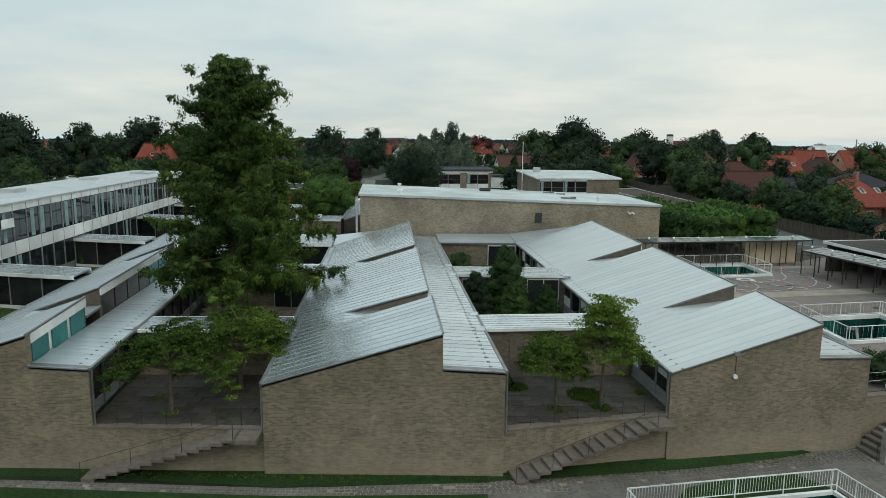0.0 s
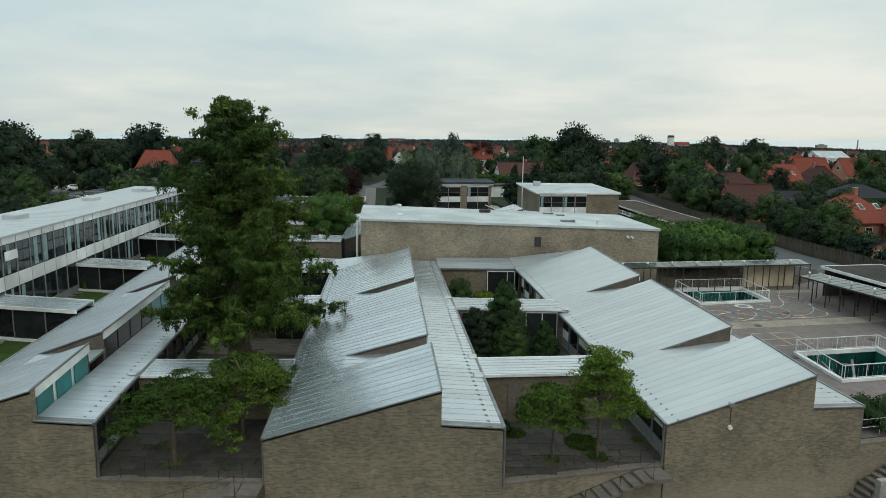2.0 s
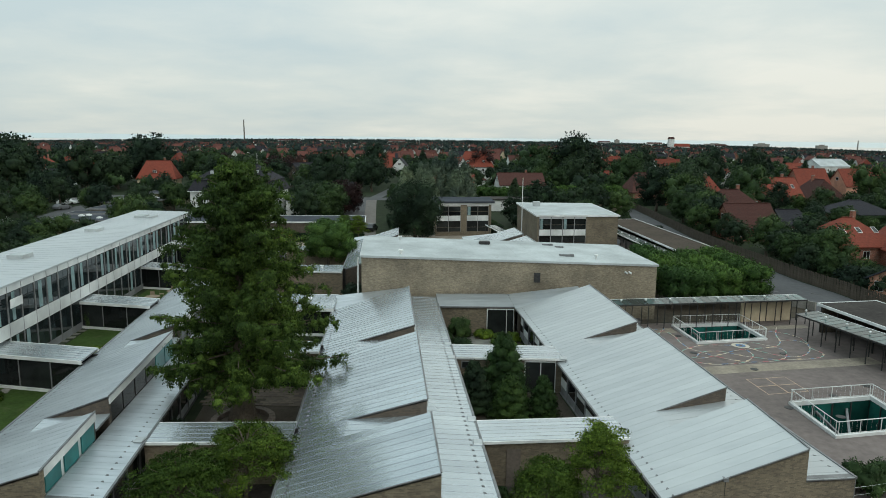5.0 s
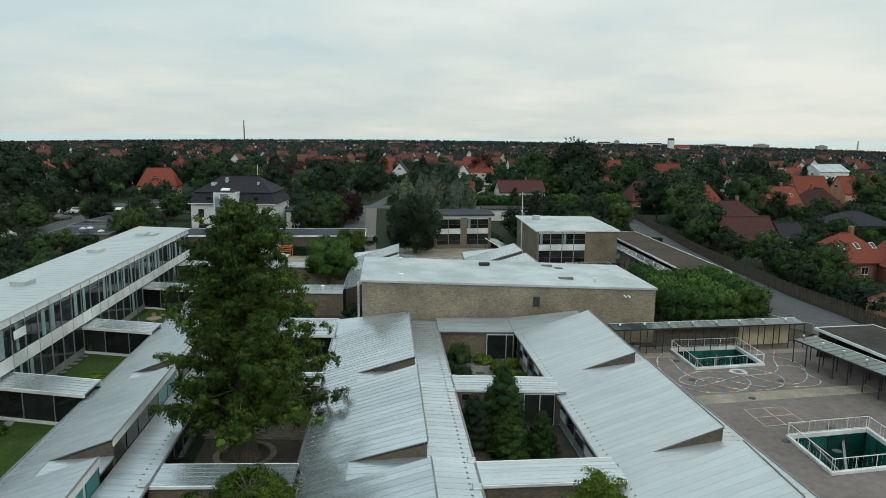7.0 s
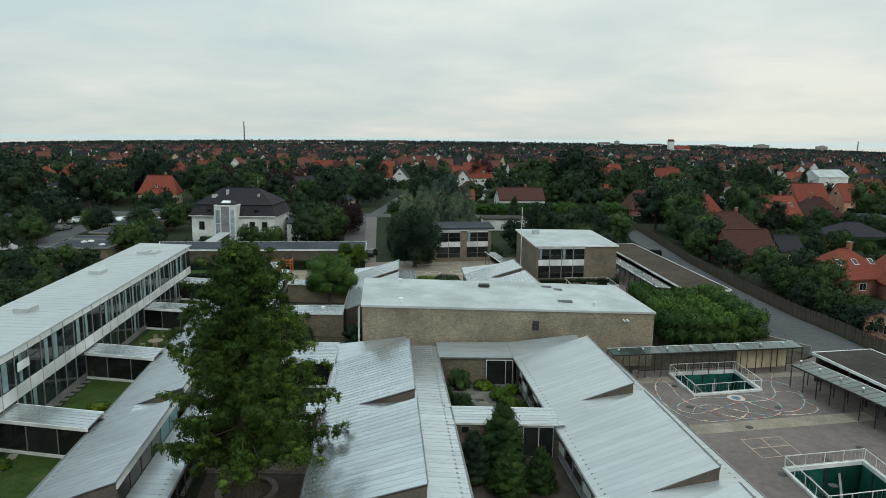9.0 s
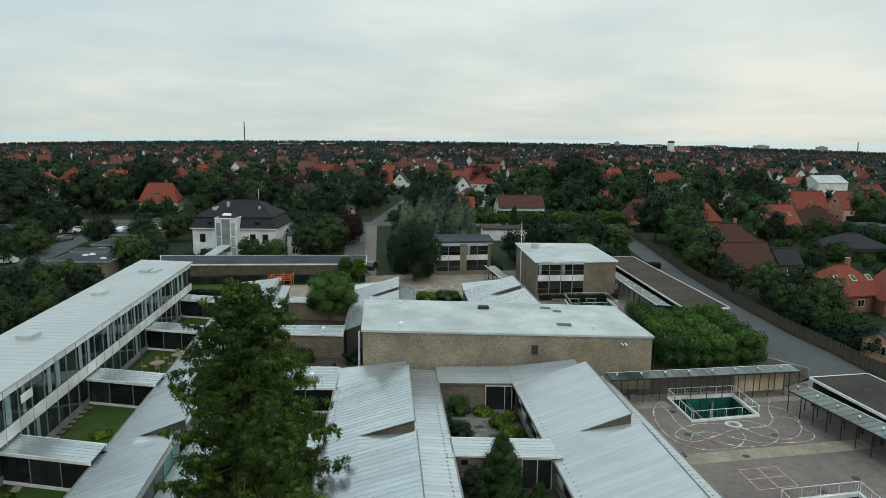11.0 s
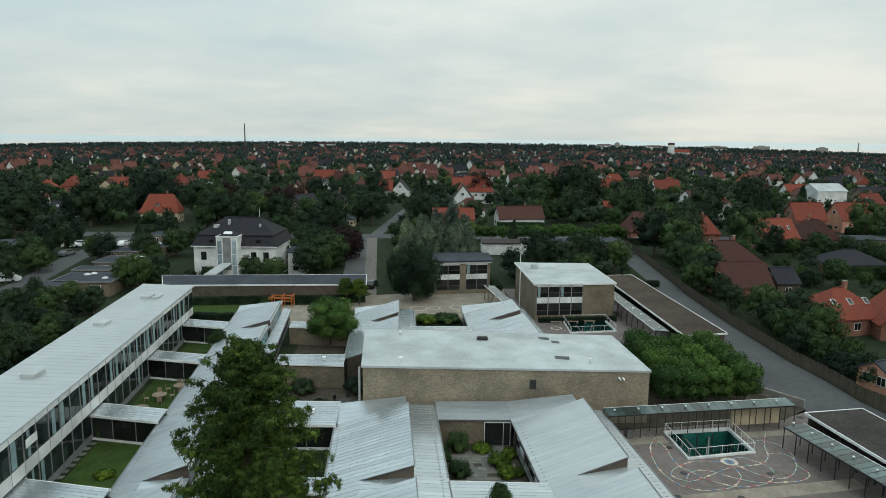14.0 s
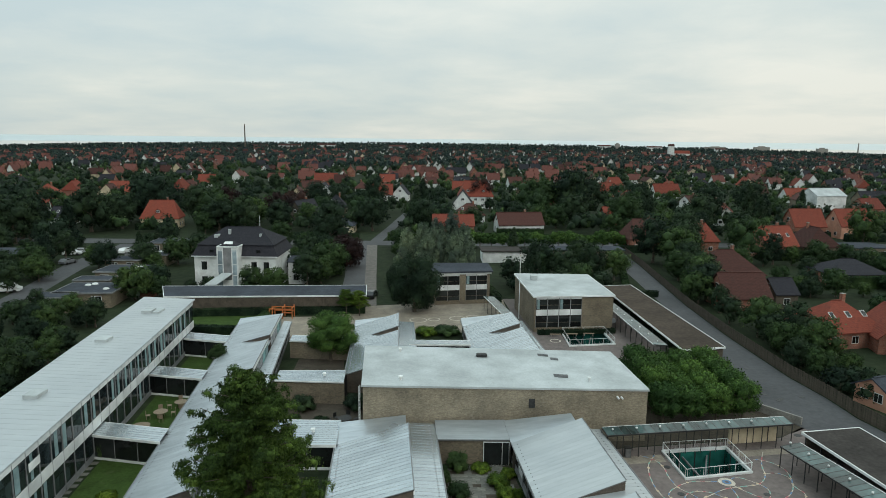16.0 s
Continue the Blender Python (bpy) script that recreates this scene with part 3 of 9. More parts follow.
for x, y in ((2.85, 26.8), (6.5, 27.65), (8.0, 28.05), (10.8, 28.85), (13.6, 29.45), (16.7, 30.3), (17.9, 30.8)):
    f = min(max((x - 3.0) / 6.0, 0.0), 1.0)
    edge.append((bank.verts.new((x, y, lowz(x) + 0.014)), bank.verts.new((x, front_y(x) + 0.12, lowz(x) + 0.02 + 0.3 * f))))
for (p0, p1), (q0, q1) in zip(edge, edge[1:]):
    bank.faces.new((p0, q0, q1, p1))
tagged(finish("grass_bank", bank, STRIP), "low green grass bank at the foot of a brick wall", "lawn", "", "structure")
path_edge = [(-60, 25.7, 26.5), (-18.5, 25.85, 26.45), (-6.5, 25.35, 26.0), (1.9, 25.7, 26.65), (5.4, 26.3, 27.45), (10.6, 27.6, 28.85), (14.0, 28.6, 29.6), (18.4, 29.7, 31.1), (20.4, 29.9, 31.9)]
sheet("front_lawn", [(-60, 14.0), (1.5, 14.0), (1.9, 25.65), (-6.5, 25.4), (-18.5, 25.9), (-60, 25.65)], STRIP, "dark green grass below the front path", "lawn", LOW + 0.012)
sheet("front_path", [(x, a) for x, a, b in path_edge] + [(x, b) for x, a, b in path_edge[::-1]], SAND, "sett-paved path along the front wall", "path", LOW + 0.011)
sheet("low_path", [(0.0, 18.0), (7.0, 18.0), (7.2, 25.35), (10.6, 26.05), (17.05, 27.35), (18.2, 22.0), (18.2, 18.0), (40.0, 18.0), (40.0, 36.5), (24.0, 32.4), (20.4, 31.9), (20.4, 30.6), (18.4, 30.3), (10.6, 27.9), (5.4, 26.9), (1.9, 25.7)], SETT, "worn sett paving beside the front path", "path", LOW + 0.006)
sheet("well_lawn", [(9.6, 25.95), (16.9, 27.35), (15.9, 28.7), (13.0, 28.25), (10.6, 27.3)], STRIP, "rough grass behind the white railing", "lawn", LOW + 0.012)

# setts in the front path, as one bed
rnd = random.Random(5)
sv, sf = [], []


def sett(cx, cy, w, d, z, turn):
    c, s = math.cos(turn), math.sin(turn)
    h = 0.025 + rnd.random() * 0.015
    i = len(sv)
    for zz, k in ((z, 1.0), (z + h, 0.86)):
        for px, py in ((-w, -d), (w, -d), (w, d), (-w, d)):
            sv.append((cx + (px * c - py * s) * k / 2, cy + (px * s + py * c) * k / 2, zz))
    sf.extend([(i + 4, i + 5, i + 6, i + 7), (i, i + 1, i + 5, i + 4), (i + 1, i + 2, i + 6, i + 5), (i + 2, i + 3, i + 7, i + 6), (i + 3, i, i + 4, i + 7)])


for (x0, a0, b0), (x1, a1, b1) in zip(path_edge[1:], path_edge[2:]):
    n = max(int((x1 - x0) / 0.24), 1)
    for i in range(n):
        t = i / n
        lo, hi = a0 + (a1 - a0) * t, b0 + (b1 - b0) * t
        m = max(int((hi - lo) / 0.19), 1)
        for j in range(m):
            if rnd.random() < 0.97:
                sett(x0 + (x1 - x0) * t + (j % 2) * 0.06, lo + (j + 0.5) * (hi - lo) / m, 0.215, 0.165, lowz(x0 + (x1 - x0) * t) + 0.008, math.atan2(a1 - a0, x1 - x0))
tagged(raw("setts", sv, sf, SETT), "bed of small worn granite setts", "setts", "", "stuff")


# ---- school wings ----
class Line:
    """A straight plan line x(y)."""

    def __init__(self, x0, y0, slope):
        self.x0, self.y0, self.s = x0, y0, slope

    def __call__(self, y):
        return self.x0 + self.s * (y - self.y0)


def ribbed(name, quad, parent, n, label, mat=ZINC, rib=0.026, thick=0.12, eave_mark=True):
    """A metal roof over quad (eave front, ridge front, ridge rear, eave rear): a deck and n standing-seam panels."""
    a, b, c, d = [Vector(p) for p in quad]
    bm = new_bm()
    drop = Vector((0, 0, 0.02))
    for i in range(n):
        t0, t1 = i / n, (i + 1) / n
        slabq(bm, [p - drop for p in (a.lerp(d, t0), b.lerp(c, t0), b.lerp(c, t1), a.lerp(d, t1))], thick)
    bmesh.ops.remove_doubles(bm, verts=bm.verts, dist=0.001)
    deck = part(name, bm, STEEL, parent, label)
    for i in range(n):
        t0, t1 = i / n, (i + 1) / n
        e0, e1, r0, r1 = a.lerp(d, t0), a.lerp(d, t1), b.lerp(c, t0), b.lerp(c, t1)
        bm = new_bm()
        slabq(bm, (e0, r0, r1, e1), 0.018)
        w = rib / max((d - a).length / n, 0.01)
        up = Vector((0, 0, 0.016 if mat is ZINC else 0.010))
        f0, g0 = e0.lerp(e1, w), r0.lerp(r1, w)
        hexa(bm, (e0, r0, g0, f0, e0 + up, r0 + up, g0 + up, f0 + up))
        part("panel", bm, mat, deck)
        if eave_mark and i % 1 == 0:
            m = e0.lerp(r0, min(0.55 / max((r0 - e0).length, 1), 0.3))
            s = (r0 - e0).normalized()
            q = (d - a).normalized()
            bm = new_bm()
            hexa(bm, (m - s * 0.07 - q * 0.02, m + s * 0.07 - q * 0.02, m + s * 0.07 + q * 0.12, m - s * 0.02 + q * 0.12,
                      m - s * 0.07 - q * 0.02 + up * 2.0, m + s * 0.07 - q * 0.02 + up * 2.0, m + s * 0.07 + q * 0.12 + up * 0.5, m - s * 0.02 + q * 0.12 + up * 0.5))
            part("snow_guard", bm, STEEL, deck)
    return deck


def gable(parent, pts, label, name="gable_wall", base=LOW - 0.55, t=0.35):
    """A brick end wall: plan line with a sloping top, given as (x, y, top)."""
    bm = new_bm()
    for (x0, y0, z0), (x1, y1, z1) in zip(pts, pts[1:]):
        wallq(bm, (x0, y0), (x1, y1), base, z0, t, z1)
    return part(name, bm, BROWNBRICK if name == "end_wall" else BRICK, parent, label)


def coping(parent, pts, w=0.42, h=0.05, mat=STEEL):
    bm = new_bm()
    for (x0, y0, z0), (x1, y1, z1) in zip(pts, pts[1:]):
        hexa(bm, ((x0, y0 - 0.06, z0), (x1, y1 - 0.06, z1), (x1, y1 + w, z1), (x0, y0 + w, z0),
                  (x0, y0 - 0.06, z0 + h), (x1, y1 - 0.06, z1 + h), (x1, y1 + w, z1 + h), (x0, y0 + w, z0 + h)))
    return part("coping", bm, mat, parent, "dark metal roof edge")


def glass_side(parent, p0, p1, z0, z1, bays, out, scheme="dark", label="glazed side wall", t0=None, t1=None):
    """A side wall of posts, panes and panels between plan points; out: +1 if it faces to the right."""
    a, b = Vector((*p0, 0)), Vector((*p1, 0))
    d = (b - a) / bays
    n = Vector((d.y, -d.x, 0)).normalized() * (1 if out > 0 else -1)
    top = lambda t: (t0 if t0 is not None else z1) * (1 - t) + (t1 if t1 is not None else z1) * t
    bm = new_bm()
    bar(bm, a + Vector((0, 0, z0 + 0.05)), b + Vector((0, 0, z0 + 0.05)), 0.11)
    frame_ob = part("window_frame", bm, DARK if scheme != "white" else GREYPANEL, parent, label)
    for i in range(bays + 1):
        q = a + d * i
        bm = new_bm()
        bar(bm, q + Vector((0, 0, z0 + 0.1)), q + Vector((0, 0, top(i / bays))), 0.09)
        part("mullion", bm, STEEL if scheme != "white" else GREYPANEL, frame_ob)
    for i in range(bays):
        q0, q1 = a + d * (i + 0.04) - n * 0.02, a + d * (i + 0.96) - n * 0.02
        zt = top((i + 0.5) / bays) - 0.05
        zs = z0 + 0.62
        white = scheme == "white" and i % 3 != 1
        bm = new_bm()
        hexa(bm, [p + Vector((0, 0, z)) for z in (z0, zs) for p in (q0 - n * 0.06, q1 - n * 0.06, q1, q0)])
        part("apron_panel", bm, GREYPANEL, frame_ob)
        bm = new_bm()
        zm = zs if not white else zs + 0.62
        hexa(bm, [p + Vector((0, 0, z)) for z in (zm + 0.03, zt) for p in (q0 - n * 0.05, q1 - n * 0.05, q1 - n * 0.03, q0 - n * 0.03)])
        part("pane", bm, WHITE if (white and i % 3 == 0) else GLASS, frame_ob)
        if white:
            bm = new_bm()
            hexa(bm, [p + Vector((0, 0, z)) for z in (zs + 0.03, zm) for p in (q0 - n * 0.06, q1 - n * 0.06, q1, q0)])
            part("spandrel_panel", bm, GLASS if i % 3 == 0 else WHITE, frame_ob)
    return frame_ob


def wing(label, low, ridge, cor, teeth, y0, y1, zl, zc, skew, front=True, low_scheme="white", cor_glass=False, teal=False, yc=None, zinc=ZINC):
    """A classroom wing: shed roofs with raised ends and a flat-roofed corridor along its high side.
    teeth: (front, rear, ridge height front, rear); zl: low eave heights at y0, y1; zc: corridor eave."""
    w = thing("school_wing", label, "building", "school wings")
    zlow = lambda y: zl[0] + (zl[1] - zl[0]) * (y - y0) / (y1 - y0)
    sk = lambda x, y: y + skew * (x - ridge(y))
    P = lambda f, y, z: (f(y), sk(f(y), y), z)
    for k, (a, b, za, zb) in enumerate(teeth):
        n = max(int((b - a) / 0.6), 3)
        ribbed("roof", (P(low, a, zlow(a)), P(ridge, a, za), P(ridge, b, zb), P(low, b, zlow(b))), w, n, "pale zinc shed roof with standing seams", zinc)
        # ridge capping
        bm = new_bm()
        bar(bm, Vector(P(ridge, a, za + 0.025)), Vector(P(ridge, b, zb + 0.025)), 0.09, 0.04)
        part("ridge_capping", bm, STEEL, w)
        # high wall above the corridor, with its row of windows
        bm = new_bm()
        r0, r1 = Vector(P(ridge, a + (0.4 if front and k == 0 else 0.05), 0)), Vector(P(ridge, b, 0))
        back = Vector((-0.12, 0, 0))
        hexa(bm, [r0 + back * 2 + Vector((0, 0, zc - 0.4)), r0 + back + Vector((0, 0, zc - 0.4)), r1 + back + Vector((0, 0, zc - 0.4)), r1 + back * 2 + Vector((0, 0, zc - 0.4)),
                  r0 + back * 2 + Vector((0, 0, za - 0.14)), r0 + back + Vector((0, 0, za - 0.14)), r1 + back + Vector((0, 0, zb - 0.14)), r1 + back * 2 + Vector((0, 0, zb - 0.14))])
        wall = part("clerestory_wall", bm, WHITE if teal and k == 0 else GREYPANEL, w, "strip of high windows over the corridor roof")
        m = max(int((b - a) / (1.9 if teal and k == 0 else 2.0)), 2)
        for i in range(m):
            g = 0.1 if teal and k == 0 else 0.05
            q0, q1 = r0.lerp(r1, (i + g) / m), r0.lerp(r1, (i + 1 - g) / m)
            z0, z1 = za + (zb - za) * (i + 0.05) / m, za + (zb - za) * (i + 0.95) / m
            bm = new_bm()
            o = Vector((0.03, 0, 0)) + back
            hexa(bm, [q0 + o + Vector((0, 0, zc + 0.12)), q0 + o + Vector((0.05, 0, zc + 0.12)), q1 + o + Vector((0.05, 0, zc + 0.12)), q1 + o + Vector((0, 0, zc + 0.12)),
                      q0 + o + Vector((0, 0, z0 - 0.5)), q0 + o + Vector((0.05, 0, z0 - 0.5)), q1 + o + Vector((0.05, 0, z1 - 0.5)), q1 + o + Vector((0, 0, z1 - 0.5))])
            part("pane", bm, TEAL if teal and (k == 0 or i >= m - 2) else HIGHGLASS if teal else GLASS, wall)
        bm = new_bm()
        hexa(bm, [r0 + Vector((-0.08, 0, za - 0.48)), r0 + Vector((0.02, 0, za - 0.48)), r1 + Vector((0.02, 0, zb - 0.48)), r1 + Vector((-0.08, 0, zb - 0.48)),
                  r0 + Vector((-0.08, 0, za - 0.06)), r0 + Vector((0.02, 0, za - 0.06)), r1 + Vector((0.02, 0, zb - 0.06)), r1 + Vector((-0.08, 0, zb - 0.06))])
        part("fascia", bm, WHITE, w, "white fascia board")
        # end walls of the raised part
        for e, ze in ((a, za), (b, zb)):
            off = 0.0 if e == a else -0.25
            x0, x1 = low(e) + 0.25, ridge(e) - 0.06
            zx = zlow(e) + (ze - zlow(e)) * (x0 - low(e)) / (ridge(e) - low(e))
            base = GZ
            if not (front and k == 0 and e == a):
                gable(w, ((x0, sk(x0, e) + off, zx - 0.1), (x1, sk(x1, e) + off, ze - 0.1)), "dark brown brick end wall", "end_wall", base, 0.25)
        # low part of the roof between this raised part and the next: a flat valley
        if k + 1 < len(teeth):
            c, zc2 = teeth[k + 1][0], teeth[k + 1][2]
            f = 0.40
            xa = lambda y: low(y) + f * (ridge(y) - low(y))
            za1, zc1 = zlow(b) + f * (zb - zlow(b)), zlow(c) + f * (zc2 - zlow(c))
            ribbed("valley_eave", (P(low, b, zlow(b)), (xa(b), sk(xa(b), b), za1), (xa(c), sk(xa(c), c), zc1), P(low, c, zlow(c))), w, 3, "pale zinc roof strip", zinc)
            ribbed("valley", ((xa(b), sk(xa(b), b), za1 - 0.03), P(ridge, b, za1 + 0.32), P(ridge, c, zc1 + 0.32), (xa(c), sk(xa(c), c), zc1 - 0.03)), w, 3, "flat zinc valley between raised roofs", zinc, eave_mark=False)
    a0, b0 = teeth[0][0], teeth[-1][1]
    # roof strip to the end of the wing
    if y1 > b0 + 0.3:
        zb = teeth[-1][3]
        ribbed("roof", (P(low, b0, zlow(b0)), (ridge(b0) - 0.1, sk(ridge(b0), b0), zlow(b0) + 1.0), (ridge(y1) - 0.1, y1, zlow(y1) + 1.2), (low(y1), y1, zlow(y1) + 0.3)), w, 4, "weathered zinc roof strip", ZINC_OLD, eave_mark=False)
    # corridor roof
    n = int((y1 - a0) / 0.6)
    C = lambda f, y, z: (f(y), y if y > a0 + 0.1 else sk(f(y), y), z)
    ribbed("corridor_roof", (C(cor, a0, zc), C(ridge, a0, zc + 0.12), C(ridge, y1, zc + 0.12), C(cor, y1, zc)), w, n, "zinc corridor roof with raised seams", zinc)
    for f, z, s in ((cor, lambda y: zc, 1), (low, zlow, -1)):
        bm = new_bm()
        p, q = Vector(C(f, a0, z(a0) - 0.03)), Vector(C(f, y1, z(y1) - 0.03))
        bar(bm, p + Vector((0.05 * s, 0, 0)), q + Vector((0.05 * s, 0, 0)), 0.12, 0.14)
        part("gutter", bm, STEEL, w, "grey metal eaves gutter")
    # side walls
    bays = int((y1 - a0) / 2.0)
    glass_side(w, (cor(a0) - 0.35, sk(cor(a0), a0) + 0.3), (cor(y1) - 0.35, y1), GZ, zc - 0.1, bays, 1, "dark", "dark glazed corridor side with slim posts")
    glass_side(w, (low(a0) + 0.3, sk(low(a0), a0) + 0.3), (low(y1) + 0.3, y1), GZ, 2.0, bays, -1, low_scheme, "low side wall of white panels and windows", zlow(a0) - 0.12, zlow(y1) - 0.12)
    if front:
        za = teeth[0][2]
        pts = [(*P(low, a0, zlow(a0) - 0.06),), (*P(ridge, a0, za - 0.06),)]
        gable(w, pts, "yellow-brown brick end wall, darker above and stained below")
        gable(w, [P(ridge, a0, zc + 0.06), P(cor, a0, zc - 0.06)], "yellow-brown brick corridor end wall")
        coping(w, [P(low, a0, zlow(a0) - 0.05), P(ridge, a0, za - 0.05)])
        coping(w, [P(ridge, a0, zc + 0.07), P(cor, a0, zc - 0.05)])
        for f, z in ((low, zlow(a0)), (cor, zc)):
            bm = new_bm()
            s = -0.07 if f is low else 0.07
            rod(bm, (f(a0) + s, sk(f(a0), a0) + 0.12, GZ - 0.1), (f(a0) + s, sk(f(a0), a0) + 0.12, z), 0.05, 0.05)
            part("downpipe", bm, STEEL, w, "grey metal downpipe")
    return w


M_LOW, M_RIDGE, M_COR = Line(-7.56, 27.2, -0.081), Line(0.03, 27.2, -0.0935), Line(2.66, 27.2, -0.087)
R_LOW, R_RIDGE, R_COR = Line(10.32, 30.8, -0.105), Line(17.78, 30.8, -0.1145), Line(20.5, 30.8, -0.108)
L_LOW, L_RIDGE, L_COR = Line(-24.3, 34.0, -0.118), Line(-17.5, 27.5, -0.105), Line(-14.95, 27.5, -0.122)
wing("long school wing with stepped zinc shed roofs and brick end wall", M_LOW, M_RIDGE, M_COR,
     [(27.2, 33.4, 4.24, 4.4), (35.8, 47.7, 4.15, 4.55), (49.9, 62.0, 4.42, 4.72)], 27.2, 66.6, (1.98, 2.35), 2.62, 0.0)
wing("school wing of zinc shed roofs beside the playground", R_LOW, R_RIDGE, R_COR,
     [(30.8, 36.3, 3.84, 4.17), (38.4, 49.9, 4.08, 4.44), (51.9, 63.7, 4.36, 4.72)], 30.8, 66.9, (1.93, 2.65), 2.1, 0.2, zinc=ZINC_DULL)
wing("school wing with teal clerestory windows and a dark glazed corridor", L_LOW, L_RIDGE, L_COR,
     [(27.5, 33.6, 3.9, 4.1), (35.5, 47.6, 4.2, 4.4), (49.4, 61.6, 4.5, 4.55), (63.6, 75.8, 4.5, 4.5), (78.0, 89.8, 4.5, 4.5), (92.0, 103.4, 4.5, 4.5)], 27.5, 106.0, (1.9, 2.6), 2.45, 0.0, teal=True, zinc=ZINC_OLD)
MB = [Line(-12.4, 81.3, -0.072), Line(-5.5, 81.3, -0.066), Line(-2.9, 81.3, -0.075)]
wing("rear school wing of zinc shed roofs behind the hall", *MB, [(82.0, 94.4, 4.7, 4.7), (96.4, 103.9, 4.7, 4.7)], 81.3, 106.4, (2.2, 2.4), 2.5, 0.0, front=False)
RB = [Line(5.0, 81.0, -0.076), Line(13.4, 81.0, -0.1), Line(15.7, 81.0, -0.1)]
wing("rear school wing of zinc shed roofs beside the rear yard", *RB, [(81.5, 96.6, 4.7, 4.7), (98.6, 105.4, 4.7, 4.7)], 81.0, 108.4, (2.2, 2.4), 2.4, 0.1, front=False)


# ---- links between the wings ----
def link(quad, z, label, glass=True, tall=0.25, base=GZ, brick_front=False, vents=0, fall_z=0.0, zinc=None, edge=None):
    """A flat-roofed link: quad is front left, front right, rear right, rear left in plan."""
    w = thing("school_link", label, "building", "links between wings")
    (ax, ay), (bx, by), (cx, cy), (dx, dy) = quad
    if brick_front:
        tall = min(tall, 0.15)
    # seams run from front to back across a roof that reaches from left to right
    ribs = max(int(abs(cy - by) / 0.42), 3)
    ribbed("roof", ((ax, ay, z), (bx, by, z), (cx, cy, z + fall_z), (dx, dy, z + fall_z)), w, ribs, "pale zinc flat roof", zinc or ZINC, eave_mark=False)
    bm = new_bm()
    bar(bm, (ax, ay - 0.04, z - tall / 2 - 0.02), (bx, by - 0.04, z - tall / 2 - 0.02), 0.1, tall)
    part("fascia", bm, edge or WHITE, w, "slim roof fascia")
    bm = new_bm()
    bar(bm, (dx, dy + 0.04, z - tall / 2), (cx, cy + 0.04, z - tall / 2), 0.1, tall)
    part("fascia", bm, WHITE, w, "white fascia")
    bm = new_bm()
    if brick_front:
        wallq(bm, (ax, ay + 0.15), (bx, by + 0.15), base, z - tall, 0.25)
        part("wall", bm, BRICK, w, "brown brick wall")
    else:
        bays = max(int(math.hypot(bx - ax, by - ay) / 2.4), 2)
        bar(bm, (ax, ay + 0.12, base + 0.12), (bx, by + 0.12, base + 0.12), 0.1, 0.24)
        fr = part("window_frame", bm, WHITE, w, "white slim window frame")
        for i in range(bays + 1):
            p = lerp((ax, ay + 0.15, 0), (bx, by + 0.15, 0), i / bays)
            bm = new_bm()
            bar(bm, p + Vector((0, 0, base + 0.24)), p + Vector((0, 0, z - tall)), 0.06)
            part("mullion", bm, GREYPANEL, fr)
        for i in range(bays):
            p, q = lerp((ax, ay + 0.18, 0), (bx, by + 0.18, 0), (i + 0.03) / bays), lerp((ax, ay + 0.18, 0), (bx, by + 0.18, 0), (i + 0.97) / bays)
            bm = new_bm()
            wallq(bm, p, q, base + 0.25, z - tall, 0.03)
            part("pane", bm, GLASS, fr)
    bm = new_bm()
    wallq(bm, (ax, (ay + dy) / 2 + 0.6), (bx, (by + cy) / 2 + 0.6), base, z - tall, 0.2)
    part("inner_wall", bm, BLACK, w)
    for i in range(vents):
        p = lerp((ax, (ay + dy) / 2, z), (bx, (by + cy) / 2, z), 0.68 + 0.1 * i)
        bm = new_bm()
        rod(bm, p, p + Vector((0, 0, 0.28)), 0.16, 0.16, 10)
        rod(bm, p + Vector((0, 0, 0.28)), p + Vector((0, 0, 0.36)), 0.26, 0.24, 10)
        part("vent", bm, WHITE, w, "small white roof vent")
    return w


link([(2.1, 33.8), (10.2, 34.6), (9.95, 37.2), (1.85, 36.4)], 2.62, "zinc-roofed link with a brown brick wall", brick_front=True)
bm = new_bm()
box(bm, 3.5, 34.02, GZ, 4.25, 34.1, 2.05)
tagged(finish("door_3", bm, STEPSTONE), "plain grey-brown panel door in a brick wall", "door", "", "structure")
for fx, fy, fz in ((1.95, 33.6, 2.66), (1.75, 36.6, 2.66), (0.7, 47.6, 2.66), (0.45, 50.9, 2.66), (8.9, 47.8, 2.62), (-15.9, 33.7, 2.52)):
    bm = new_bm()
    box(bm, fx - 0.3, fy - 0.32, fz - 0.06, fx + 0.22, fy + 0.3, fz + 0.05)
    bmesh.ops.bevel(bm, geom=bm.edges, offset=0.05, segments=1, affect="EDGES")
    tagged(finish("roof_flashing", bm, ZINC_DULL), "bent grey metal flashing at a roof joint", "flashing", "roof flashings")
link([(0.85, 47.8), (8.95, 47.7), (8.65, 50.6), (0.6, 50.8)], 2.62, "zinc-roofed link across a courtyard with a glazed door", brick_front=True)
bm = new_bm()
box(bm, 6.05, 47.78, GZ, 8.35, 47.84, 2.34)
gd = finish("door_4", bm, WHITE)
tagged(gd, "white-framed glazed door in a link between wings", "door", "", "structure")
for x0, x1 in ((6.12, 7.2), (7.27, 8.28)):
    bm = new_bm()
    box(bm, x0, 47.74, GZ + 0.06, x1, 47.79, 2.27)
    part("pane", bm, GLASS, gd)
bm = new_bm()
box(bm, 1.4, 47.8, 1.75, 2.05, 47.86, 2.3)
gd = finish("window_1", bm, GREYPANEL)
tagged(gd, "small grey-framed window in a brick wall", "window", "", "structure")
bm = new_bm()
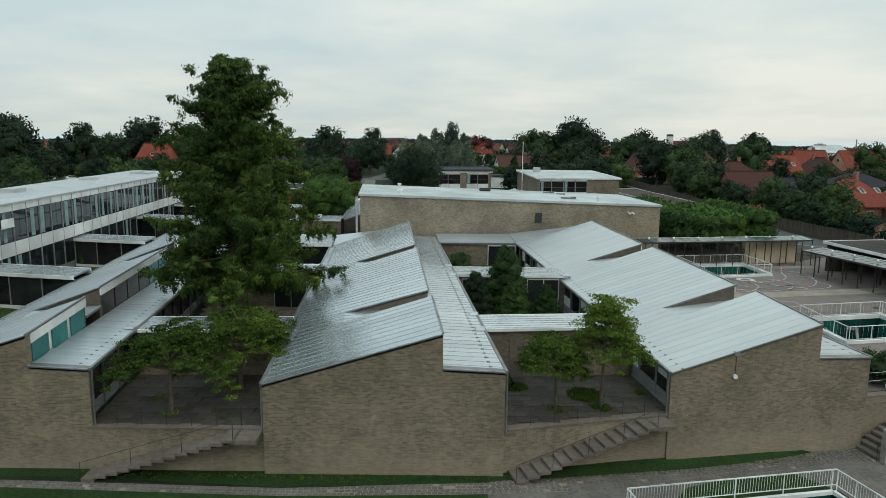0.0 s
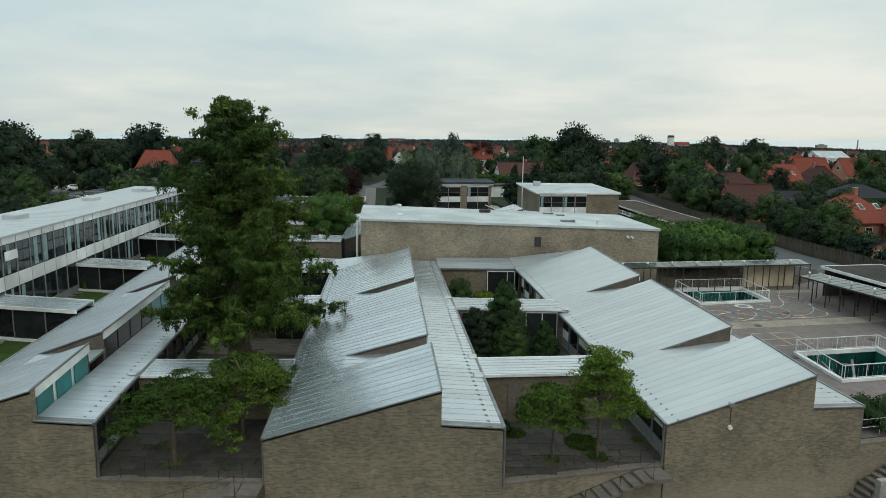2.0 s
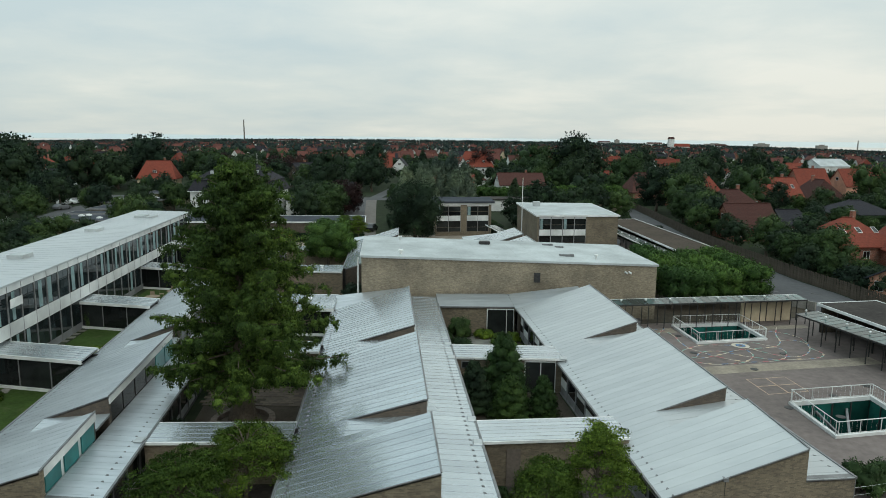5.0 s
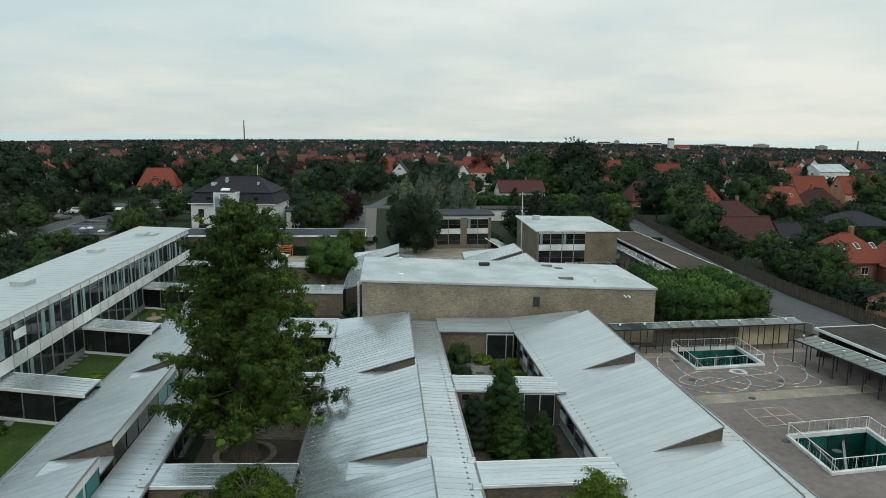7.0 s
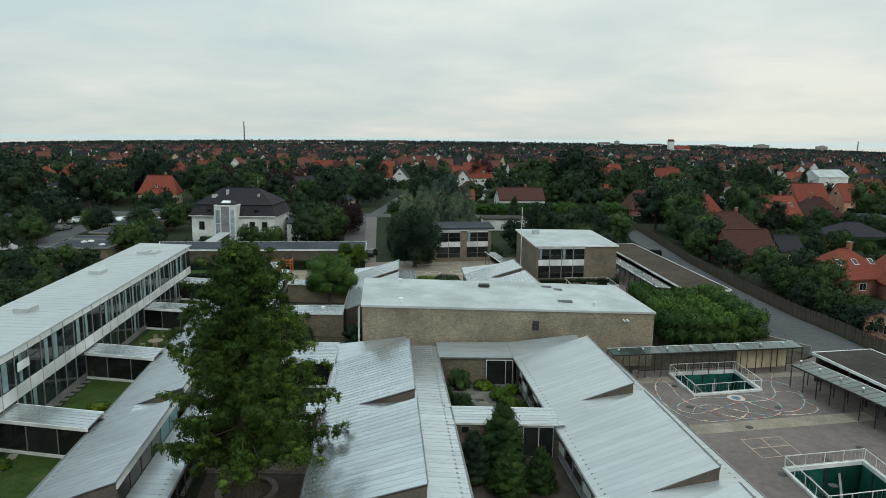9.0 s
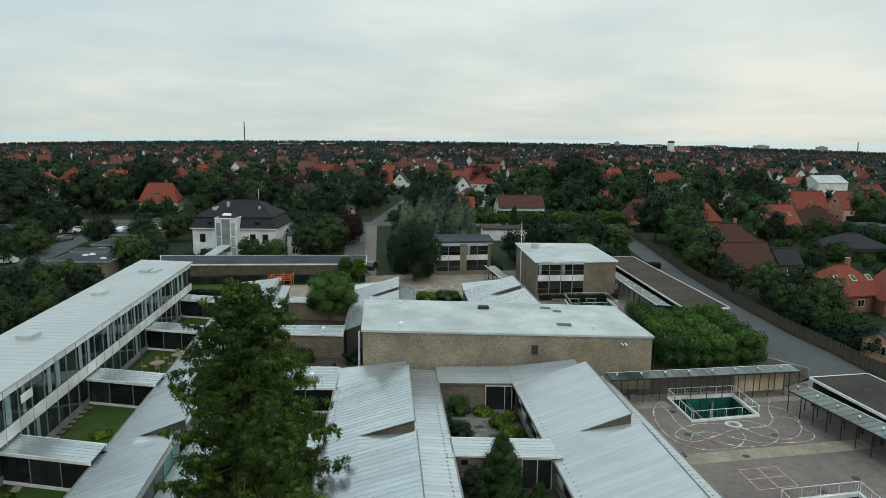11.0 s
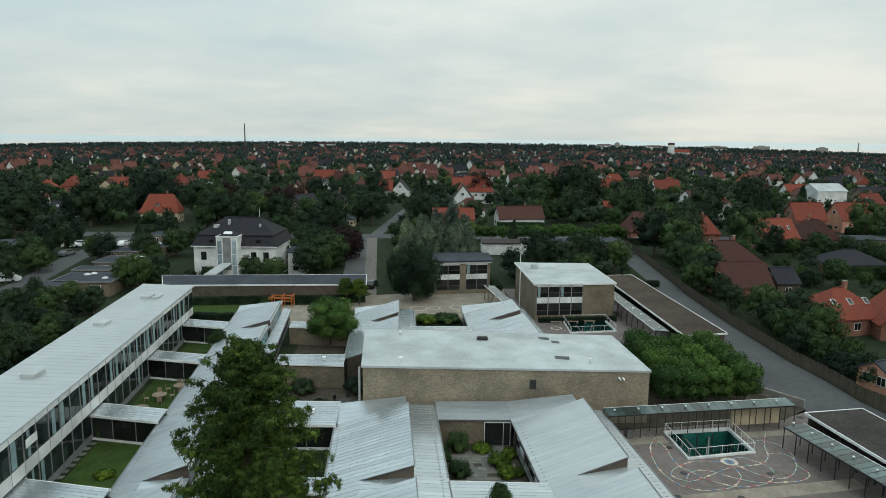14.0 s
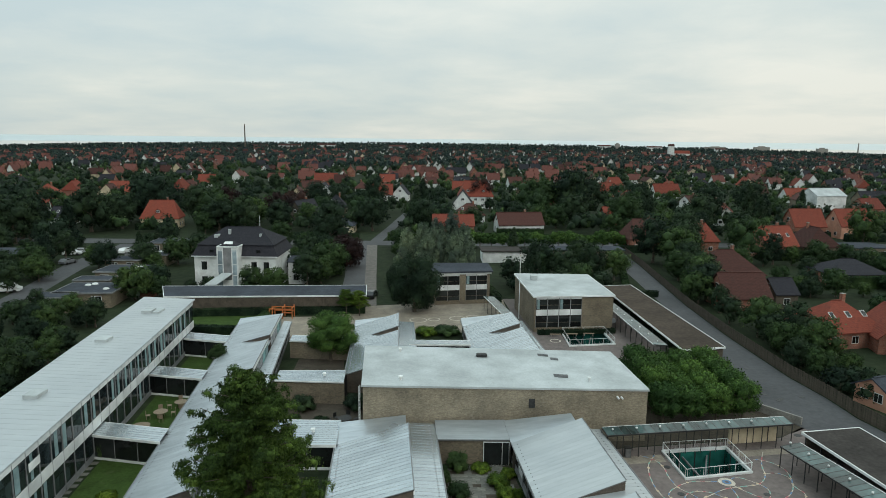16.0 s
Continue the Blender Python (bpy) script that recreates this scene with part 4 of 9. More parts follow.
box(bm, 1.46, 47.76, 1.81, 1.99, 47.81, 2.24)
part("pane", bm, GLASS, gd)
link([(-15.75, 33.6), (-8.0, 33.9), (-8.2, 36.3), (-16.05, 36.0)], 2.45, "zinc-roofed link beside a courtyard tree", brick_front=True)
link([(-17.5, 48.4), (-9.2, 48.6), (-9.4, 51.0), (-17.8, 50.8)], 2.65, "zinc-roofed link with a brick wall and glazed door", brick_front=True)
link([(-18.9, 61.3), (-10.2, 61.5), (-10.6, 67.2), (-19.4, 67.2)], 2.6, "broad zinc-roofed link with roof vents", vents=1)
link([(-20.4, 78.4), (-11.9, 78.0), (-12.3, 82.2), (-20.6, 81.8)], 2.8, "pale flat-roofed link with a brick wall and vents", brick_front=True, vents=1)
link([(-22.4, 95.2), (-13.6, 94.4), (-13.8, 97.2), (-22.6, 98.0)], 2.6, "pale flat-roofed link behind a courtyard tree", brick_front=True)
link([(-4.8, 94.2), (4.1, 94.4), (4.0, 96.4), (-4.9, 96.2)], 2.6, "pale flat-roofed glazed link")
for y, z in ((47.6, 2.55), (63.2, 2.6), (80.5, 2.65), (95.7, 2.65)):
    lx, rx, yr = -33.4 - 0.1 * (y - 47), L_LOW(y) + 0.3, y - 1.5
    link([(lx, y), (rx, yr), (rx - 0.3, yr + 2.9), (lx - 0.3, y + 2.9)], z, "zinc-roofed glazed link between lawns")
# link along the foot of the hall
link([(-0.42, 63.0), (6.92, 63.1), (6.6, 67.2), (-0.72, 66.9)], 2.6, "zinc-roofed passage at the foot of the hall", brick_front=True, fall_z=0.3, tall=0.14, zinc=ZINC_OLD, edge=STEEL)
bm = new_bm()
box(bm, 4.2, 62.98, GZ, 6.8, 63.1, 2.36)
gd = finish("door_1", bm, WHITE)
tagged(gd, "white-framed glazed courtyard door in a brick wall", "door", "", "structure")
for x0, x1 in ((4.27, 6.05), (6.12, 6.73)):
    bm = new_bm()
    box(bm, x0, 62.95, GZ + 0.05, x1, 62.99, 2.29)
    part("pane", bm, GLASS, gd)
bm = new_bm()
box(bm, -12.3, 48.4, GZ, -9.9, 48.52, 2.3)
gd = finish("door_2", bm, WHITE)
tagged(gd, "dark glazed courtyard door in a brick wall", "door", "", "structure")
for x0, x1 in ((-12.25, -11.1), (-11.05, -9.95)):
    bm = new_bm()
    box(bm, x0, 48.36, GZ + 0.05, x1, 48.41, 2.2)
    part("pane", bm, GLASS, gd)

# ---- the hall ----
hall = thing("assembly_hall", "tall brick hall with a pale flat roof", "building")
HF = [(-8.2, 66.6), (22.1, 69.0), (21.0, 81.7), (-9.35, 79.7)]
HT = [6.74, 5.7, 5.72, 6.76]
bm = new_bm()
for i in range(4):
    a, b = HF[i], HF[(i + 1) % 4]
    wallq(bm, a, b, GZ, HT[i] - 0.05, 0.35, HT[(i + 1) % 4] - 0.05)
part("wall", bm, BRICK_PALE, hall, "plain yellow-brown brick wall")
bm = new_bm()
slabq(bm, [(*p, z + 0.06) for p, z in zip([(-8.35, 66.45), (22.25, 68.85), (21.15, 81.85), (-9.5, 79.85)], HT)], 0.2)
roof = part("roof", bm, FELT_PALE, hall, "pale grey felt roof with seams")
for i in range(1, 15):
    t = i / 15
    p, q = lerp((*HF[0], HT[0]), (*HF[1], HT[1]), t), lerp((*HF[3], HT[3]), (*HF[2], HT[2]), t)
    bm = new_bm()
    bar(bm, p + Vector((0, 0, 0.062)), q + Vector((0, 0, 0.062)), 0.045, 0.014)
    part("roof_seam", bm, FELT_PALE, roof)
bm = new_bm()
for i in range(4):
    j = (i + 1) % 4
    bar(bm, (*HF[i], HT[i] + 0.02), (*HF[j], HT[j] + 0.02), 0.3, 0.12)
part("roof_edge", bm, FELT_PALE, hall, "pale metal roof edge")
for x, y, w, h, kind in ((-4.4, 68.5, 0.5, 0.45, 0), (-5.1, 78.2, 0.45, 0.4, 0), (16.1, 70.6, 0.4, 0.5, 0), (4.7, 77.6, 1.3, 0.35, 1), (12.2, 78.9, 1.2, 0.09, 2), (13.4, 77.6, 0.9, 0.08, 2), (13.2, 71.6, 1.5, 0.14, 2)):
    z = 6.74 - 0.0343 * (x + 8.2) + 0.06
    bm = new_bm()
    if kind == 0:
        rod(bm, (x, y, z), (x, y, z + h * 0.7), w * 0.3, w * 0.3, 10)
        rod(bm, (x, y, z + h * 0.7), (x, y, z + h), w * 0.55, w * 0.5, 10)
        part("roof_vent", bm, WHITE, hall, "small pale roof vent")
    elif kind == 1:
        box(bm, x - w / 2, y - 0.4, z, x + w / 2, y + 0.4, z + h)
        bmesh.ops.bevel(bm, geom=bm.edges, offset=0.08, segments=2, affect="EDGES")
        part("roof_vent", bm, DARK, hall, "dark roof vent box")
    else:
        for k in range(3):
            bar(bm, (x - w / 2, y + k * 0.3, z + h / 2), (x + w / 2, y + k * 0.3 - 0.2, z + h / 2), 0.1, h)
        box(bm, x + w * 0.2, y - 0.1, z, x + w * 0.5, y + 0.3, z + h * 1.6)
        part("roof_unit", bm, STEEL, hall, "grey metal roof fitting")
bm = new_bm()
box(bm, 9.25, 67.9, 3.95, 9.9, 68.06, 4.95)
part("hatch", bm, DARK, hall, "small dark window in the brick wall")
for dx in (0, 0.4):
    bm = new_bm()
    bar(bm, (18.75 + dx, 68.75, 5.0), (18.9 + dx, 68.35, 4.9), 0.14)
    part("floodlight", bm, WHITE, hall, "white wall floodlight")
bm = new_bm()
for dx in (0.0, 0.35):
    bar(bm, (-8.65 + dx * 0.2, 66.9 + dx, 0.0), (-8.65 + dx * 0.2, 66.9 + dx, 6.5), 0.07)
for i in range(16):
    bar(bm, (-8.65, 66.9, 0.3 + i * 0.38), (-8.58, 67.25, 0.3 + i * 0.38), 0.05)
part("ladder", bm, WHITE, hall, "white metal roof ladder")

# ---- two-storey classroom block ----
blk = thing("classroom_block", "long two-storey block with white panels and window bands", "building")
BX = Line(-33.2, 47.0, -0.1)
BL = Line(-40.6, 47.0, -0.108)
BY0, BY1, BZ = 20.0, 102.2, 6.9
bm = new_bm()
slabq(bm, ((BX(BY0) + 0.16, BY0, BZ + 0.05), (BX(BY1) + 0.16, BY1, BZ + 0.05), (BL(BY1) - 0.3, BY1 + 0.9, BZ + 0.1), (BL(BY0) - 0.3, BY0, BZ + 0.1)), 0.15)
roof = part("roof", bm, ZINC_DULL, blk, "pale zinc roof with cross seams")
nb = 80
for i in range(nb):
    y = BY0 + (BY1 - BY0) * (i + 0.5) / nb
    bm = new_bm()
    bar(bm, (BX(y) + 0.14, y, BZ + 0.05), (BL(y) - 0.25, y + 0.9 * (i + 0.5) / nb, BZ + 0.10), 0.035, 0.024)
    part("roof_seam", bm, ZINC_DULL, roof)
for x, y, big in ((-39.5, 62.2, 0), (-41.8, 80.2, 0), (-42.3, 94.2, 1)):
    bm = new_bm()
    box(bm, x - 0.7, y - 0.9, BZ + 0.05, x + 0.7, y + 0.9, BZ + 0.42)
    if big:
        box(bm, x + 0.9, y - 0.9, BZ + 0.05, x + 1.8, y + 1.2, BZ + 0.3)
    part("skylight", bm, FELT_PALE, blk, "low rooflight box")
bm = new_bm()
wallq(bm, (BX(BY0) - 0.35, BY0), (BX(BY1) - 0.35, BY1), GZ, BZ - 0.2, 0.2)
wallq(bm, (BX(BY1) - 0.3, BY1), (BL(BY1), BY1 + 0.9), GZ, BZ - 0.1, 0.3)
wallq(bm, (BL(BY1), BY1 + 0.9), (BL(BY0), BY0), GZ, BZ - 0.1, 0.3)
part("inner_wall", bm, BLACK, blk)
bay, edge = 2.1, Vector((-0.1, 1, 0)).normalized()
side_n = Vector((edge.y, -edge.x, 0))
rb = random.Random(12)
count = int((BY1 - 36.0) / bay)


def facade(y0, y1, z0, z1, t, off, name, mat, parent, label=""):
    bm = new_bm()
    p, q = Vector((BX(y0), y0, 0)) + side_n * off, Vector((BX(y1), y1, 0)) + side_n * off
    hexa(bm, [v + Vector((0, 0, z)) for z in (z0, z1) for v in (p, p + side_n * t, q + side_n * t, q)])
    return part(name, bm, mat, parent, label)


for i in range(count):
    y0 = 36.0 + i * bay
    y1 = y0 + bay
    post = facade(y0 - 0.035, y0 + 0.035, GZ, BZ - 0.1, 0.1, 0.0, "mullion", GREYPANEL, blk)
    facade(y0 + 0.04, y1 - 0.04, BZ - 0.62, BZ - 0.12, 0.06, 0.02, "fascia_panel", ENAMEL, blk)
    facade(y0 + 0.03, y1 - 0.03, 2.78, 3.85, 0.07, 0.02, "spandrel_panel", ENAMEL, blk)
    facade(y0 + 0.05, y1 - 0.05, GZ, 0.55, 0.05, 0.0, "plinth_panel", GREYPANEL, blk)
    for z0, z1 in ((0.55, 2.02), (2.08, 2.75), (3.88, 5.5), (5.56, 6.25)):
        facade(y0 + 0.06, (y0 + y1) / 2 - 0.03, z0, z1, 0.03, 0.0, "pane", BLOCKGLASS, blk)
        facade((y0 + y1) / 2 + 0.03, y1 - 0.06, z0, z1, 0.03, 0.0, "pane", BLOCKGLASS, blk)
    if rb.random() < 0.6:
        c = y0 + 0.15 + rb.random() * 1.2
        facade(c, c + 0.4 + rb.random() * 0.4, 3.95, 6.2, 0.012, 0.034, "curtain", CURTAIN, blk)
    if rb.random() < 0.4:
        c = y0 + 0.15 + rb.random() * 1.2
        facade(c, c + 0.32 + rb.random() * 0.3, 0.6, 2.7, 0.012, 0.034, "curtain", CURTAIN, blk)
facade(50.5, 52.3, 5.1, 5.8, 0.05, 0.35, "open_window", WHITE, blk, "white top-hung window standing open")


# ---- terraces, retaining walls and stairs ----
def retaining(name, a, b, top, label):
    w = thing(name, label, "wall", at=(0, 0, 0))
    bm = new_bm()
    wallq(bm, a, b, LOW - 0.6, top, 0.35)
    part("wall", bm, BRICK, w)
    bm = new_bm()
    d = (Vector(b) - Vector(a)).normalized()
    n = Vector((-d.y, d.x))
    wallq(bm, Vector(a) - n * 0.06, Vector(b) - n * 0.06, top + 0.003, top + 0.075, 0.45)
    part("coping_stone", bm, STEPSTONE, w, "dark grey coping slab")
    return w


retaining("retaining_wall", (-15.15, 27.42), (-7.62, 27.42), -0.14, "low brown brick retaining wall below a courtyard terrace")
retaining("retaining_wall", (2.62, 27.5), (10.3, 29.4), -0.14, "low brown brick retaining wall beside an outdoor stair")
retaining("retaining_wall", (20.4, 31.75), (46.0, 38.2), -0.14, "low brick retaining wall beside the playground")
retaining("retaining_wall", (-60.0, 27.42), (-23.6, 27.42), -0.14, "low brick retaining wall along the school front")

rs = random.Random(3)


def slabs(parent, inside, x0, x1, y0, y1, w, d, z, turn=0.0, miss=0.03, mat=None):
    """Paving slabs laid in broken courses; a few sunk, tilted or missing. One mesh for all of a kind."""
    bm = new_bm()
    box(bm, -w / 2 + 0.007, -d / 2 + 0.007, -0.03, w / 2 - 0.007, d / 2 - 0.007, 0.016)
    bmesh.ops.bevel(bm, geom=[e for e in bm.edges if e.verts[0].co.z > 0 and e.verts[1].co.z > 0], offset=0.006, segments=1, affect="EDGES")
    proto = finish("slab", bm, mat or SLAB, parent)
    data = proto.data
    bpy.data.objects.remove(proto)
    y, row = y0, 0
    while y < y1:
        x = x0 + (row % 2) * w * 0.5
        while x < x1:
            if inside(x, y) and rs.random() > miss:
                ob = new("slab", data)
                ob.parent = parent
                ob.location = (x, y, z + rs.uniform(-0.012, 0.012))
                ob.rotation_euler = (rs.uniform(-0.012, 0.012), rs.uniform(-0.012, 0.012), turn + rs.uniform(-0.01, 0.01))
            x += w
        y += d
        row += 1


def clear_of(points, r):
    return lambda x, y: all(math.hypot(x - px, y - py) > r for px, py in points)


terrace_l = sheet("terrace", [(-15.2, 27.7), (-7.5, 27.7), (-8.0, 33.9), (-15.8, 33.8)], SOIL, "slab-paved courtyard terrace with mossy gaps", "terrace", GZ + 0.012)
keep = clear_of([(-12.1, 28.9), (-10.1, 32.2), (-13.5, 30.4)], 0.55)
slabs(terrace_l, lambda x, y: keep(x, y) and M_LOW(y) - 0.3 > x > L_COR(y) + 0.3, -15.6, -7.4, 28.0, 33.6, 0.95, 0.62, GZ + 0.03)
terrace_r = sheet("terrace", [(2.6, 27.8), (10.5, 29.7), (10.2, 34.8), (2.1, 33.9)], SOIL, "slab-paved courtyard terrace with planting gaps", "terrace", GZ + 0.012)
keep2 = clear_of([(5.25, 29.8), (7.4, 30.1), (7.0, 31.6), (3.6, 32.6)], 0.6)
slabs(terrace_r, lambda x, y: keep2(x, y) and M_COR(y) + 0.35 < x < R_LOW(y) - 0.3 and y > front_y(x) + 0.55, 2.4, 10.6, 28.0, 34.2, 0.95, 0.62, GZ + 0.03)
garden = sheet("court_paving", [(0.7, 51.0), (8.2, 51.0), (6.9, 63.0), (-0.5, 63.0)], SOIL, "grey courtyard paving with planted gaps", "court", GZ + 0.018)
keep3 = clear_of([(1.6, 61.8), (3.9, 61.9), (5.35, 58.9), (6.5, 60.7), (5.85, 56.6), (1.6, 56.8), (7.0, 56.9), (3.4, 53.2)], 0.8)
slabs(garden, lambda x, y: keep3(x, y) and M_COR(y) + 0.5 < x < R_LOW(y) - 0.5, -0.5, 8.4, 51.4, 62.8, 0.78, 0.62, GZ + 0.035, mat=GREYSLAB)
tcp = sheet("court_paving", [(-16.6, 44.6), (-9.0, 44.6), (-9.3, 48.3), (-17.2, 48.3)], SOIL, "brown courtyard paving behind a tree", "court", GZ + 0.018)
slabs(tcp, lambda x, y: M_LOW(y) - 0.4 > x > L_COR(y) + 0.3, -17.0, -8.8, 44.9, 48.3, 0.6, 0.42, GZ + 0.035, mat=BROWNSLAB)


def grass_tufts(name, spots, seed, label, mat=LEAF_BRIGHT, h=0.22):
    r = random.Random(seed)
    v, f = [], []
    for cx, cy, cz, rad, n in spots:
        for _ in range(n):
            a, d = r.random() * math.tau, rad * math.sqrt(r.random())
            x, y = cx + d * math.cos(a), cy + d * math.sin(a)
            t, l = r.random() * math.tau, h * (0.5 + r.random())
            i = len(v)
            w = 0.035
            v += [(x - w * math.cos(t), y - w * math.sin(t), cz), (x + w * math.cos(t), y + w * math.sin(t), cz), (x + l * 0.5 * math.sin(t), y + l * 0.4 * math.cos(t), cz + l)]
            f.append((i, i + 1, i + 2))
    return tagged(raw(name, v, f, mat), label, "grass", "", "stuff")


grass_tufts("grass_tufts", [(-12.1, 28.9, GZ, 0.45, 110), (-13.2, 30.6, GZ, 0.6, 120), (-10.1, 32.2, GZ, 0.4, 80), (-9.6, 28.6, GZ, 0.4, 70), (5.25, 29.8, GZ, 0.4, 90), (7.4, 30.1, GZ, 0.5, 380),
                            (7.0, 31.6, GZ, 0.9, 1500), (3.6, 32.6, GZ, 0.7, 700), (9.8, 32.0, GZ, 0.3, 150)], 4, "tufts of green grass in paving gaps", LEAF_COURT, 0.14)
strip = [(-15.2 + 0.3 * i, 27.0 + 0.2 * math.sin(i), LOW + 0.01, 0.35, 26) for i in range(58)] + [(4.2 + 0.33 * i, front_y(4.2 + 0.33 * i) - 0.5, lowz(4.2 + 0.33 * i) + 0.01, 0.4, 30) for i in range(43)]
grass_tufts("grass_strip", strip, 6, "rough grass along the foot of the wall", LEAF_COURT, 0.06)


def stair(a, b, n, label, side=1.05):
    """An outdoor stair along a wall: n stone steps from a up to b, in plan and height, with a railing."""
    st = thing("outdoor_stair", label, "stairs")
    a, b = Vector(a), Vector(b)
    run = Vector((b.x - a.x, b.y - a.y, 0))
    d = run / n
    out = Vector((d.y, -d.x, 0)).normalized() * side
    for i in range(n):
        p = Vector((a.x, a.y, 0)) + d * i
        z = a.z + (b.z - a.z) * (i + 1) / n
        bm = new_bm()
        e = d * 1.12
        hexa(bm, [q + Vector((0, 0, h)) for h in (z - 0.15, z) for q in (p, p + out, p + out + e, p + e)])
        bmesh.ops.bevel(bm, geom=bm.edges, offset=0.015, segments=1, affect="EDGES")
        part("step", bm, STEPSTONE, st)
    bm = new_bm()
    q = Vector((b.x, b.y, 0))
    l = d.normalized() * 0.95
    hexa(bm, [p + Vector((0, 0, h)) for h in (b.z - 0.2, b.z) for p in (q, q + out, q + out + l, q + l)])
    part("landing", bm, STEPSTONE, st, "concrete landing slab")
    bm = new_bm()
    p0, p1 = Vector((a.x, a.y, a.z - 0.15)) + out * 0.5, Vector((b.x, b.y, b.z - 0.32)) + out * 0.5
    bar(bm, p0, p1, 0.3, 0.12)
    part("stringer", bm, STEPSTONE, st, "concrete stringer under the steps")
    posts = max(int(run.length / 1.6), 3)
    for i in range(posts + 1):
        p = lerp(a, b, i / posts) + out * 0.97
        bm = new_bm()
        bar(bm, p, p + Vector((0, 0, 0.85)), 0.022)
        part("rail_post", bm, DARK, st)
    bm = new_bm()
    bar(bm, a + out * 0.97 + Vector((0, 0, 0.85)), b + out * 0.97 + Vector((0, 0, 0.85)), 0.018)
    part("handrail", bm, DARK, st, "thin dark handrail")
    return st


stair((-15.0, 27.4, LOW), (-8.6, 27.4, -0.14), 13, "concrete outdoor stair rising along a brick wall")
stair((2.9, 27.5, LOW), (9.2, 29.05, -0.14), 13, "concrete outdoor stair with thin dark railing")
stair((20.2, 31.6, LOW - 0.5), (23.4, 32.3, -0.9), 9, "short concrete stair up to the playground", 1.6)
bm = new_bm()
wallq(bm, (20.6, 29.6), (24.5, 30.4), LOW - 0.6, -0.9, 0.3)
tagged(finish("wall_stair", bm, CONCRETE), "grey concrete side wall of a short stair", "wall", "", "structure")


def thin_rail(a, b, z, n, label, mat=DARK):
    """A wire railing on slim posts."""
    r = thing("wire_railing", label, "railing", "terrace railings")
    for i in range(n + 1):
        p = lerp((*a, z), (*b, z), i / n)
        bm = new_bm()
        bar(bm, p, p + Vector((0, 0, 0.9)), 0.022)
        part("post", bm, mat, r)
    for h in (0.45, 0.88):
        bm = new_bm()
        bar(bm, (*a, z + h), (*b, z + h), 0.014)
        part("wire", bm, mat, r)


thin_rail((-15.0, 27.6), (-8.6, 27.6), -0.07, 6, "slim dark wire railing on a terrace edge")
thin_rail((2.8, 27.72), (9.2, 29.3), -0.07, 6, "slim dark wire railing above a stair")


# ---- light wells ----
def light_well(c, z, deep, label, curb=0.27, glass=True, rail=1.12, pit=None):
    """A sunken court: white curb, railing with posts and fine infill bars, glazed walls below. c: front left, front right, rear right, rear left."""
    w = thing("light_well", label, "light well", "light wells")
    c = [Vector((*p, 0)) for p in c]
    mid = sum(c, Vector()) / 4
    inner = [p + (mid - p).normalized() * curb for p in c] if pit is None else [Vector((*p, 0)) for p in pit]
    zt, zr = (z - 0.09, z + 0.21) if pit is None else (z, z)
    for i in range(4):
        a, b, ai, bi = c[i], c[(i + 1) % 4], inner[i], inner[(i + 1) % 4]
        bm = new_bm()
        if pit is None:
            hexa(bm, [p + Vector((0, 0, h)) for h in (z - 0.08, z + 0.22) for p in (a, b, bi, ai)])
            part("curb", bm, WHITE, w, "white painted curb")
        else:
            bar(bm, ai + Vector((0, 0, z + 0.06)), bi + Vector((0, 0, z + 0.06)), 0.16, 0.16)
            part("curb", bm, WHITE, w, "white painted curb")
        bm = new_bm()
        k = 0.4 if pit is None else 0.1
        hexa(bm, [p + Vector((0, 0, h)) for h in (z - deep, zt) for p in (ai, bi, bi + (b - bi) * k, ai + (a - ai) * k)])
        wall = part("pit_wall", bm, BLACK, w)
        n = 4
        if glass:
            for k in range(n):
                p, q = ai.lerp(bi, (k + 0.03) / n), ai.lerp(bi, (k + 0.97) / n)
                t = (mid - (p + q) / 2).normalized() * 0.05
                bm = new_bm()
                hexa(bm, [v + Vector((0, 0, h)) for h in (z - deep + 0.1, zt - 0.01) for v in (p, q, q + t, p + t)])
                part("pane", bm, GREENGLASS, wall)
                if k:
                    bm = new_bm()
                    m = ai.lerp(bi, k / n) + t * 1.5
                    bar(bm, m + Vector((0, 0, z - deep)), m + Vector((0, 0, zt - 0.01)), 0.1)
                    part("mullion", bm, DARK, wall)
        # railing on the curb
        for k in range(5):
            p = a.lerp(b, 0.02 + 0.96 * k / 4)
            p = p + (mid - p).normalized() * 0.09
            bm = new_bm()
            bar(bm, p + Vector((0, 0, zr)), p + Vector((0, 0, z + rail)), 0.036)
            part("rail_post", bm, WHITE, w)
        p, q = a + (mid - a).normalized() * 0.12, b + (mid - b).normalized() * 0.12
        bm = new_bm()
        bar(bm, p + Vector((0, 0, z + rail)), q + Vector((0, 0, z + rail)), 0.045)
        part("top_rail", bm, WHITE, w, "white top rail")
        bm = new_bm()
        bar(bm, p + Vector((0, 0, z + 0.3)), q + Vector((0, 0, z + 0.3)), 0.03)
        n = int((q - p).length / (0.13 if z < -1 else 0.36))
        for k in range(1, n):
            m = p.lerp(q, k / n)
            bar(bm, m + Vector((0, 0, z + 0.3)), m + Vector((0, 0, z + rail)), 0.012 if z < -1 else 0.0045)
        tagged(part("railing_infill", bm, WHITE, w, "fine white railing bars"), kind="stuff")
    # near-black floor, like the pit walls, imitates the shade deep in the well
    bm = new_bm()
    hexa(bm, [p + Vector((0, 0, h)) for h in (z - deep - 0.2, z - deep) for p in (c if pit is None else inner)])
    part("pit_floor", bm, DARK, w, "sunken court floor coloured dark in place of shade")
    for s in (0.3, 0.7):
        bm = new_bm()
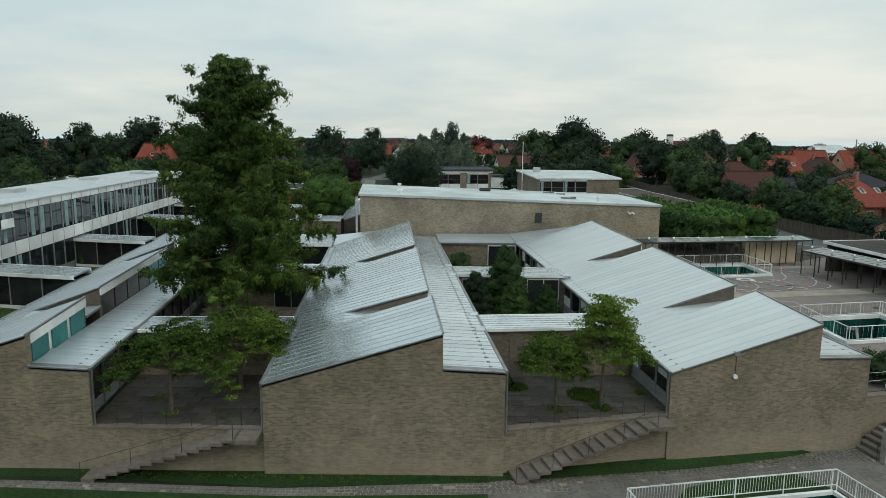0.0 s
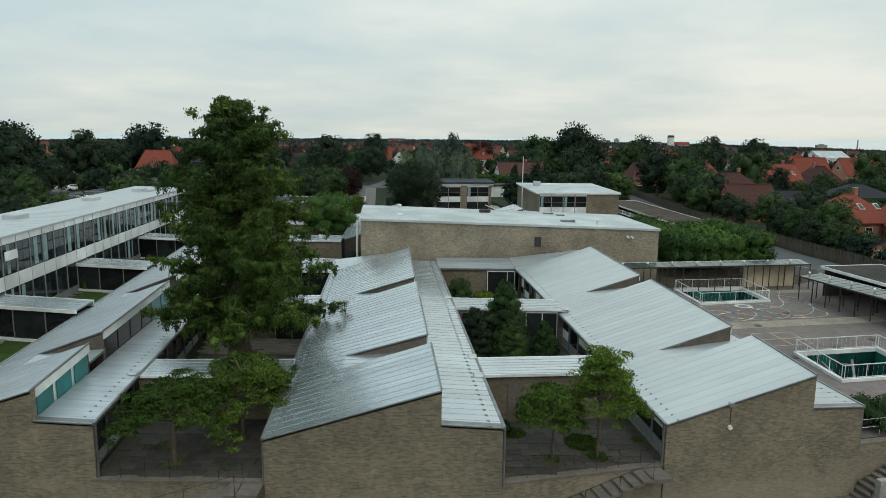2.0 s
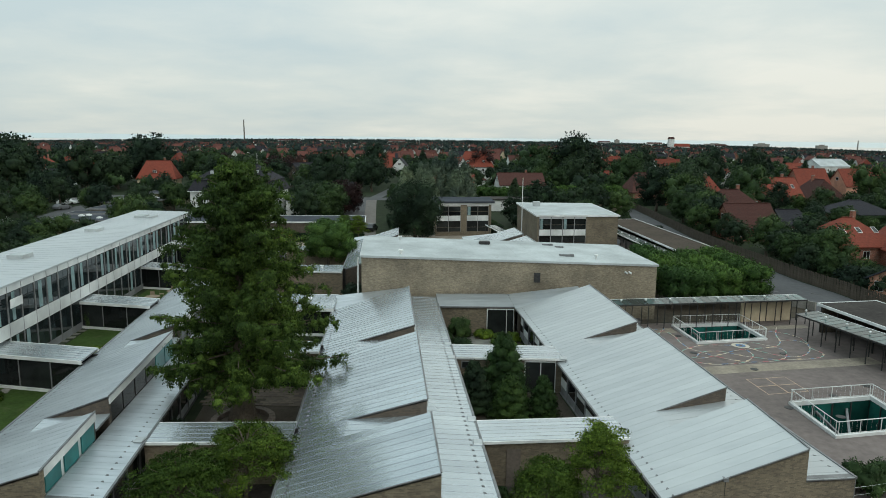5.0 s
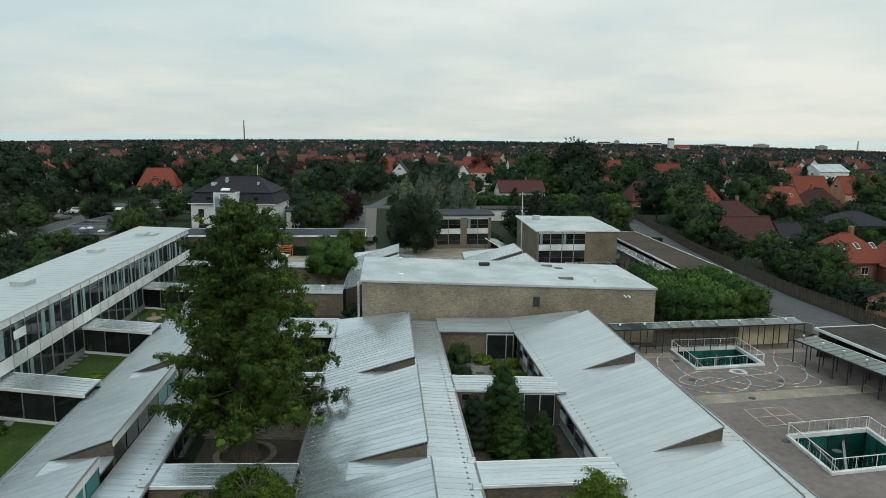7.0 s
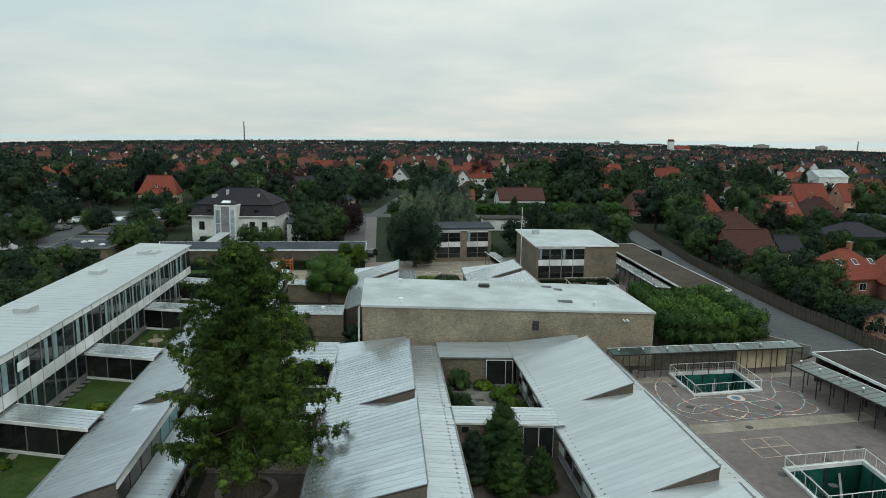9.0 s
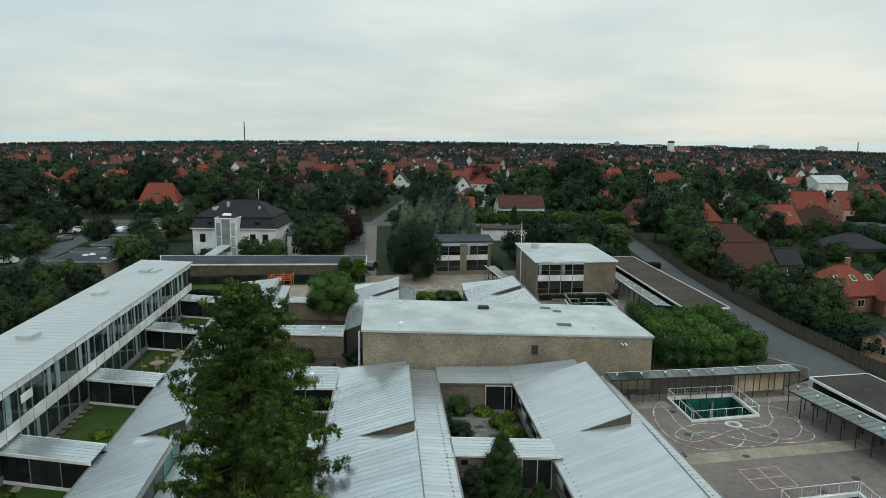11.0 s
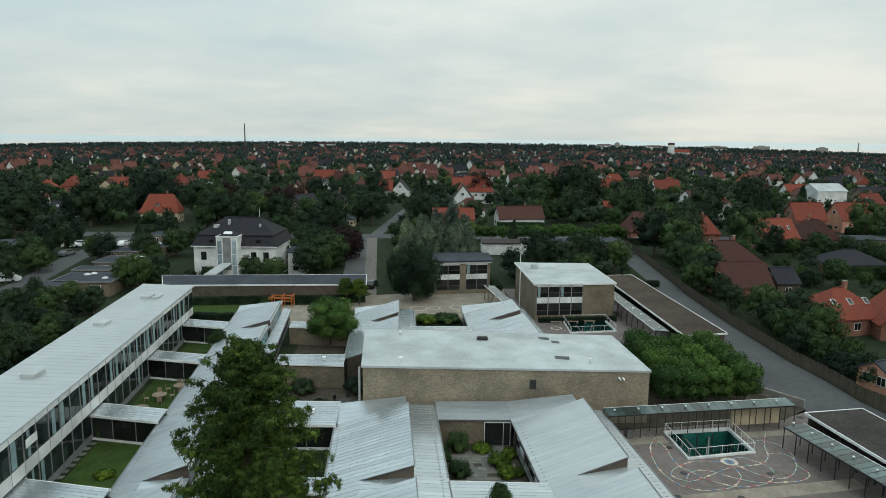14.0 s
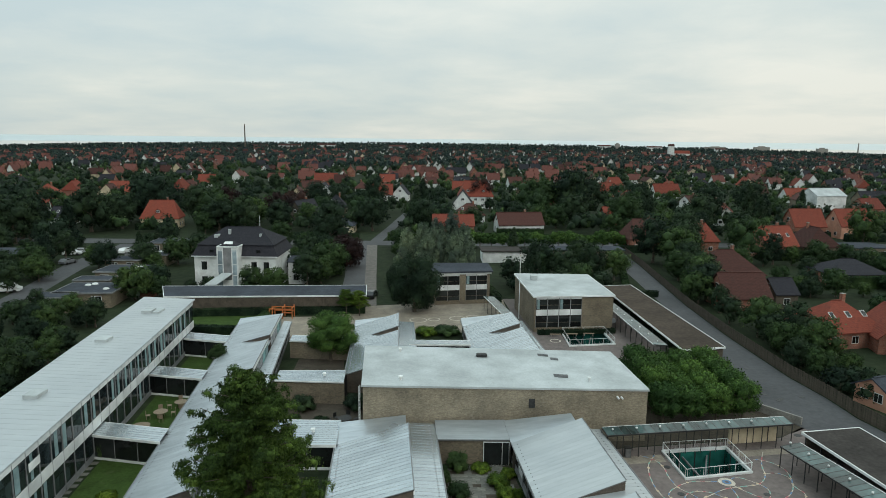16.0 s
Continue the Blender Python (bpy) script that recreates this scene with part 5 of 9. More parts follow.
        bar(bm, inner[0].lerp(inner[1], s) + Vector((0, 0, z - deep)), inner[3].lerp(inner[2], 1 - s) + Vector((0, 0, z - 0.6)), 0.16)
        part("strut", bm, STEEL, w, "slanted steel strut")
    return w


for wl_ in WELLS:
    light_well(wl_, GZ, 3.6, "sunken light well with white curb, railing and green glass")
light_well(FRONT_WELL, LOW - 0.5, 3.2, "white-railed sunken court beside the front path", 0.2, True, 1.0, FRONT_PIT)


# ---- playground ----
def painted(name, pts, w, z, mat, label, closed=False):
    """A painted line of constant width along plan points."""
    bm = new_bm()
    pts = [Vector((*p, 0)) for p in pts]
    n = len(pts)
    rows = []
    for i, p in enumerate(pts):
        a, b = pts[(i - 1) % n if closed else max(i - 1, 0)], pts[(i + 1) % n if closed else min(i + 1, n - 1)]
        t = (b - a).normalized()
        s = Vector((-t.y, t.x, 0)) * w / 2
        rows.append((bm.verts.new(p - s + Vector((0, 0, z))), bm.verts.new(p + s + Vector((0, 0, z)))))
    for i in range(n if closed else n - 1):
        j = (i + 1) % n
        bm.faces.new((rows[i][0], rows[j][0], rows[j][1], rows[i][1]))
    return tagged(finish(name, bm, mat), label, "ground marking", "", "structure")


YZ = GZ + 0.03
sq = [(23.99, 51.18), (27.34, 51.84), (27.6, 48.76), (24.25, 48.02)]
painted("painted_court", sq, 0.1, YZ, COURTLINE, "worn orange painted ball court square", True)
painted("painted_court", [lerp((*sq[0], 0), (*sq[1], 0), 0.5)[:2], lerp((*sq[3], 0), (*sq[2], 0), 0.5)[:2]], 0.1, YZ + 0.002, COURTLINE, "worn orange painted court line")
painted("painted_court", [lerp((*sq[0], 0), (*sq[3], 0), 0.5)[:2], lerp((*sq[1], 0), (*sq[2], 0), 0.5)[:2]], 0.1, YZ + 0.004, COURTLINE, "worn orange painted court line")
# looping painted butterfly course with coloured dashes
centre = (27.35, 60.1)
DASH = [speckled("paint_%s" % n, tuple(c * 0.8 for c in col), col, 3.0, 0.8, 0.0, 1.0, None, 0.0) for n, col in (("cream", (0.60, 0.47, 0.32)), ("blue", (0.13, 0.24, 0.40)), ("red", (0.45, 0.13, 0.14)), ("green", (0.20, 0.42, 0.36)))]


def flowing(pts, k=6):
    """A smooth line through plan points."""
    out = []
    q = [pts[0]] + list(pts) + [pts[-1]]
    for p0, p1, p2, p3 in zip(q, q[1:], q[2:], q[3:]):
        for i in range(k):
            t = i / k
            out.append(tuple(0.5 * (2 * b + (c - a) * t + (2 * a - 5 * b + 4 * c - d) * t * t + (3 * b - a - 3 * c + d) * t ** 3) for a, b, c, d in zip(p0, p1, p2, p3)))
    return out + [pts[-1]]


def ring_at(r, n=24):
    return [(centre[0] + r * math.cos(k * math.tau / n), centre[1] + r * math.sin(k * math.tau / n)) for k in range(n)]


courses = [flowing(c) for c in (
    ((22.2, 65.8), (21.6, 64.7), (20.9, 63.5), (20.4, 61.7), (20.2, 60.0), (20.2, 58.4), (20.6, 56.6), (21.5, 55.3), (22.9, 54.7), (24.6, 55.0), (25.6, 55.3), (26.7, 56.4), (27.3, 57.5), (27.3, 59.2)),
    ((20.6, 65.4), (21.6, 64.7), (22.1, 63.7), (22.2, 62.4), (22.1, 61.1), (22.3, 59.1), (23.1, 57.9), (23.8, 56.8), (25.7, 55.5), (27.3, 55.5), (28.9, 56.0), (30.0, 57.0), (30.7, 58.6), (30.3, 59.8), (28.9, 61.0), (27.8, 60.6)),
    ((26.9, 60.1), (25.3, 60.2), (24.0, 60.1), (22.8, 59.5), (21.4, 58.3), (21.0, 57.2), (22.0, 56.3), (23.1, 56.6), (24.8, 57.6), (26.7, 58.8), (29.0, 59.4), (30.3, 59.8), (31.2, 60.7), (31.8, 61.8), (32.2, 63.3), (32.8, 64.7), (33.8, 66.6)),
    ((22.1, 56.7), (22.7, 57.7), (23.5, 58.2), (24.4, 58.3), (25.2, 58.0), (26.0, 57.3), (27.7, 56.4), (28.9, 56.2), (31.4, 56.4), (32.5, 56.7), (33.4, 57.3), (33.8, 58.2), (33.5, 59.5), (33.8, 60.8), (33.6, 61.6), (32.8, 62.0), (31.8, 61.8)),
    ((32.0, 64.8), (32.8, 64.7), (33.7, 64.0), (34.2, 62.8), (34.0, 61.2), (33.6, 60.0), (33.0, 58.8), (32.0, 57.6), (30.8, 57.0), (29.5, 57.3), (28.5, 58.3), (27.7, 59.6)))]
for i, pts in enumerate(courses):
    painted("painted_course", pts, 0.085, YZ + 0.002 * i, PAINTLINE, "pale painted looping play course")
    k = 2
    for j in range(0, 60):
        if k + 3 >= len(pts):
            break
        cream = j % 4 == 3
        painted("painted_dash", pts[k:k + 3 - cream], 0.24 if cream else 0.12, YZ + 0.02 + 0.001 * i, DASH[0] if cream else DASH[1 + j % 3], "short coloured dash on the play course")
        k += 4
painted("painted_course", ring_at(0.62), 0.34, YZ + 0.016, PAINTLINE, "pale painted ring", True)
painted("painted_course", ring_at(0.3, 20), 0.22, YZ + 0.03, DASH[1], "blue painted ring", True)
sheet("sandy_band", [(19.6, 51.8), (37.6, 55.4), (37.4, 57.2), (19.4, 53.6)], SAND, "pale sandy strip across the playground", "ground", GZ + 0.024)
for quad in ([(17.2, 63.2), (22.9, 64.1), (22.8, 65.7), (16.9, 64.8)], [(31.1, 65.4), (37.2, 66.4), (37.0, 67.6), (31.0, 66.7)]):
    sheet("sandy_band", quad, SAND, "pale strip under the covered way", "ground", GZ + 0.024)
for i, (x, y) in enumerate(((22.6, 63.0), (25.7, 53.6), (29.0, 47.9), (27.3, 44.0), (24.5, 45.5), (32.8, 50.0), (22.2, 57.8), (30.2, 57.9), (41.6, 83.0), (42.4, 81.0), (42.0, 77.6), (43.6, 93.0))):
    bm = new_bm()
    rod(bm, (x, y, GZ + 0.028), (x, y, GZ + 0.05), 0.32, 0.32, 14)
    tagged(finish("drain_cover", bm, DARK), "dark round drain cover in asphalt", "drain cover", "drain covers")
for x, y in ((19.2, 65.2), (19.5, 51.7)):
    bm = new_bm()
    box(bm, x - 0.3, y - 0.3, GZ + 0.02, x + 0.3, y + 0.3, GZ + 1.0)
    bmesh.ops.bevel(bm, geom=bm.edges, offset=0.03, segments=2, affect="EDGES")
    bn = finish("litter_bin", bm, STEEL)
    tagged(bn, "dark grey litter bin by the school wall", "litter bin", "litter bins")
    bm = new_bm()
    box(bm, x - 0.33, y - 0.33, GZ + 1.003, x + 0.33, y + 0.33, GZ + 1.08)
    part("lid", bm, DARK, bn)


# ---- covered ways and sheds ----
def covered_way(a, b, width, z, n, label, globes=True, side=1):
    """A glass-roofed covered way on slim posts, from a to b along its near edge."""
    w = thing("covered_way", label, "canopy", "covered ways")
    a, b = Vector((*a, 0)), Vector((*b, 0))
    d = (b - a).normalized()
    s = Vector((-d.y, d.x, 0)) * width * side
    for i in range(n):
        p, q = a.lerp(b, (i + 0.03) / n), a.lerp(b, (i + 0.97) / n)
        bm = new_bm()
        slabq(bm, [v + Vector((0, 0, h)) for v, h in ((p, z), (q, z), (q + s, z + 0.18), (p + s, z + 0.18))], 0.03)
        part("roof_pane", bm, CANOPY, w)
    for i in range(n + 1):
        p = a.lerp(b, i / n)
        bm = new_bm()
        bar(bm, p + Vector((0, 0, z - 0.05)), p + s + Vector((0, 0, z + 0.13)), 0.07, 0.12)
        part("rafter", bm, DARK, w)
        if i % 2 == 0:
            for v in (p + s * 0.06, p + s * 0.94):
                bm = new_bm()
                bar(bm, v + Vector((0, 0, GZ)), v + Vector((0, 0, z - 0.05)), 0.07)
                part("post", bm, DARK, w)
        if globes and i % 3 == 1:
            bm = new_bm()
            bmesh.ops.create_icosphere(bm, subdivisions=1, radius=0.125, matrix=Matrix.Translation(p + s * 0.5 + Vector((0, 0, z + 0.27))))
            part("globe_lamp", bm, WHITE, w, "white dome light on the canopy")
    for v in (a, a + s):
        bm = new_bm()
        h = z if v is a else z + 0.18
        bar(bm, v + Vector((0, 0, h - 0.06)), v + (b - a) + Vector((0, 0, h - 0.06)), 0.08, 0.14)
        part("edge_beam", bm, DARK if v is a else WHITE, w)
    return w


covered_way((16.9, 64.5), (37.4, 67.9), 1.65, 2.5, 24, "long glass-roofed covered way on dark posts")
covered_way((36.8, 50.4), (33.8, 63.2), 2.25, 2.2, 16, "glass canopy along a playground shed", True, -1)
covered_way((33.0, 95.4), (30.6, 133.6), 2.2, 2.5, 30, "glass canopy along the bicycle shed", True, 1)
covered_way((9.6, 125.0), (12.6, 108.8), 2.0, 2.5, 12, "pale canopy along the entrance path", False, -1)


def shed(quad, z, label, mat, open_front=True, fall_z=0.25):
    """A flat-roofed shed. quad: front left, front right, rear right, rear left."""
    w = thing("shed", label, "shed", "sheds")
    q = [Vector((*p, 0)) for p in quad]
    mid = sum(q, Vector()) / 4
    bm = new_bm()
    slabq(bm, [p + Vector((0, 0, z + (fall_z if i > 1 else 0))) for i, p in enumerate(q)], 0.14)
    part("roof", bm, mat, w, "flat felt roof")
    bm = new_bm()
    for i in range(4):
        j = (i + 1) % 4
        hi, hj = z + (fall_z if i > 1 else 0), z + (fall_z if j > 1 else 0)
        bar(bm, q[i] + Vector((0, 0, hi - 0.09)), q[j] + Vector((0, 0, hj - 0.09)), 0.12, 0.26)
    part("roof_edge", bm, WHITE, w, "white roof edge board")
    inner = [p + (mid - p).normalized() * 0.5 for p in q]
    bm = new_bm()
    for i in range(4):
        if open_front and i == 3:
            continue
        wallq(bm, inner[i][:2], inner[(i + 1) % 4][:2], GZ, z - 0.15, 0.15)
    part("wall", bm, WOOD, w, "dark timber wall")
    if open_front:
        a, b = inner[3], inner[0]
        for i in range(8):
            p = a.lerp(b, i / 7)
            bm = new_bm()
            bar(bm, p + Vector((0, 0, GZ)), p + Vector((0, 0, z - 0.1)), 0.12)
            part("post", bm, DARK, w)
    return w


shed([(39.6, 49.0), (46.2, 50.2), (43.6, 66.6), (36.95, 65.3)], 2.62, "low dark-roofed playground shed with white edge", FELT_DARK, True, 0.15)
shed([(34.4, 93.2), (41.1, 94.7), (38.3, 135.6), (31.9, 134.2)], 2.55, "long brown-roofed bicycle shed with white edge", FELT_BROWN)
shed([(-50.4, 118.6), (-14.2, 121.4), (-15.0, 129.0), (-53.6, 126.0)], 3.3, "long low shed with a slate-grey roof and brick wall", FELT_BLUE, False)
bm = new_bm()
wallq(bm, (-49.6, 118.9), (-14.8, 121.6), GZ, 2.9, 0.25)
tagged(finish("wall_shed", bm, BRICK), "plain brick wall under a low roof edge", "wall", "", "structure")
bm = new_bm()
wallq(bm, (31.0, 68.4), (36.6, 69.4), GZ, 2.1, 0.3)
tagged(finish("wall_yard", bm, CREAM), "low cream wall beside the covered way", "wall", "", "structure")
bm = new_bm()
wallq(bm, (37.3, 78.6), (41.3, 73.4), GZ, 0.9, 0.25)
tagged(finish("wall_road", bm, CONCRETE), "low concrete wall beside the road", "wall", "", "structure")


# ---- board fence ----
fence_line = [(62.0, 57.0), (50.8, 69.0), (49.4, 75.5), (49.2, 82.0), (48.2, 89.5), (47.9, 101.0), (47.7, 109.0), (48.1, 130.0), (51.0, 172.0), (52.6, 202.0)]
fence = thing("board_fence", "weathered grey-brown board fence along the road", "fence")
fb, far_v, far_f = 0, [], []
bmf = new_bm()
box(bmf, -0.07, -0.012, 0, 0.07, 0.012, 1.75)
pf = finish("board", bmf, WOOD, fence)
board = pf.data
bpy.data.objects.remove(pf)
rf = random.Random(9)
for (x0, y0), (x1, y1) in zip(fence_line, fence_line[1:]):
    L = math.hypot(x1 - x0, y1 - y0)
    n = int(L / 0.165)
    turn = math.atan2(y1 - y0, x1 - x0)
    for i in range(n):
        t = (i + 0.5) / n
        x, y = x0 + (x1 - x0) * t, y0 + (y1 - y0) * t
        if fb < 290 and y > 64:
            ob = new("board", board)
            ob.parent = fence
            ob.location, ob.rotation_euler = (x, y, GZ + rf.uniform(-0.05, 0.05)), (rf.uniform(-0.03, 0.03), 0, turn)
            fb += 1
        else:
            k = len(far_v)
            c, s, h = math.cos(turn) * 0.072, math.sin(turn) * 0.072, 1.72 + rf.uniform(-0.05, 0.05)
            e = (-math.sin(turn) * 0.014, math.cos(turn) * 0.014)
            for z in (GZ, GZ + h):
                far_v += [(x - c - e[0], y - s - e[1], z), (x + c - e[0], y + s - e[1], z), (x + c + e[0], y + s + e[1], z), (x - c + e[0], y - s + e[1], z)]
            far_f += [tuple(k + q for q in f) for f in ((0, 1, 5, 4), (1, 2, 6, 5), (2, 3, 7, 6), (3, 0, 4, 7), (4, 5, 6, 7))]
    bm = new_bm()
    for h in (0.4, 1.35):
        bar(bm, (x0 + 0.06, y0, GZ + h), (x1 + 0.06, y1, GZ + h), 0.05, 0.09)
    part("rail", bm, WOOD, fence)
tagged(raw("boarding", far_v, far_f, WOOD, fence), kind="stuff")

lampw = thing("wall_lamp", "round white lamp on a brick wall", "lamp", at=(13.45, 29.86, 1.57))
bm = new_bm()
rod(bm, (0, 0.1, 0), (0, -0.05, 0), 0.115, 0.10, 14)
part("dome", bm, WHITE, lampw)
bm = new_bm()
box(bm, -0.1, -0.02, 1.0, 0.14, 0.2, 1.17)
part("box", bm, GREYPANEL, lampw, "small grey junction box")
bm = new_bm()
bar(bm, (0.0, 0.05, 0.1), (0.02, 0.06, 1.02), 0.018)
part("cable", bm, DARK, lampw)

for x, y in ((42.9, 81.5), (46.0, 82.3), (40.6, 77.6), (39.6, 70.8)):
    bm = new_bm()
    rod(bm, (x, y, GZ + 0.02), (x, y, GZ + 0.045), 0.42, 0.40, 16)
    tagged(finish("manhole_cover", bm, DARK), "round dark iron cover in the road", "manhole cover", "road covers")
# stepping slabs along the classroom block
bm = new_bm()
box(bm, -0.45, -0.3, -0.02, 0.45, 0.3, 0.04)
bmesh.ops.bevel(bm, geom=[g for g in bm.edges if g.verts[0].co.z > 0 and g.verts[1].co.z > 0], offset=0.015, segments=1, affect="EDGES")
step = finish("stepping_slab", bm, CONCRETE)
flat_slab = step.data
bpy.data.objects.remove(step)
for i in range(18):
    y = 43.0 + i * 0.95 if i < 12 else 66.0 + (i - 12) * 1.1
    ob = new("stepping_slab", flat_slab)
    ob.location, ob.rotation_euler = (BX(y) + 1.35 + 0.1 * (i % 3), y, GZ + 0.03), (0, 0, 1.6 + 0.12 * ((i * 5) % 3))
    tagged(ob, "grey concrete stepping slab laid in a lawn", "paving slab", "stepping slabs")


# ---- plants ----
def leaf_quads(rng, centres, count, spread, size, droop=0.0, flat=0.0, outward=None, out=0.8):
    """Leaf cards round clump centres. Returns vertex array (n * 4, 3). spread may be a triple."""
    c = np.repeat(np.asarray(centres, float), count, axis=0)
    n = len(c)
    off = rng.normal(size=(n, 3)) * np.asarray(spread) * 0.5
    p = c + off
    a = rng.normal(size=(n, 3))
    if outward is not None:
        a += (p - np.asarray(outward)) / (np.linalg.norm(p - np.asarray(outward), axis=1, keepdims=True) + 1e-6) * out
    a[:, 2] = a[:, 2] * (1 - flat) + flat * 2.0
    a /= np.linalg.norm(a, axis=1, keepdims=True) + 1e-9
    b = np.cross(a, rng.normal(size=(n, 3)))
    b /= np.linalg.norm(b, axis=1, keepdims=True) + 1e-9
    b[:, 2] -= droop
    b /= np.linalg.norm(b, axis=1, keepdims=True) + 1e-9
    d = np.cross(a, b)
    s = size * rng.uniform(0.55, 1.25, size=(n, 1))
    v = np.stack([p - b * s, p - d * s * 0.5, p + b * s, p + d * s * 0.5], axis=1)
    return v.reshape(-1, 3)


def leafy(name, v, normals, mat, parent=None, core=None):
    """A leaf mesh: cards with one soft normal each, and an optional leafy core (vertices, triangles, normals)."""
    cards = np.asarray(v).reshape(-1, 4, 3)
    nrm = np.asarray(normals, float)
    nrm = nrm / (np.linalg.norm(nrm, axis=1, keepdims=True) + 1e-9)
    g = np.cross(cards[:, 1] - cards[:, 0], cards[:, 3] - cards[:, 0])
    turned = (g * nrm).sum(axis=1) < 0
    cards[turned] = cards[turned][:, ::-1]
    # keep the soft normal on the lit side of its card
    g[turned] *= -1
    g /= np.linalg.norm(g, axis=1, keepdims=True) + 1e-9
    nrm = nrm + 0.25 * g
    pts, nn = cards.reshape(-1, 3), np.repeat(nrm, 4, axis=0)
    n = len(pts)
    faces = np.arange(n).reshape(-1, 4).tolist()
    if core is not None:
        cv, cf, cn = core
        pts, nn = np.concatenate([pts, cv]), np.concatenate([nn, cn])
        faces = faces + (np.asarray(cf) + n).tolist()
    nn = nn / (np.linalg.norm(nn, axis=1, keepdims=True) + 1e-9)
    me = bpy.data.meshes.new(name)
    me.from_pydata(pts.tolist(), [], faces)
    me.materials.append(mat)
    me.polygons.foreach_set("use_smooth", [True] * len(me.polygons))
    me.normals_split_custom_set_from_vertices(nn.tolist())
    ob = new(name, me)
    ob.parent = parent
    return ob


def ball(sub):
    """A unit icosphere as arrays."""
    bm = new_bm()
    bmesh.ops.create_icosphere(bm, subdivisions=sub, radius=1.0)
    bm.verts.index_update()
    v, f = np.array([q.co[:] for q in bm.verts]), np.array([[q.index for q in t.verts] for t in bm.faces])
    bm.free()
    return v, f


BALL1, BALL2 = ball(1), ball(2)


def lumps(rng, centres, radii, ballv, inner=0.8, rough=0.16):
    """Joined uneven leafy cores, one for each lobe."""
    bv, bf = ballv
    vs, fs, ns = [], [], []
    for k, (c, r) in enumerate(zip(centres, radii)):
        w = bv * (inner + rough * rng.normal(size=(len(bv), 1)))
        vs.append(w * np.asarray(r) + np.asarray(c))
        fs.append(bf + k * len(bv))
        ns.append(bv + np.array([0, 0, 0.3]))
    return np.concatenate(vs), np.concatenate(fs), np.concatenate(ns)


def lobed(rng, centres, radii, count, size, heart, ballv=None, inner=0.66, droop=0.25, loose=0.16, out=1.3):
    """Leaf cards over lobes: returns cards, normals and the core."""
    centres, radii = np.asarray(centres, float), np.asarray(radii, float)
    c, r = np.repeat(centres, count, axis=0), np.repeat(radii, count, axis=0)
    n = len(c)
    q = rng.normal(size=(n, 3))
    q /= np.linalg.norm(q, axis=1, keepdims=True)
    far = c - np.asarray(heart)
    q += 0.55 * far / (np.linalg.norm(far, axis=1, keepdims=True) + 1e-6)
    q /= np.linalg.norm(q, axis=1, keepdims=True)
    p = c + q * r * (0.94 + loose * rng.normal(size=(n, 1)))
    a = q * out + rng.normal(size=(n, 3)) * 0.7
    a /= np.linalg.norm(a, axis=1, keepdims=True)
    b = np.cross(a, rng.normal(size=(n, 3)))
    b /= np.linalg.norm(b, axis=1, keepdims=True) + 1e-9
    b[:, 2] -= droop
    b /= np.linalg.norm(b, axis=1, keepdims=True) + 1e-9
    d = np.cross(a, b)
    s = size * rng.uniform(0.55, 1.25, size=(n, 1))
    v = np.stack([p - b * s, p - d * s * 0.55, p + b * s, p + d * s * 0.55], axis=1).reshape(-1, 3)
    tree = p - np.asarray(heart)
    tree /= np.linalg.norm(tree, axis=1, keepdims=True) + 1e-6
    nrm = q + 0.45 * tree + np.array([0, 0, 0.3]) + rng.normal(size=(n, 3)) * 0.4
    core = None if ballv is None else lumps(rng, centres, radii, ballv, inner)
    return v, nrm, core


def tree_wood(bm, height, r, limbs, rng, bare=0.25, reach=0.5, up=0.5):
    """A tapered, slightly bent trunk with limbs. Returns the limb tips."""
    pts = [Vector((0, 0, -0.05))]
    for i in range(1, 6):
        pts.append(Vector((rng.normal() * 0.012 * height, rng.normal() * 0.012 * height, height * i / 5)))
    for i in range(5):
        rod(bm, pts[i], pts[i + 1], r * (1 - i / 5.4) * (1.35 if i == 0 else 1.0), r * (1 - (i + 1) / 5.4), 7, False)
    tips = []
    for k in range(limbs):
        t = bare + (0.95 - bare) * (k + 0.5) / limbs
        j = min(int(t * 5), 4)
        base = pts[j].lerp(pts[j + 1], t * 5 - j)
        a = k * 2.4 + rng.normal() * 0.3
        l = height * reach * (1.05 - t) * rng.uniform(0.75, 1.15)
        tip = base + Vector((math.cos(a) * l, math.sin(a) * l, l * up))
        mid = base.lerp(tip, 0.5) + Vector((0, 0, l * 0.06))
        rod(bm, base, mid, r * 0.32 * (1.1 - t), r * 0.2 * (1.1 - t), 5, False)
        rod(bm, mid, tip, r * 0.2 * (1.1 - t), r * 0.06, 5, False)
        tips.append(tip)
    return tips


def plant(name, label, category, group, at, wood, crown, mat, scale=1.0, turn=0.0):
    t = thing(name, label, category, group, at)
    t.scale, t.rotation_euler = (scale, scale, scale), (0, 0, turn)
    if wood is not None:
        part("trunk", wood, BARK, t, "brown bark trunk and limbs")
    v, nrm, core = crown
    leafy("crown", v, nrm, mat, t, core)
    return t


# the tall redwood in the courtyard
rng = np.random.default_rng(21)
wood = new_bm()
HT_ = 16.9
for i in range(8):
    a, b = i / 8, (i + 1) / 8
    rod(wood, (0.05 * math.sin(i), 0, HT_ * 0.98 * a), (0.05 * math.sin(i + 1), 0, HT_ * 0.98 * b), 0.62 * (1 - a) ** 0.8 * (1.5 if i == 0 else 1) + 0.03, 0.62 * (1 - b) ** 0.8 + 0.03, 10, False)
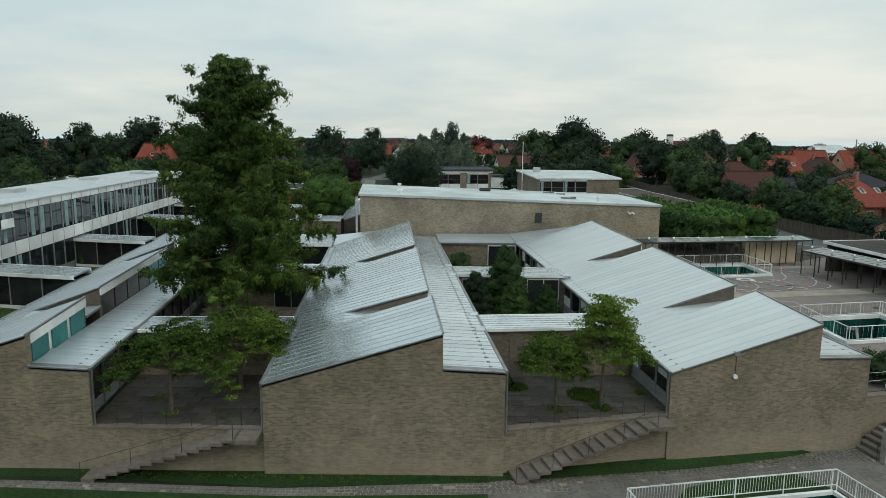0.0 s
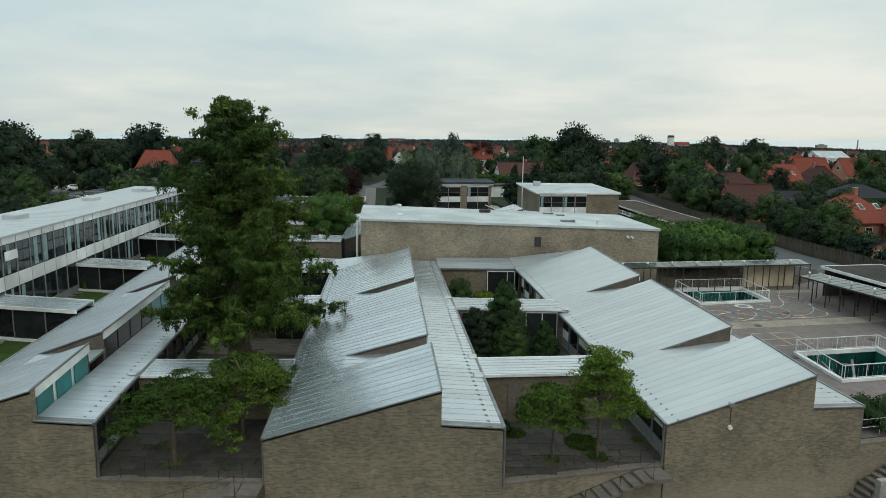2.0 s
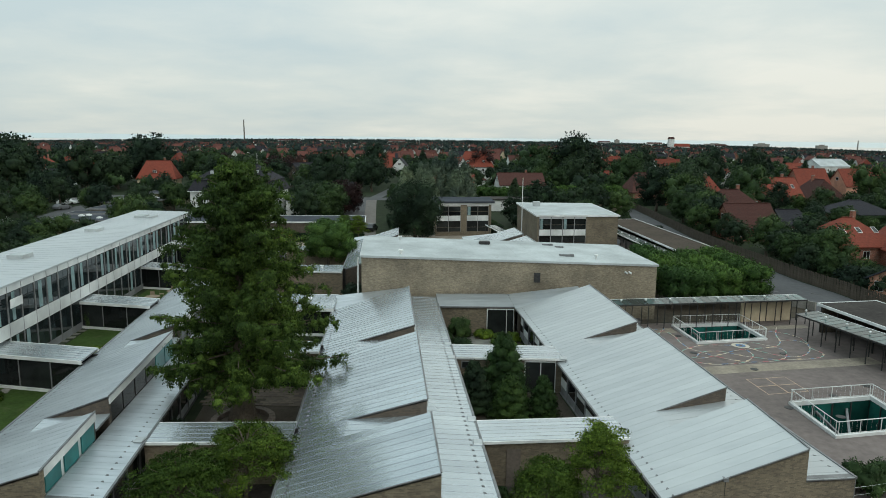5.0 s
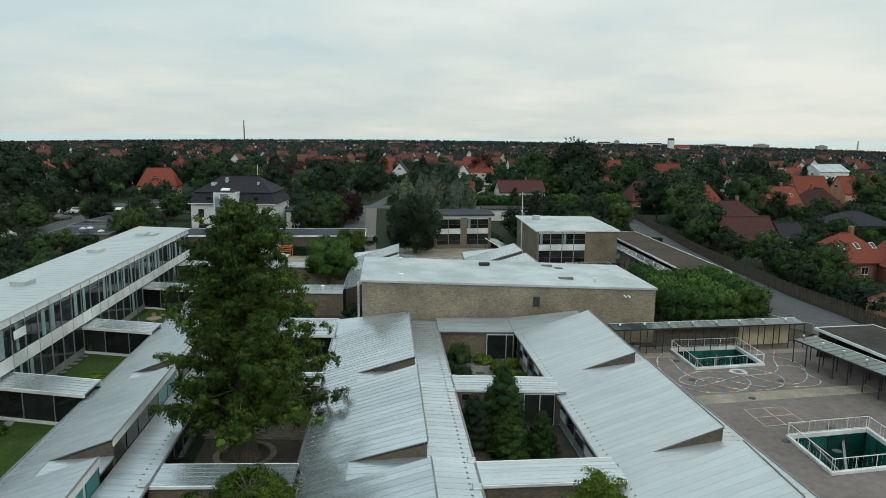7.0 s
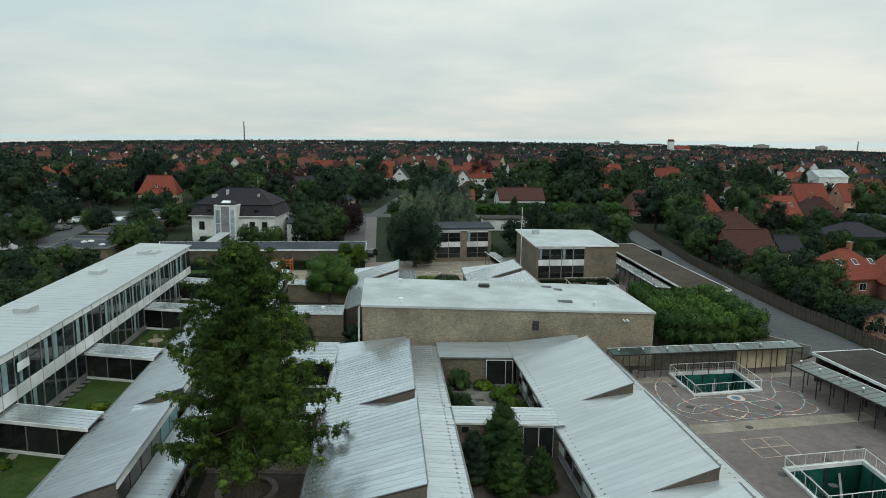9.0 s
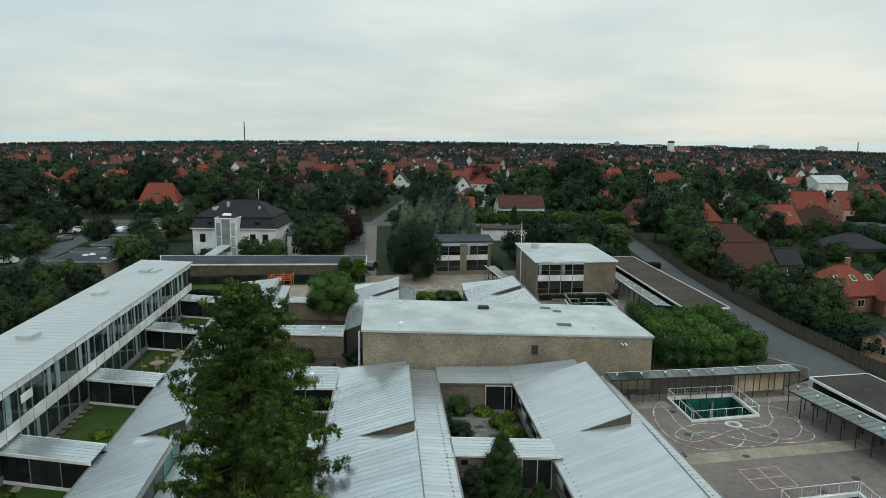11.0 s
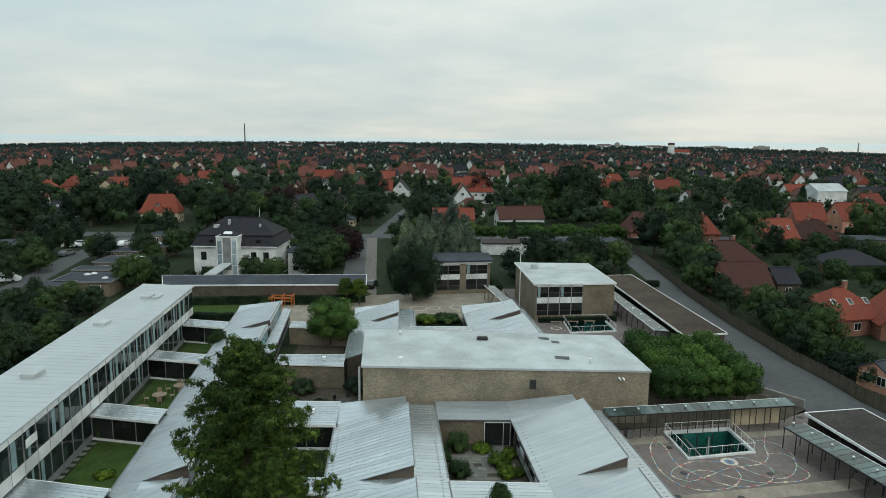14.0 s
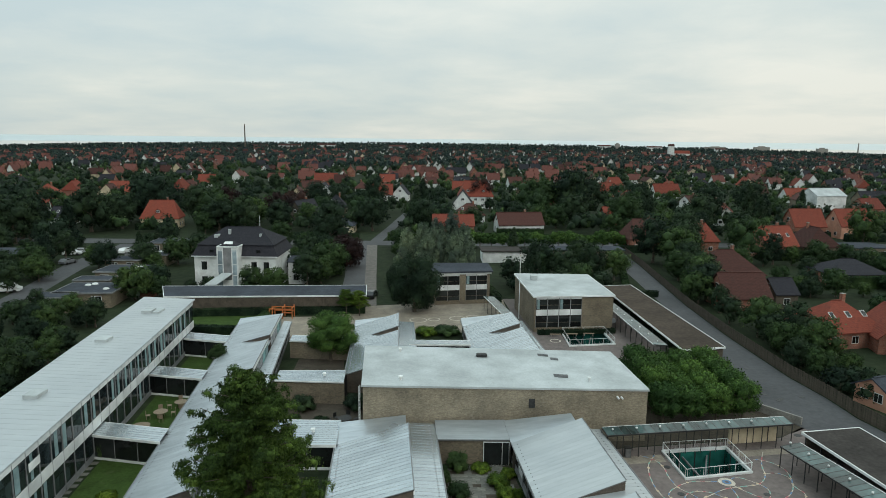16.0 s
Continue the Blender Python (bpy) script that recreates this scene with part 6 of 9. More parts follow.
for i in range(10):
    a = i * math.tau / 10
    rod(wood, (0.95 * math.cos(a), 0.95 * math.sin(a), -0.05), (0.45 * math.cos(a), 0.45 * math.sin(a), 1.5), 0.16, 0.06, 5, False)


def spread_at(h):
    """Crown radius of the redwood against height."""
    keys = ((3.0, 2.6), (3.8, 4.6), (5.2, 5.75), (6.4, 5.0), (7.7, 4.3), (10.0, 3.8), (12.0, 3.45), (13.6, 2.85), (15.0, 2.05), (16.0, 1.15), (17.4, 0.2))
    for (h0, r0), (h1, r1) in zip(keys, keys[1:]):
        if h <= h1:
            return r0 + (r1 - r0) * (h - h0) / (h1 - h0)
    return 0.3


# boughs of uneven length, each hung with drooping tufts; the gaps between them stay open
tuft_c, tuft_r = [], []
for k in range(154):
    h = 3.6 + 13.2 * (k / 154) ** 0.97
    a = k * 2.39996 + rng.normal() * 0.3
    R = spread_at(h) * rng.uniform(0.68, 1.1) * (1.0 + 0.09 * math.cos(a))
    if k % 8 == 0:
        R *= 1.12
    rise = 0.42 if h > 13 else 0.22 if h > 8 else 0.06 if h > 6 else -0.1
    base = Vector((0, 0, h - R * 0.1))
    tip = Vector((math.cos(a) * R, math.sin(a) * R, h + R * rise))
    rod(wood, base, tip, 0.09 * (1.1 - h / 18), 0.02, 5, False)
    m = max(int(R * 2.6), 3)
    for j in range(m):
        t = 0.26 + 0.78 * (j + 0.5 + rng.uniform(-0.3, 0.3)) / m
        q = base.lerp(tip, t)
        f = rng.uniform(0.26, 0.54) * (1.2 - 0.35 * t) * (0.85 if h > 14 else 1.0)
        q += Vector((rng.normal() * 0.3, rng.normal() * 0.3, rng.normal() * 0.16 - 0.1))
        if q.z < 2.9:
            continue
        tuft_c.append((q.x, q.y, q.z))
        tuft_r.append((f * 1.15, f * 1.15, f * rng.uniform(0.5, 0.75)))
        # hanging tails of needles below the tuft
        for _ in range(2):
            g = rng.uniform(0.28, 0.5) * f
            tuft_c.append((q.x + rng.normal() * 0.55 * f, q.y + rng.normal() * 0.55 * f, q.z - rng.uniform(0.5, 0.95) * f))
            tuft_r.append((g, g, g * 1.9))
tuft_c, tuft_r = np.array(tuft_c), np.array(tuft_r)
big = tuft_r[:, 0] > 0.24
TV, TN, TC = lobed(rng, tuft_c[big], tuft_r[big], 115, 0.076, (0.2, 0, 8.0), BALL1, 0.58, 1.0, 0.25, 0.8)
SV, SN, _ = lobed(rng, tuft_c[~big], tuft_r[~big], 50, 0.07, (0.2, 0, 8.0), None, 0.5, 1.8, 0.3, 0.5)
TV, TN = np.concatenate([TV, SV]), np.concatenate([TN, SN])
redwood = plant("redwood_tree", "tall dark green redwood tree in a paved courtyard", "tree", "", (-13.0, 42.0, GZ), wood, (TV, TN, TC), LEAF_CONIFER)
ring = new_bm()
for i in range(28):
    a, b = i * math.tau / 28, (i + 1) * math.tau / 28 - 0.02
    hexa(ring, [(-13.0 + r * math.cos(t), 42.0 + r * math.sin(t), z) for z in (GZ, GZ + 0.3) for r, t in ((1.65, a), (2.05, a), (2.05, b), (1.65, b))])
tagged(finish("tree_ring", ring, STEPSTONE), "low round stone ring about a tree trunk", "tree ring")


def court_tree(at, height, reach, seed, label, lean=0.0, mat=LEAF_BRIGHT, upright=None, thin=0.11):
    """A small spreading courtyard tree: layered, wide crown with drooping outer leaves.
    upright: (foot of the crown, taper) gives it a leader and tiers of boughs instead of one wide umbrella."""
    r = np.random.default_rng(seed)
    w = new_bm()
    fork = height * 0.5
    rod(w, (0, 0, -0.05), (lean * 0.3, 0, fork), thin, thin * 0.75, 8, False)
    if upright:
        rod(w, (lean * 0.3, 0, fork), (lean * 0.8, 0, height * 0.92), thin * 0.75, thin * 0.2, 8, False)
    spray_c, spray_r = [], []
    n = 26 if upright and reach < 2.5 else 46 if upright else 36
    for k in range(n):
        a = k * 2.39996 + r.normal() * 0.3
        l = reach * (0.3 + 0.7 * ((k * 7) % n) / n) * r.uniform(0.85, 1.15)
        z = height * (0.56 + 0.42 * (1 - (l / reach) ** 1.6) * (0.55 if k % 3 == 0 else 1.0)) + r.normal() * 0.2
        foot = Vector((lean * 0.3, 0, fork - 0.1))
        if upright:
            u = (k + 0.5) / n
            l = reach * (1.0 - upright[1] * u ** 1.15) * r.uniform(0.62, 1.12)
            z = height * (upright[0] + (0.98 - upright[0]) * u) + r.normal() * 0.1 - 0.1 * l
            foot.z = max(fork - 0.1, z - 0.55 - 0.15 * l)
        tip = Vector((lean + math.cos(a) * l, math.sin(a) * l, z))
        mid = (foot if upright else Vector((lean * 0.6, 0, fork))).lerp(tip, 0.5) + Vector((0, 0, 0.32))
        rod(w, foot, mid, thin * 0.5, thin * 0.28, 5, False)
        rod(w, mid, tip, thin * 0.28, thin * 0.08, 5, False)
        for j in range(9):
            t = 0.1 + 1.0 * j / 8
            side = Vector((-math.sin(a), math.cos(a), 0)) * r.normal() * 0.36
            q = mid.lerp(tip, t) + side + Vector((0, 0, r.normal() * 0.1 - 0.16 * t * t))
            size = r.uniform(0.2, 0.42) * (1.15 - 0.3 * t) * (1.12 if upright else 1.0)
            spray_c.append(tuple(q))
            spray_r.append((size, size, size * r.uniform(0.14, 0.26)))
    heart = (lean * 0.7, 0, height * 0.55)
    cr = lobed(r, spray_c, spray_r, 95, 0.058, heart, None, 0.62, 0.5, 0.4, 0.9)
    return plant("courtyard_tree", label, "tree", "courtyard trees", at, w, cr, mat)


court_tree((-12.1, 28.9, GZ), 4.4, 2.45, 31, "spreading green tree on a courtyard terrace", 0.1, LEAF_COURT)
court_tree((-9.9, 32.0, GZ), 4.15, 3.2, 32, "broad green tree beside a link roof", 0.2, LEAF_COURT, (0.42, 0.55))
court_tree((5.25, 29.8, GZ), 3.6, 1.65, 33, "small thin-stemmed tree on a paved terrace", -0.1, LEAF_BRIGHT, (0.6, 0.62), thin=0.08)
court_tree((7.4, 30.1, GZ), 5.3, 1.95, 34, "light green tree on a paved terrace", 0.15, LEAF_BRIGHT, (0.5, 0.86), thin=0.09)
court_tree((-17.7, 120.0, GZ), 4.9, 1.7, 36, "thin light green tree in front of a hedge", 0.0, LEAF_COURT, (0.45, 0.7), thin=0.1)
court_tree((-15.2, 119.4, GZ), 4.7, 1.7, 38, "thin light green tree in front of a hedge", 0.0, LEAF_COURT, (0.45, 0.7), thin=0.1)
court_tree((-30.6, 88.6, GZ), 4.2, 1.3, 37, "slim young tree on a lawn", 0.0, LEAF_MID, thin=0.06)


def cone_tree(at, height, reach, seed, label, mat=LEAF_CONIFER_SHADE):
    r = np.random.default_rng(seed)
    w = new_bm()
    rod(w, (0, 0, -0.05), (0, 0, height * 0.95), reach * 0.08, 0.02, 7, False)
    lobe_c, lobe_r = [], []
    for k in range(26):
        t = 0.06 + 0.9 * k / 26
        rad = reach * (1 - t) ** 0.58
        a = k * 2.39996
        lobe_c.append((rad * 0.5 * math.cos(a), rad * 0.5 * math.sin(a), t * height))
        lobe_r.append((rad * 0.6 + 0.06, rad * 0.6 + 0.06, 0.1 * height))
    v, nr, core = lobed(r, lobe_c, lobe_r, 260, 0.075, (0, 0, height * 0.3), BALL2, 0.78, -0.2, 0.16, 0.7)
    v[:, 2] = np.maximum(v[:, 2], 0.0)
    core[0][:, 2] = np.maximum(core[0][:, 2], 0.0)
    cr = (v, nr, core)
    return plant("conifer", label, "tree", "courtyard conifers", at, w, cr, mat)


cone_tree((4.5, 42.4, GZ), 3.3, 1.5, 41, "bushy green conifer in a gravel court")
cone_tree((6.75, 43.0, GZ), 3.0, 1.15, 42, "small narrow conifer in a gravel court")
cone_tree((4.4, 46.2, GZ), 5.0, 2.05, 44, "tall dark conifer in a shaded court")
cone_tree((2.2, 44.4, GZ), 3.5, 1.5, 43, "dark conifer in a shaded court", LEAF_DARK)


def bush(at, rx, rz, seed, label, mat=LEAF_MID, name="bush", group="bushes", size=0.1, dense=1.0, ry=None):
    r = np.random.default_rng(seed)
    ry = ry or rx
    lobe_c, lobe_r = [(0, 0, rz * 0.5)], [(rx * 0.72, ry * 0.72, rz * 0.48)]
    for k in range(11):
        a, t = k * 2.39996, (k + 0.5) / 11
        q = math.sqrt(1 - (t * 0.92) ** 2) * 0.6
        lobe_c.append((rx * q * math.cos(a), ry * q * math.sin(a), rz * (0.2 + 0.55 * t)))
        lobe_r.append((rx * r.uniform(0.34, 0.46), ry * r.uniform(0.34, 0.46), rz * r.uniform(0.26, 0.36)))
    v, nr, core = lobed(r, lobe_c, lobe_r, int(110 * dense * (0.7 + 0.3 * rx)), size * 0.8, (0, 0, rz * 0.2), BALL2, 0.7, 0.1, 0.12, 0.9)
    v[:, 2] = np.maximum(v[:, 2], 0.0)
    core[0][:, 2] = np.maximum(core[0][:, 2], 0.0)
    cr = (v, nr, core)
    w = new_bm()
    for k in range(5):
        a = k * 1.26
        rod(w, (0, 0, -0.03), (rx * 0.6 * math.cos(a), rx * 0.6 * math.sin(a), rz * 0.7), 0.035, 0.012, 5, False)
    return plant(name, label, "bush", group, at, w, cr, mat)


for i, (x, y, rx, rz, m) in enumerate(((1.6, 61.8, 1.2, 2.0, LEAF_MID), (3.9, 61.9, 1.1, 0.75, LEAF_COURT), (5.35, 58.9, 1.2, 1.25, LEAF_COURT), (6.5, 60.7, 0.8, 0.85, LEAF_COURT), (5.85, 56.6, 0.85, 1.25, LEAF_BRIGHT), (7.0, 56.9, 0.55, 0.85, LEAF_COURT),
                                       (1.6, 56.8, 1.2, 1.5, LEAF_MID), (0.55, 59.4, 0.45, 1.1, LEAF_MID), (0.3, 61.2, 0.45, 0.9, LEAF_MID), (3.4, 53.2, 1.0, 0.9, LEAF_MID), (6.2, 53.4, 0.9, 1.2, LEAF_DARK))):
    bush((x, y, GZ), rx, rz, 60 + i, "rounded green bush in a courtyard bed", m)
for i, (x, y, rx, rz, m) in enumerate(((-15.6, 68.4, 1.6, 1.3, LEAF_DARK), (-13.6, 71.6, 1.2, 1.2, LEAF_MID), (-10.3, 76.6, 1.6, 1.9, LEAF_DARK), (-16.6, 76.4, 1.7, 1.8, LEAF_DARK), (-17.0, 72.8, 1.0, 0.9, LEAF_MID),
                                       (-16.1, 39.0, 0.6, 1.5, LEAF_DARK), (-31.6, 45.0, 0.9, 0.7, LEAF_BRIGHT), (-30.0, 56.0, 1.0, 0.5, LEAF_BRIGHT), (-34.2, 63.6, 0.6, 1.7, LEAF_MID), (-35.8, 82.0, 0.7, 2.0, LEAF_MID),
                                       (-2.8, 108.0, 2.2, 1.5, LEAF_COURT), (0.6, 108.4, 2.6, 1.6, LEAF_MID), (3.0, 32.7, 0.6, 0.7, LEAF_MID))):
    bush((x, y, GZ), rx, rz, 80 + i, "dense green shrub beside a school wall", m)
for i, (x, y, rx, rz) in enumerate(((22.7, 34.0, 1.4, 1.7), (24.6, 34.5, 1.5, 1.5), (26.8, 35.1, 1.6, 1.6), (29.2, 35.7, 1.6, 1.5))):
    bush((x, y, GZ), rx, rz, 110 + i, "dense evergreen shrub behind the retaining wall", LEAF_MID)
thin_rail((21.3, 32.7), (30.0, 34.8), -0.07, 7, "pale railing in front of evergreen shrubs", WHITE)


def hedge(x0, y0, x1, y1, wide, high, seed, label, mat=LEAF_DARK):
    r = np.random.default_rng(seed)
    L = math.hypot(x1 - x0, y1 - y0)
    n = int(L * (wide + 2 * high) * 26)
    u = r.random(n)
    face = r.integers(0, 4, n)
    off = np.where(face == 0, -wide / 2, np.where(face == 1, wide / 2, r.uniform(-wide / 2, wide / 2, n)))
    z = np.where(face >= 2, high, r.uniform(0, high, n))
    dx, dy = (x1 - x0) / L, (y1 - y0) / L
    c = np.stack([x0 + dx * L * u - dy * off, y0 + dy * L * u + dx * off, z + GZ + 0.05], 1)
    v = leaf_quads(r, c, 2, (0.12, 0.12, 0.1), 0.13)
    h = thing("hedge", label, "hedge", "clipped hedges")
    bm = new_bm()
    wallq(bm, (x0 + dy * wide * 0.4, y0 - dx * wide * 0.4), (x1 + dy * wide * 0.4, y1 - dx * wide * 0.4), GZ, GZ + high * 0.95, wide * 0.8)
    part("core", bm, mat, h)
    mids = v.reshape(-1, 4, 3).mean(axis=1)
    side = np.where(face == 0, -1.0, np.where(face == 1, 1.0, 0.0)).repeat(2)
    nr = np.stack([-dy * side, dx * side, 0.35 + (1 - np.abs(side))], 1) + r.normal(size=mids.shape) * 0.25
    leafy("leaves", v, nr, mat, h)
    return h


hedge(-47.5, 107.6, -32.0, 107.0, 1.2, 1.3, 1, "clipped dark hedge across a lawn end")
hedge(-46.0, 117.8, -14.4, 121.6, 1.0, 1.3, 2, "clipped dark hedge below a long shed")
hedge(-31.2, 107.0, -31.6, 118.0, 1.6, 1.2, 3, "clipped hedge at the side of a lawn", LEAF_MID)
hedge(15.8, 108.9, 29.0, 110.4, 1.0, 0.7, 4, "low clipped hedge in front of a brick building")
hedge(10.6, 128.0, 8.6, 142.0, 1.6, 2.0, 5, "tall clipped hedge beside a path")
hedge(33.6, 136.0, 44.6, 137.8, 1.4, 1.2, 6, "clipped hedge across the yard end")
hedge(39.0, 140.0, 44.8, 168.0, 1.4, 1.0, 7, "clipped hedge beside the road", LEAF_MID)
hedge(-9.4, 131.0, -12.2, 150.0, 1.2, 1.6, 8, "clipped hedge beside the footway")
hedge(-60.0, 214.0, -27.0, 213.2, 1.5, 1.8, 9, "garden hedge along the main road")
hedge(-18.0, 213.5, 60.0, 214.0, 1.5, 2.0, 10, "garden hedge along the main road", LEAF_MID)

# clipped trees in a block beside the hall
block = [(25.4 + 3.15 * i, 73.4 + 0.3 * i + 4.2 * j) for j in range(4) for i in range(4)]
r = np.random.default_rng(50)
w = new_bm()
rod(w, (0, 0, -0.05), (0, 0, 2.1), 0.1, 0.08, 7, False)
for k in range(7):
    a = k * 0.9
    rod(w, (0, 0, 1.9), (1.2 * math.cos(a), 1.2 * math.sin(a), 3.4), 0.05, 0.02, 5, False)
lobe_c, lobe_r = [], []
for k in range(16):
    gx, gy, gz = (k % 2) * 2 - 1, ((k // 2) % 4) / 1.5 - 1, (k // 8) * 2 - 1
    lobe_c.append((gx * 0.58 + r.normal() * 0.12, gy * 0.95 + r.normal() * 0.14, 3.15 + gz * 0.72 + r.normal() * 0.16))
    lobe_r.append((0.86, 0.8, r.uniform(0.75, 1.0)))
proto = plant("clipped_tree", "block-clipped leafy tree with a bare stem", "tree", "clipped trees beside the hall", (*block[0], GZ), w,
              lobed(r, lobe_c, lobe_r, 230, 0.14, (0, 0, 2.7), BALL2, 0.6, 0.4, 0.2, 0.8), LEAF_CLIP)
for i, (x, y) in enumerate(block[1:]):
    ct = copy_thing(proto, pose(x, y, GZ, 0, 0, (i % 4) * 90 + (i * 7) % 12))
    ct.scale = (1.0, 1.0, 0.9 + 0.07 * ((i * 5) % 4))


# ---- broad-leaved trees of the gardens ----
def broad(seed, mat, tall=9.0, reach=3.6, squat=0.62, clumps=110, size=0.36, pointed=0.0, inner=0.62):
    """A garden tree, built once at the origin and copied. Its crown is uneven lobes of leaf clumps round the limbs."""
    r = np.random.default_rng(seed)
    w = new_bm()
    tree_wood(w, tall * 0.8, tall * 0.03, 9, r, 0.22, 0.4, 0.5)
    cz, rz = tall * (0.97 - squat * 0.5), tall * squat * 0.5
    lobe_c, lobe_r = [(0, 0, cz)], [(reach * 0.62, reach * 0.62, rz * 0.7)]
    for k in range(15):
        t = -0.85 + 1.75 * k / 14
        rad = math.sqrt(max(1 - t * t, 0.05)) * (1 - pointed * 0.5 * (t + 0.85))
        a = k * 2.39996 + r.normal() * 0.3
        f = r.uniform(0.5, 0.8)
        s = r.uniform(0.32, 0.5) * (1 - pointed * 0.35 * (t + 0.85))
        lobe_c.append((math.cos(a) * rad * reach * f, math.sin(a) * rad * reach * f, cz + t * rz * 0.76))
        lobe_r.append((reach * s, reach * s, max(rz, reach * 0.7) * s * 0.9))
    v, nr, core = lobed(r, lobe_c, lobe_r, clumps, size, (0, 0, cz - rz * 0.3), BALL1, inner, 0.3, 0.15, 0.9)
    v[:, 2] = np.maximum(v[:, 2], tall * 0.05)
    core[0][:, 2] = np.maximum(core[0][:, 2], tall * 0.07)
    cr = (v, nr, core)
    return w, cr, mat


KINDS = [("broad", 1, LEAF_DARK, 9.0, 4.0, 0.82, 0.0), ("broad", 2, LEAF_MID, 8.0, 3.8, 0.85, 0.0), ("broad", 3, LEAF_DARK, 11.0, 4.0, 0.85, 0.3), ("broad", 4, LEAF_MID, 7.0, 3.6, 0.85, 0.0),
         ("broad", 5, LEAF_RED, 8.5, 4.0, 0.85, 0.0), ("tall", 6, LEAF_DARK, 11.0, 2.6, 0.95, 0.9), ("broad", 7, LEAF_MID, 10.0, 4.6, 0.8, 0.1), ("broad", 8, LEAF_DARK, 6.0, 3.6, 0.95, 0.0), ("broad", 9, LEAF_CLIP, 5.6, 2.5, 0.68, 0.0)]
LABELS = ["dark green broad-leaved garden tree", "mid green round garden tree", "tall dark garden tree", "low leafy garden tree", "copper-leaved tree in a suburban garden", "narrow dark conifer in a garden",
          "wide green garden tree", "dense dark shrub-like tree", "round-clipped green street tree"]
protos = []
for k, (kind, seed, mat, tall, reach, squat, pointed) in enumerate(KINDS):
    w, cr, mat = broad(200 + seed, mat, tall, reach, squat, 125, 0.26, pointed)
    protos.append(plant("garden_tree", LABELS[k], "tree", "garden trees", (-70 - 6 * k, 60 + 3 * (k % 3), GZ), w, cr, mat))


PLOTS = [(58.2, 129.5, 6.5), (63.4, 151.0, 7.8), (66.6, 131.5, 4.0), (92.5, 189.0, 6.5), (106.0, 193.5, 6.5), (93.6, 155.0, 7.5), (122.0, 229.0, 6.5), (74.0, 197.0, 6.5), (-98.5, 235.0, 7.0), (-68.0, 127.0, 6.0),
         (-69.2, 146.4, 6.5), (-73.4, 167.2, 6.0), (-75.4, 187.0, 6.5), (-44.1, 147.0, 9.5), (2.9, 229.0, 7.0), (25.7, 233.5, 8.0)]


def garden_tree(k, x, y, s, turn=None):
    if any(math.hypot(x - px, y - py) < r for px, py, r in PLOTS):
        return None
    m = pose(x, y, GZ, 0, 0, (x * 37 + y * 11) % 360 if turn is None else turn)
    t = copy_thing(protos[k], m)
    t.scale = (s, s, s * (0.92 + ((x * 13 + y * 7) % 10) * 0.018))
    return t


# the large trees that stand out
w, cr, m = broad(300, LEAF_CLIP, 7.3, 3.9, 0.8, 900, 0.12, 0.0, 0.82)
plant("courtyard_tree", "round leafy tree in front of a brick court wall", "tree", "courtyard trees", (-16.3, 94.6, GZ), w, cr, m)
w, cr, m = broad(301, LEAF_DARK, 10.8, 4.6, 0.95, 950, 0.16)
plant("lime_tree", "large dark green tree in front of a brick pavilion", "tree", "", (-5.4, 123.0, GZ), w, cr, m)
for k, (x, y, h, rr) in enumerate(((-8.3, 150.0, 11.6, 3.1), (-5.0, 151.0, 13.0, 3.2), (-1.6, 150.0, 14.0, 3.3), (1.7, 151.0, 15.4, 3.3), (4.6, 149.0, 13.2, 2.9), (-3.6, 146.5, 11.0, 3.2), (2.6, 146.5, 11.5, 3.0))):
    w, cr, m = broad(310 + k, LEAF_GREY, h * 1.1, rr, 0.97, 380, 0.2, 0.55)
    plant("willow_tree", "large grey-green willow with soft foliage", "tree", "willows", (x, y, GZ), w, cr, m)
for k, (x, y, h, rr, mt) in enumerate(((-24.5, 166.0, 8.0, 5.0, LEAF_RED), (-27.0, 157.0, 7.0, 4.6, LEAF_MID), (-30.5, 170.0, 7.5, 4.6, LEAF_DARK))):
    w, cr, m = broad(330 + k, mt, h, rr, 0.95, 400, 0.22)
    plant("garden_tree", "dense rounded tree beside the school road", "tree", "garden trees", (x, y, GZ), w, cr, m)
for k, x, y, s in ((5, 20.0, 148.0, 0.95), (0, 15.0, 146.0, 0.7), (2, 34.0, 152.0, 0.85), (0, 27.5, 152.0, 0.9), (1, 23.0, 155.0, 0.9), (6, 39.5, 154.0, 0.8), (3, 30.0, 144.0, 0.8), (7, 16.5, 139.0, 0.8), (7, 25.0, 139.5, 0.9),
                   (7, 33.0, 140.5, 0.8), (3, -13.5, 196.0, 0.8), (3, -12.0, 181.0, 0.6)):
    garden_tree(k, x, y, s)
for i in range(16):
    garden_tree(8, 4.0 + i * 3.3, 197.5 + 0.05 * i, 0.8 + 0.06 * ((i * 7) % 4))
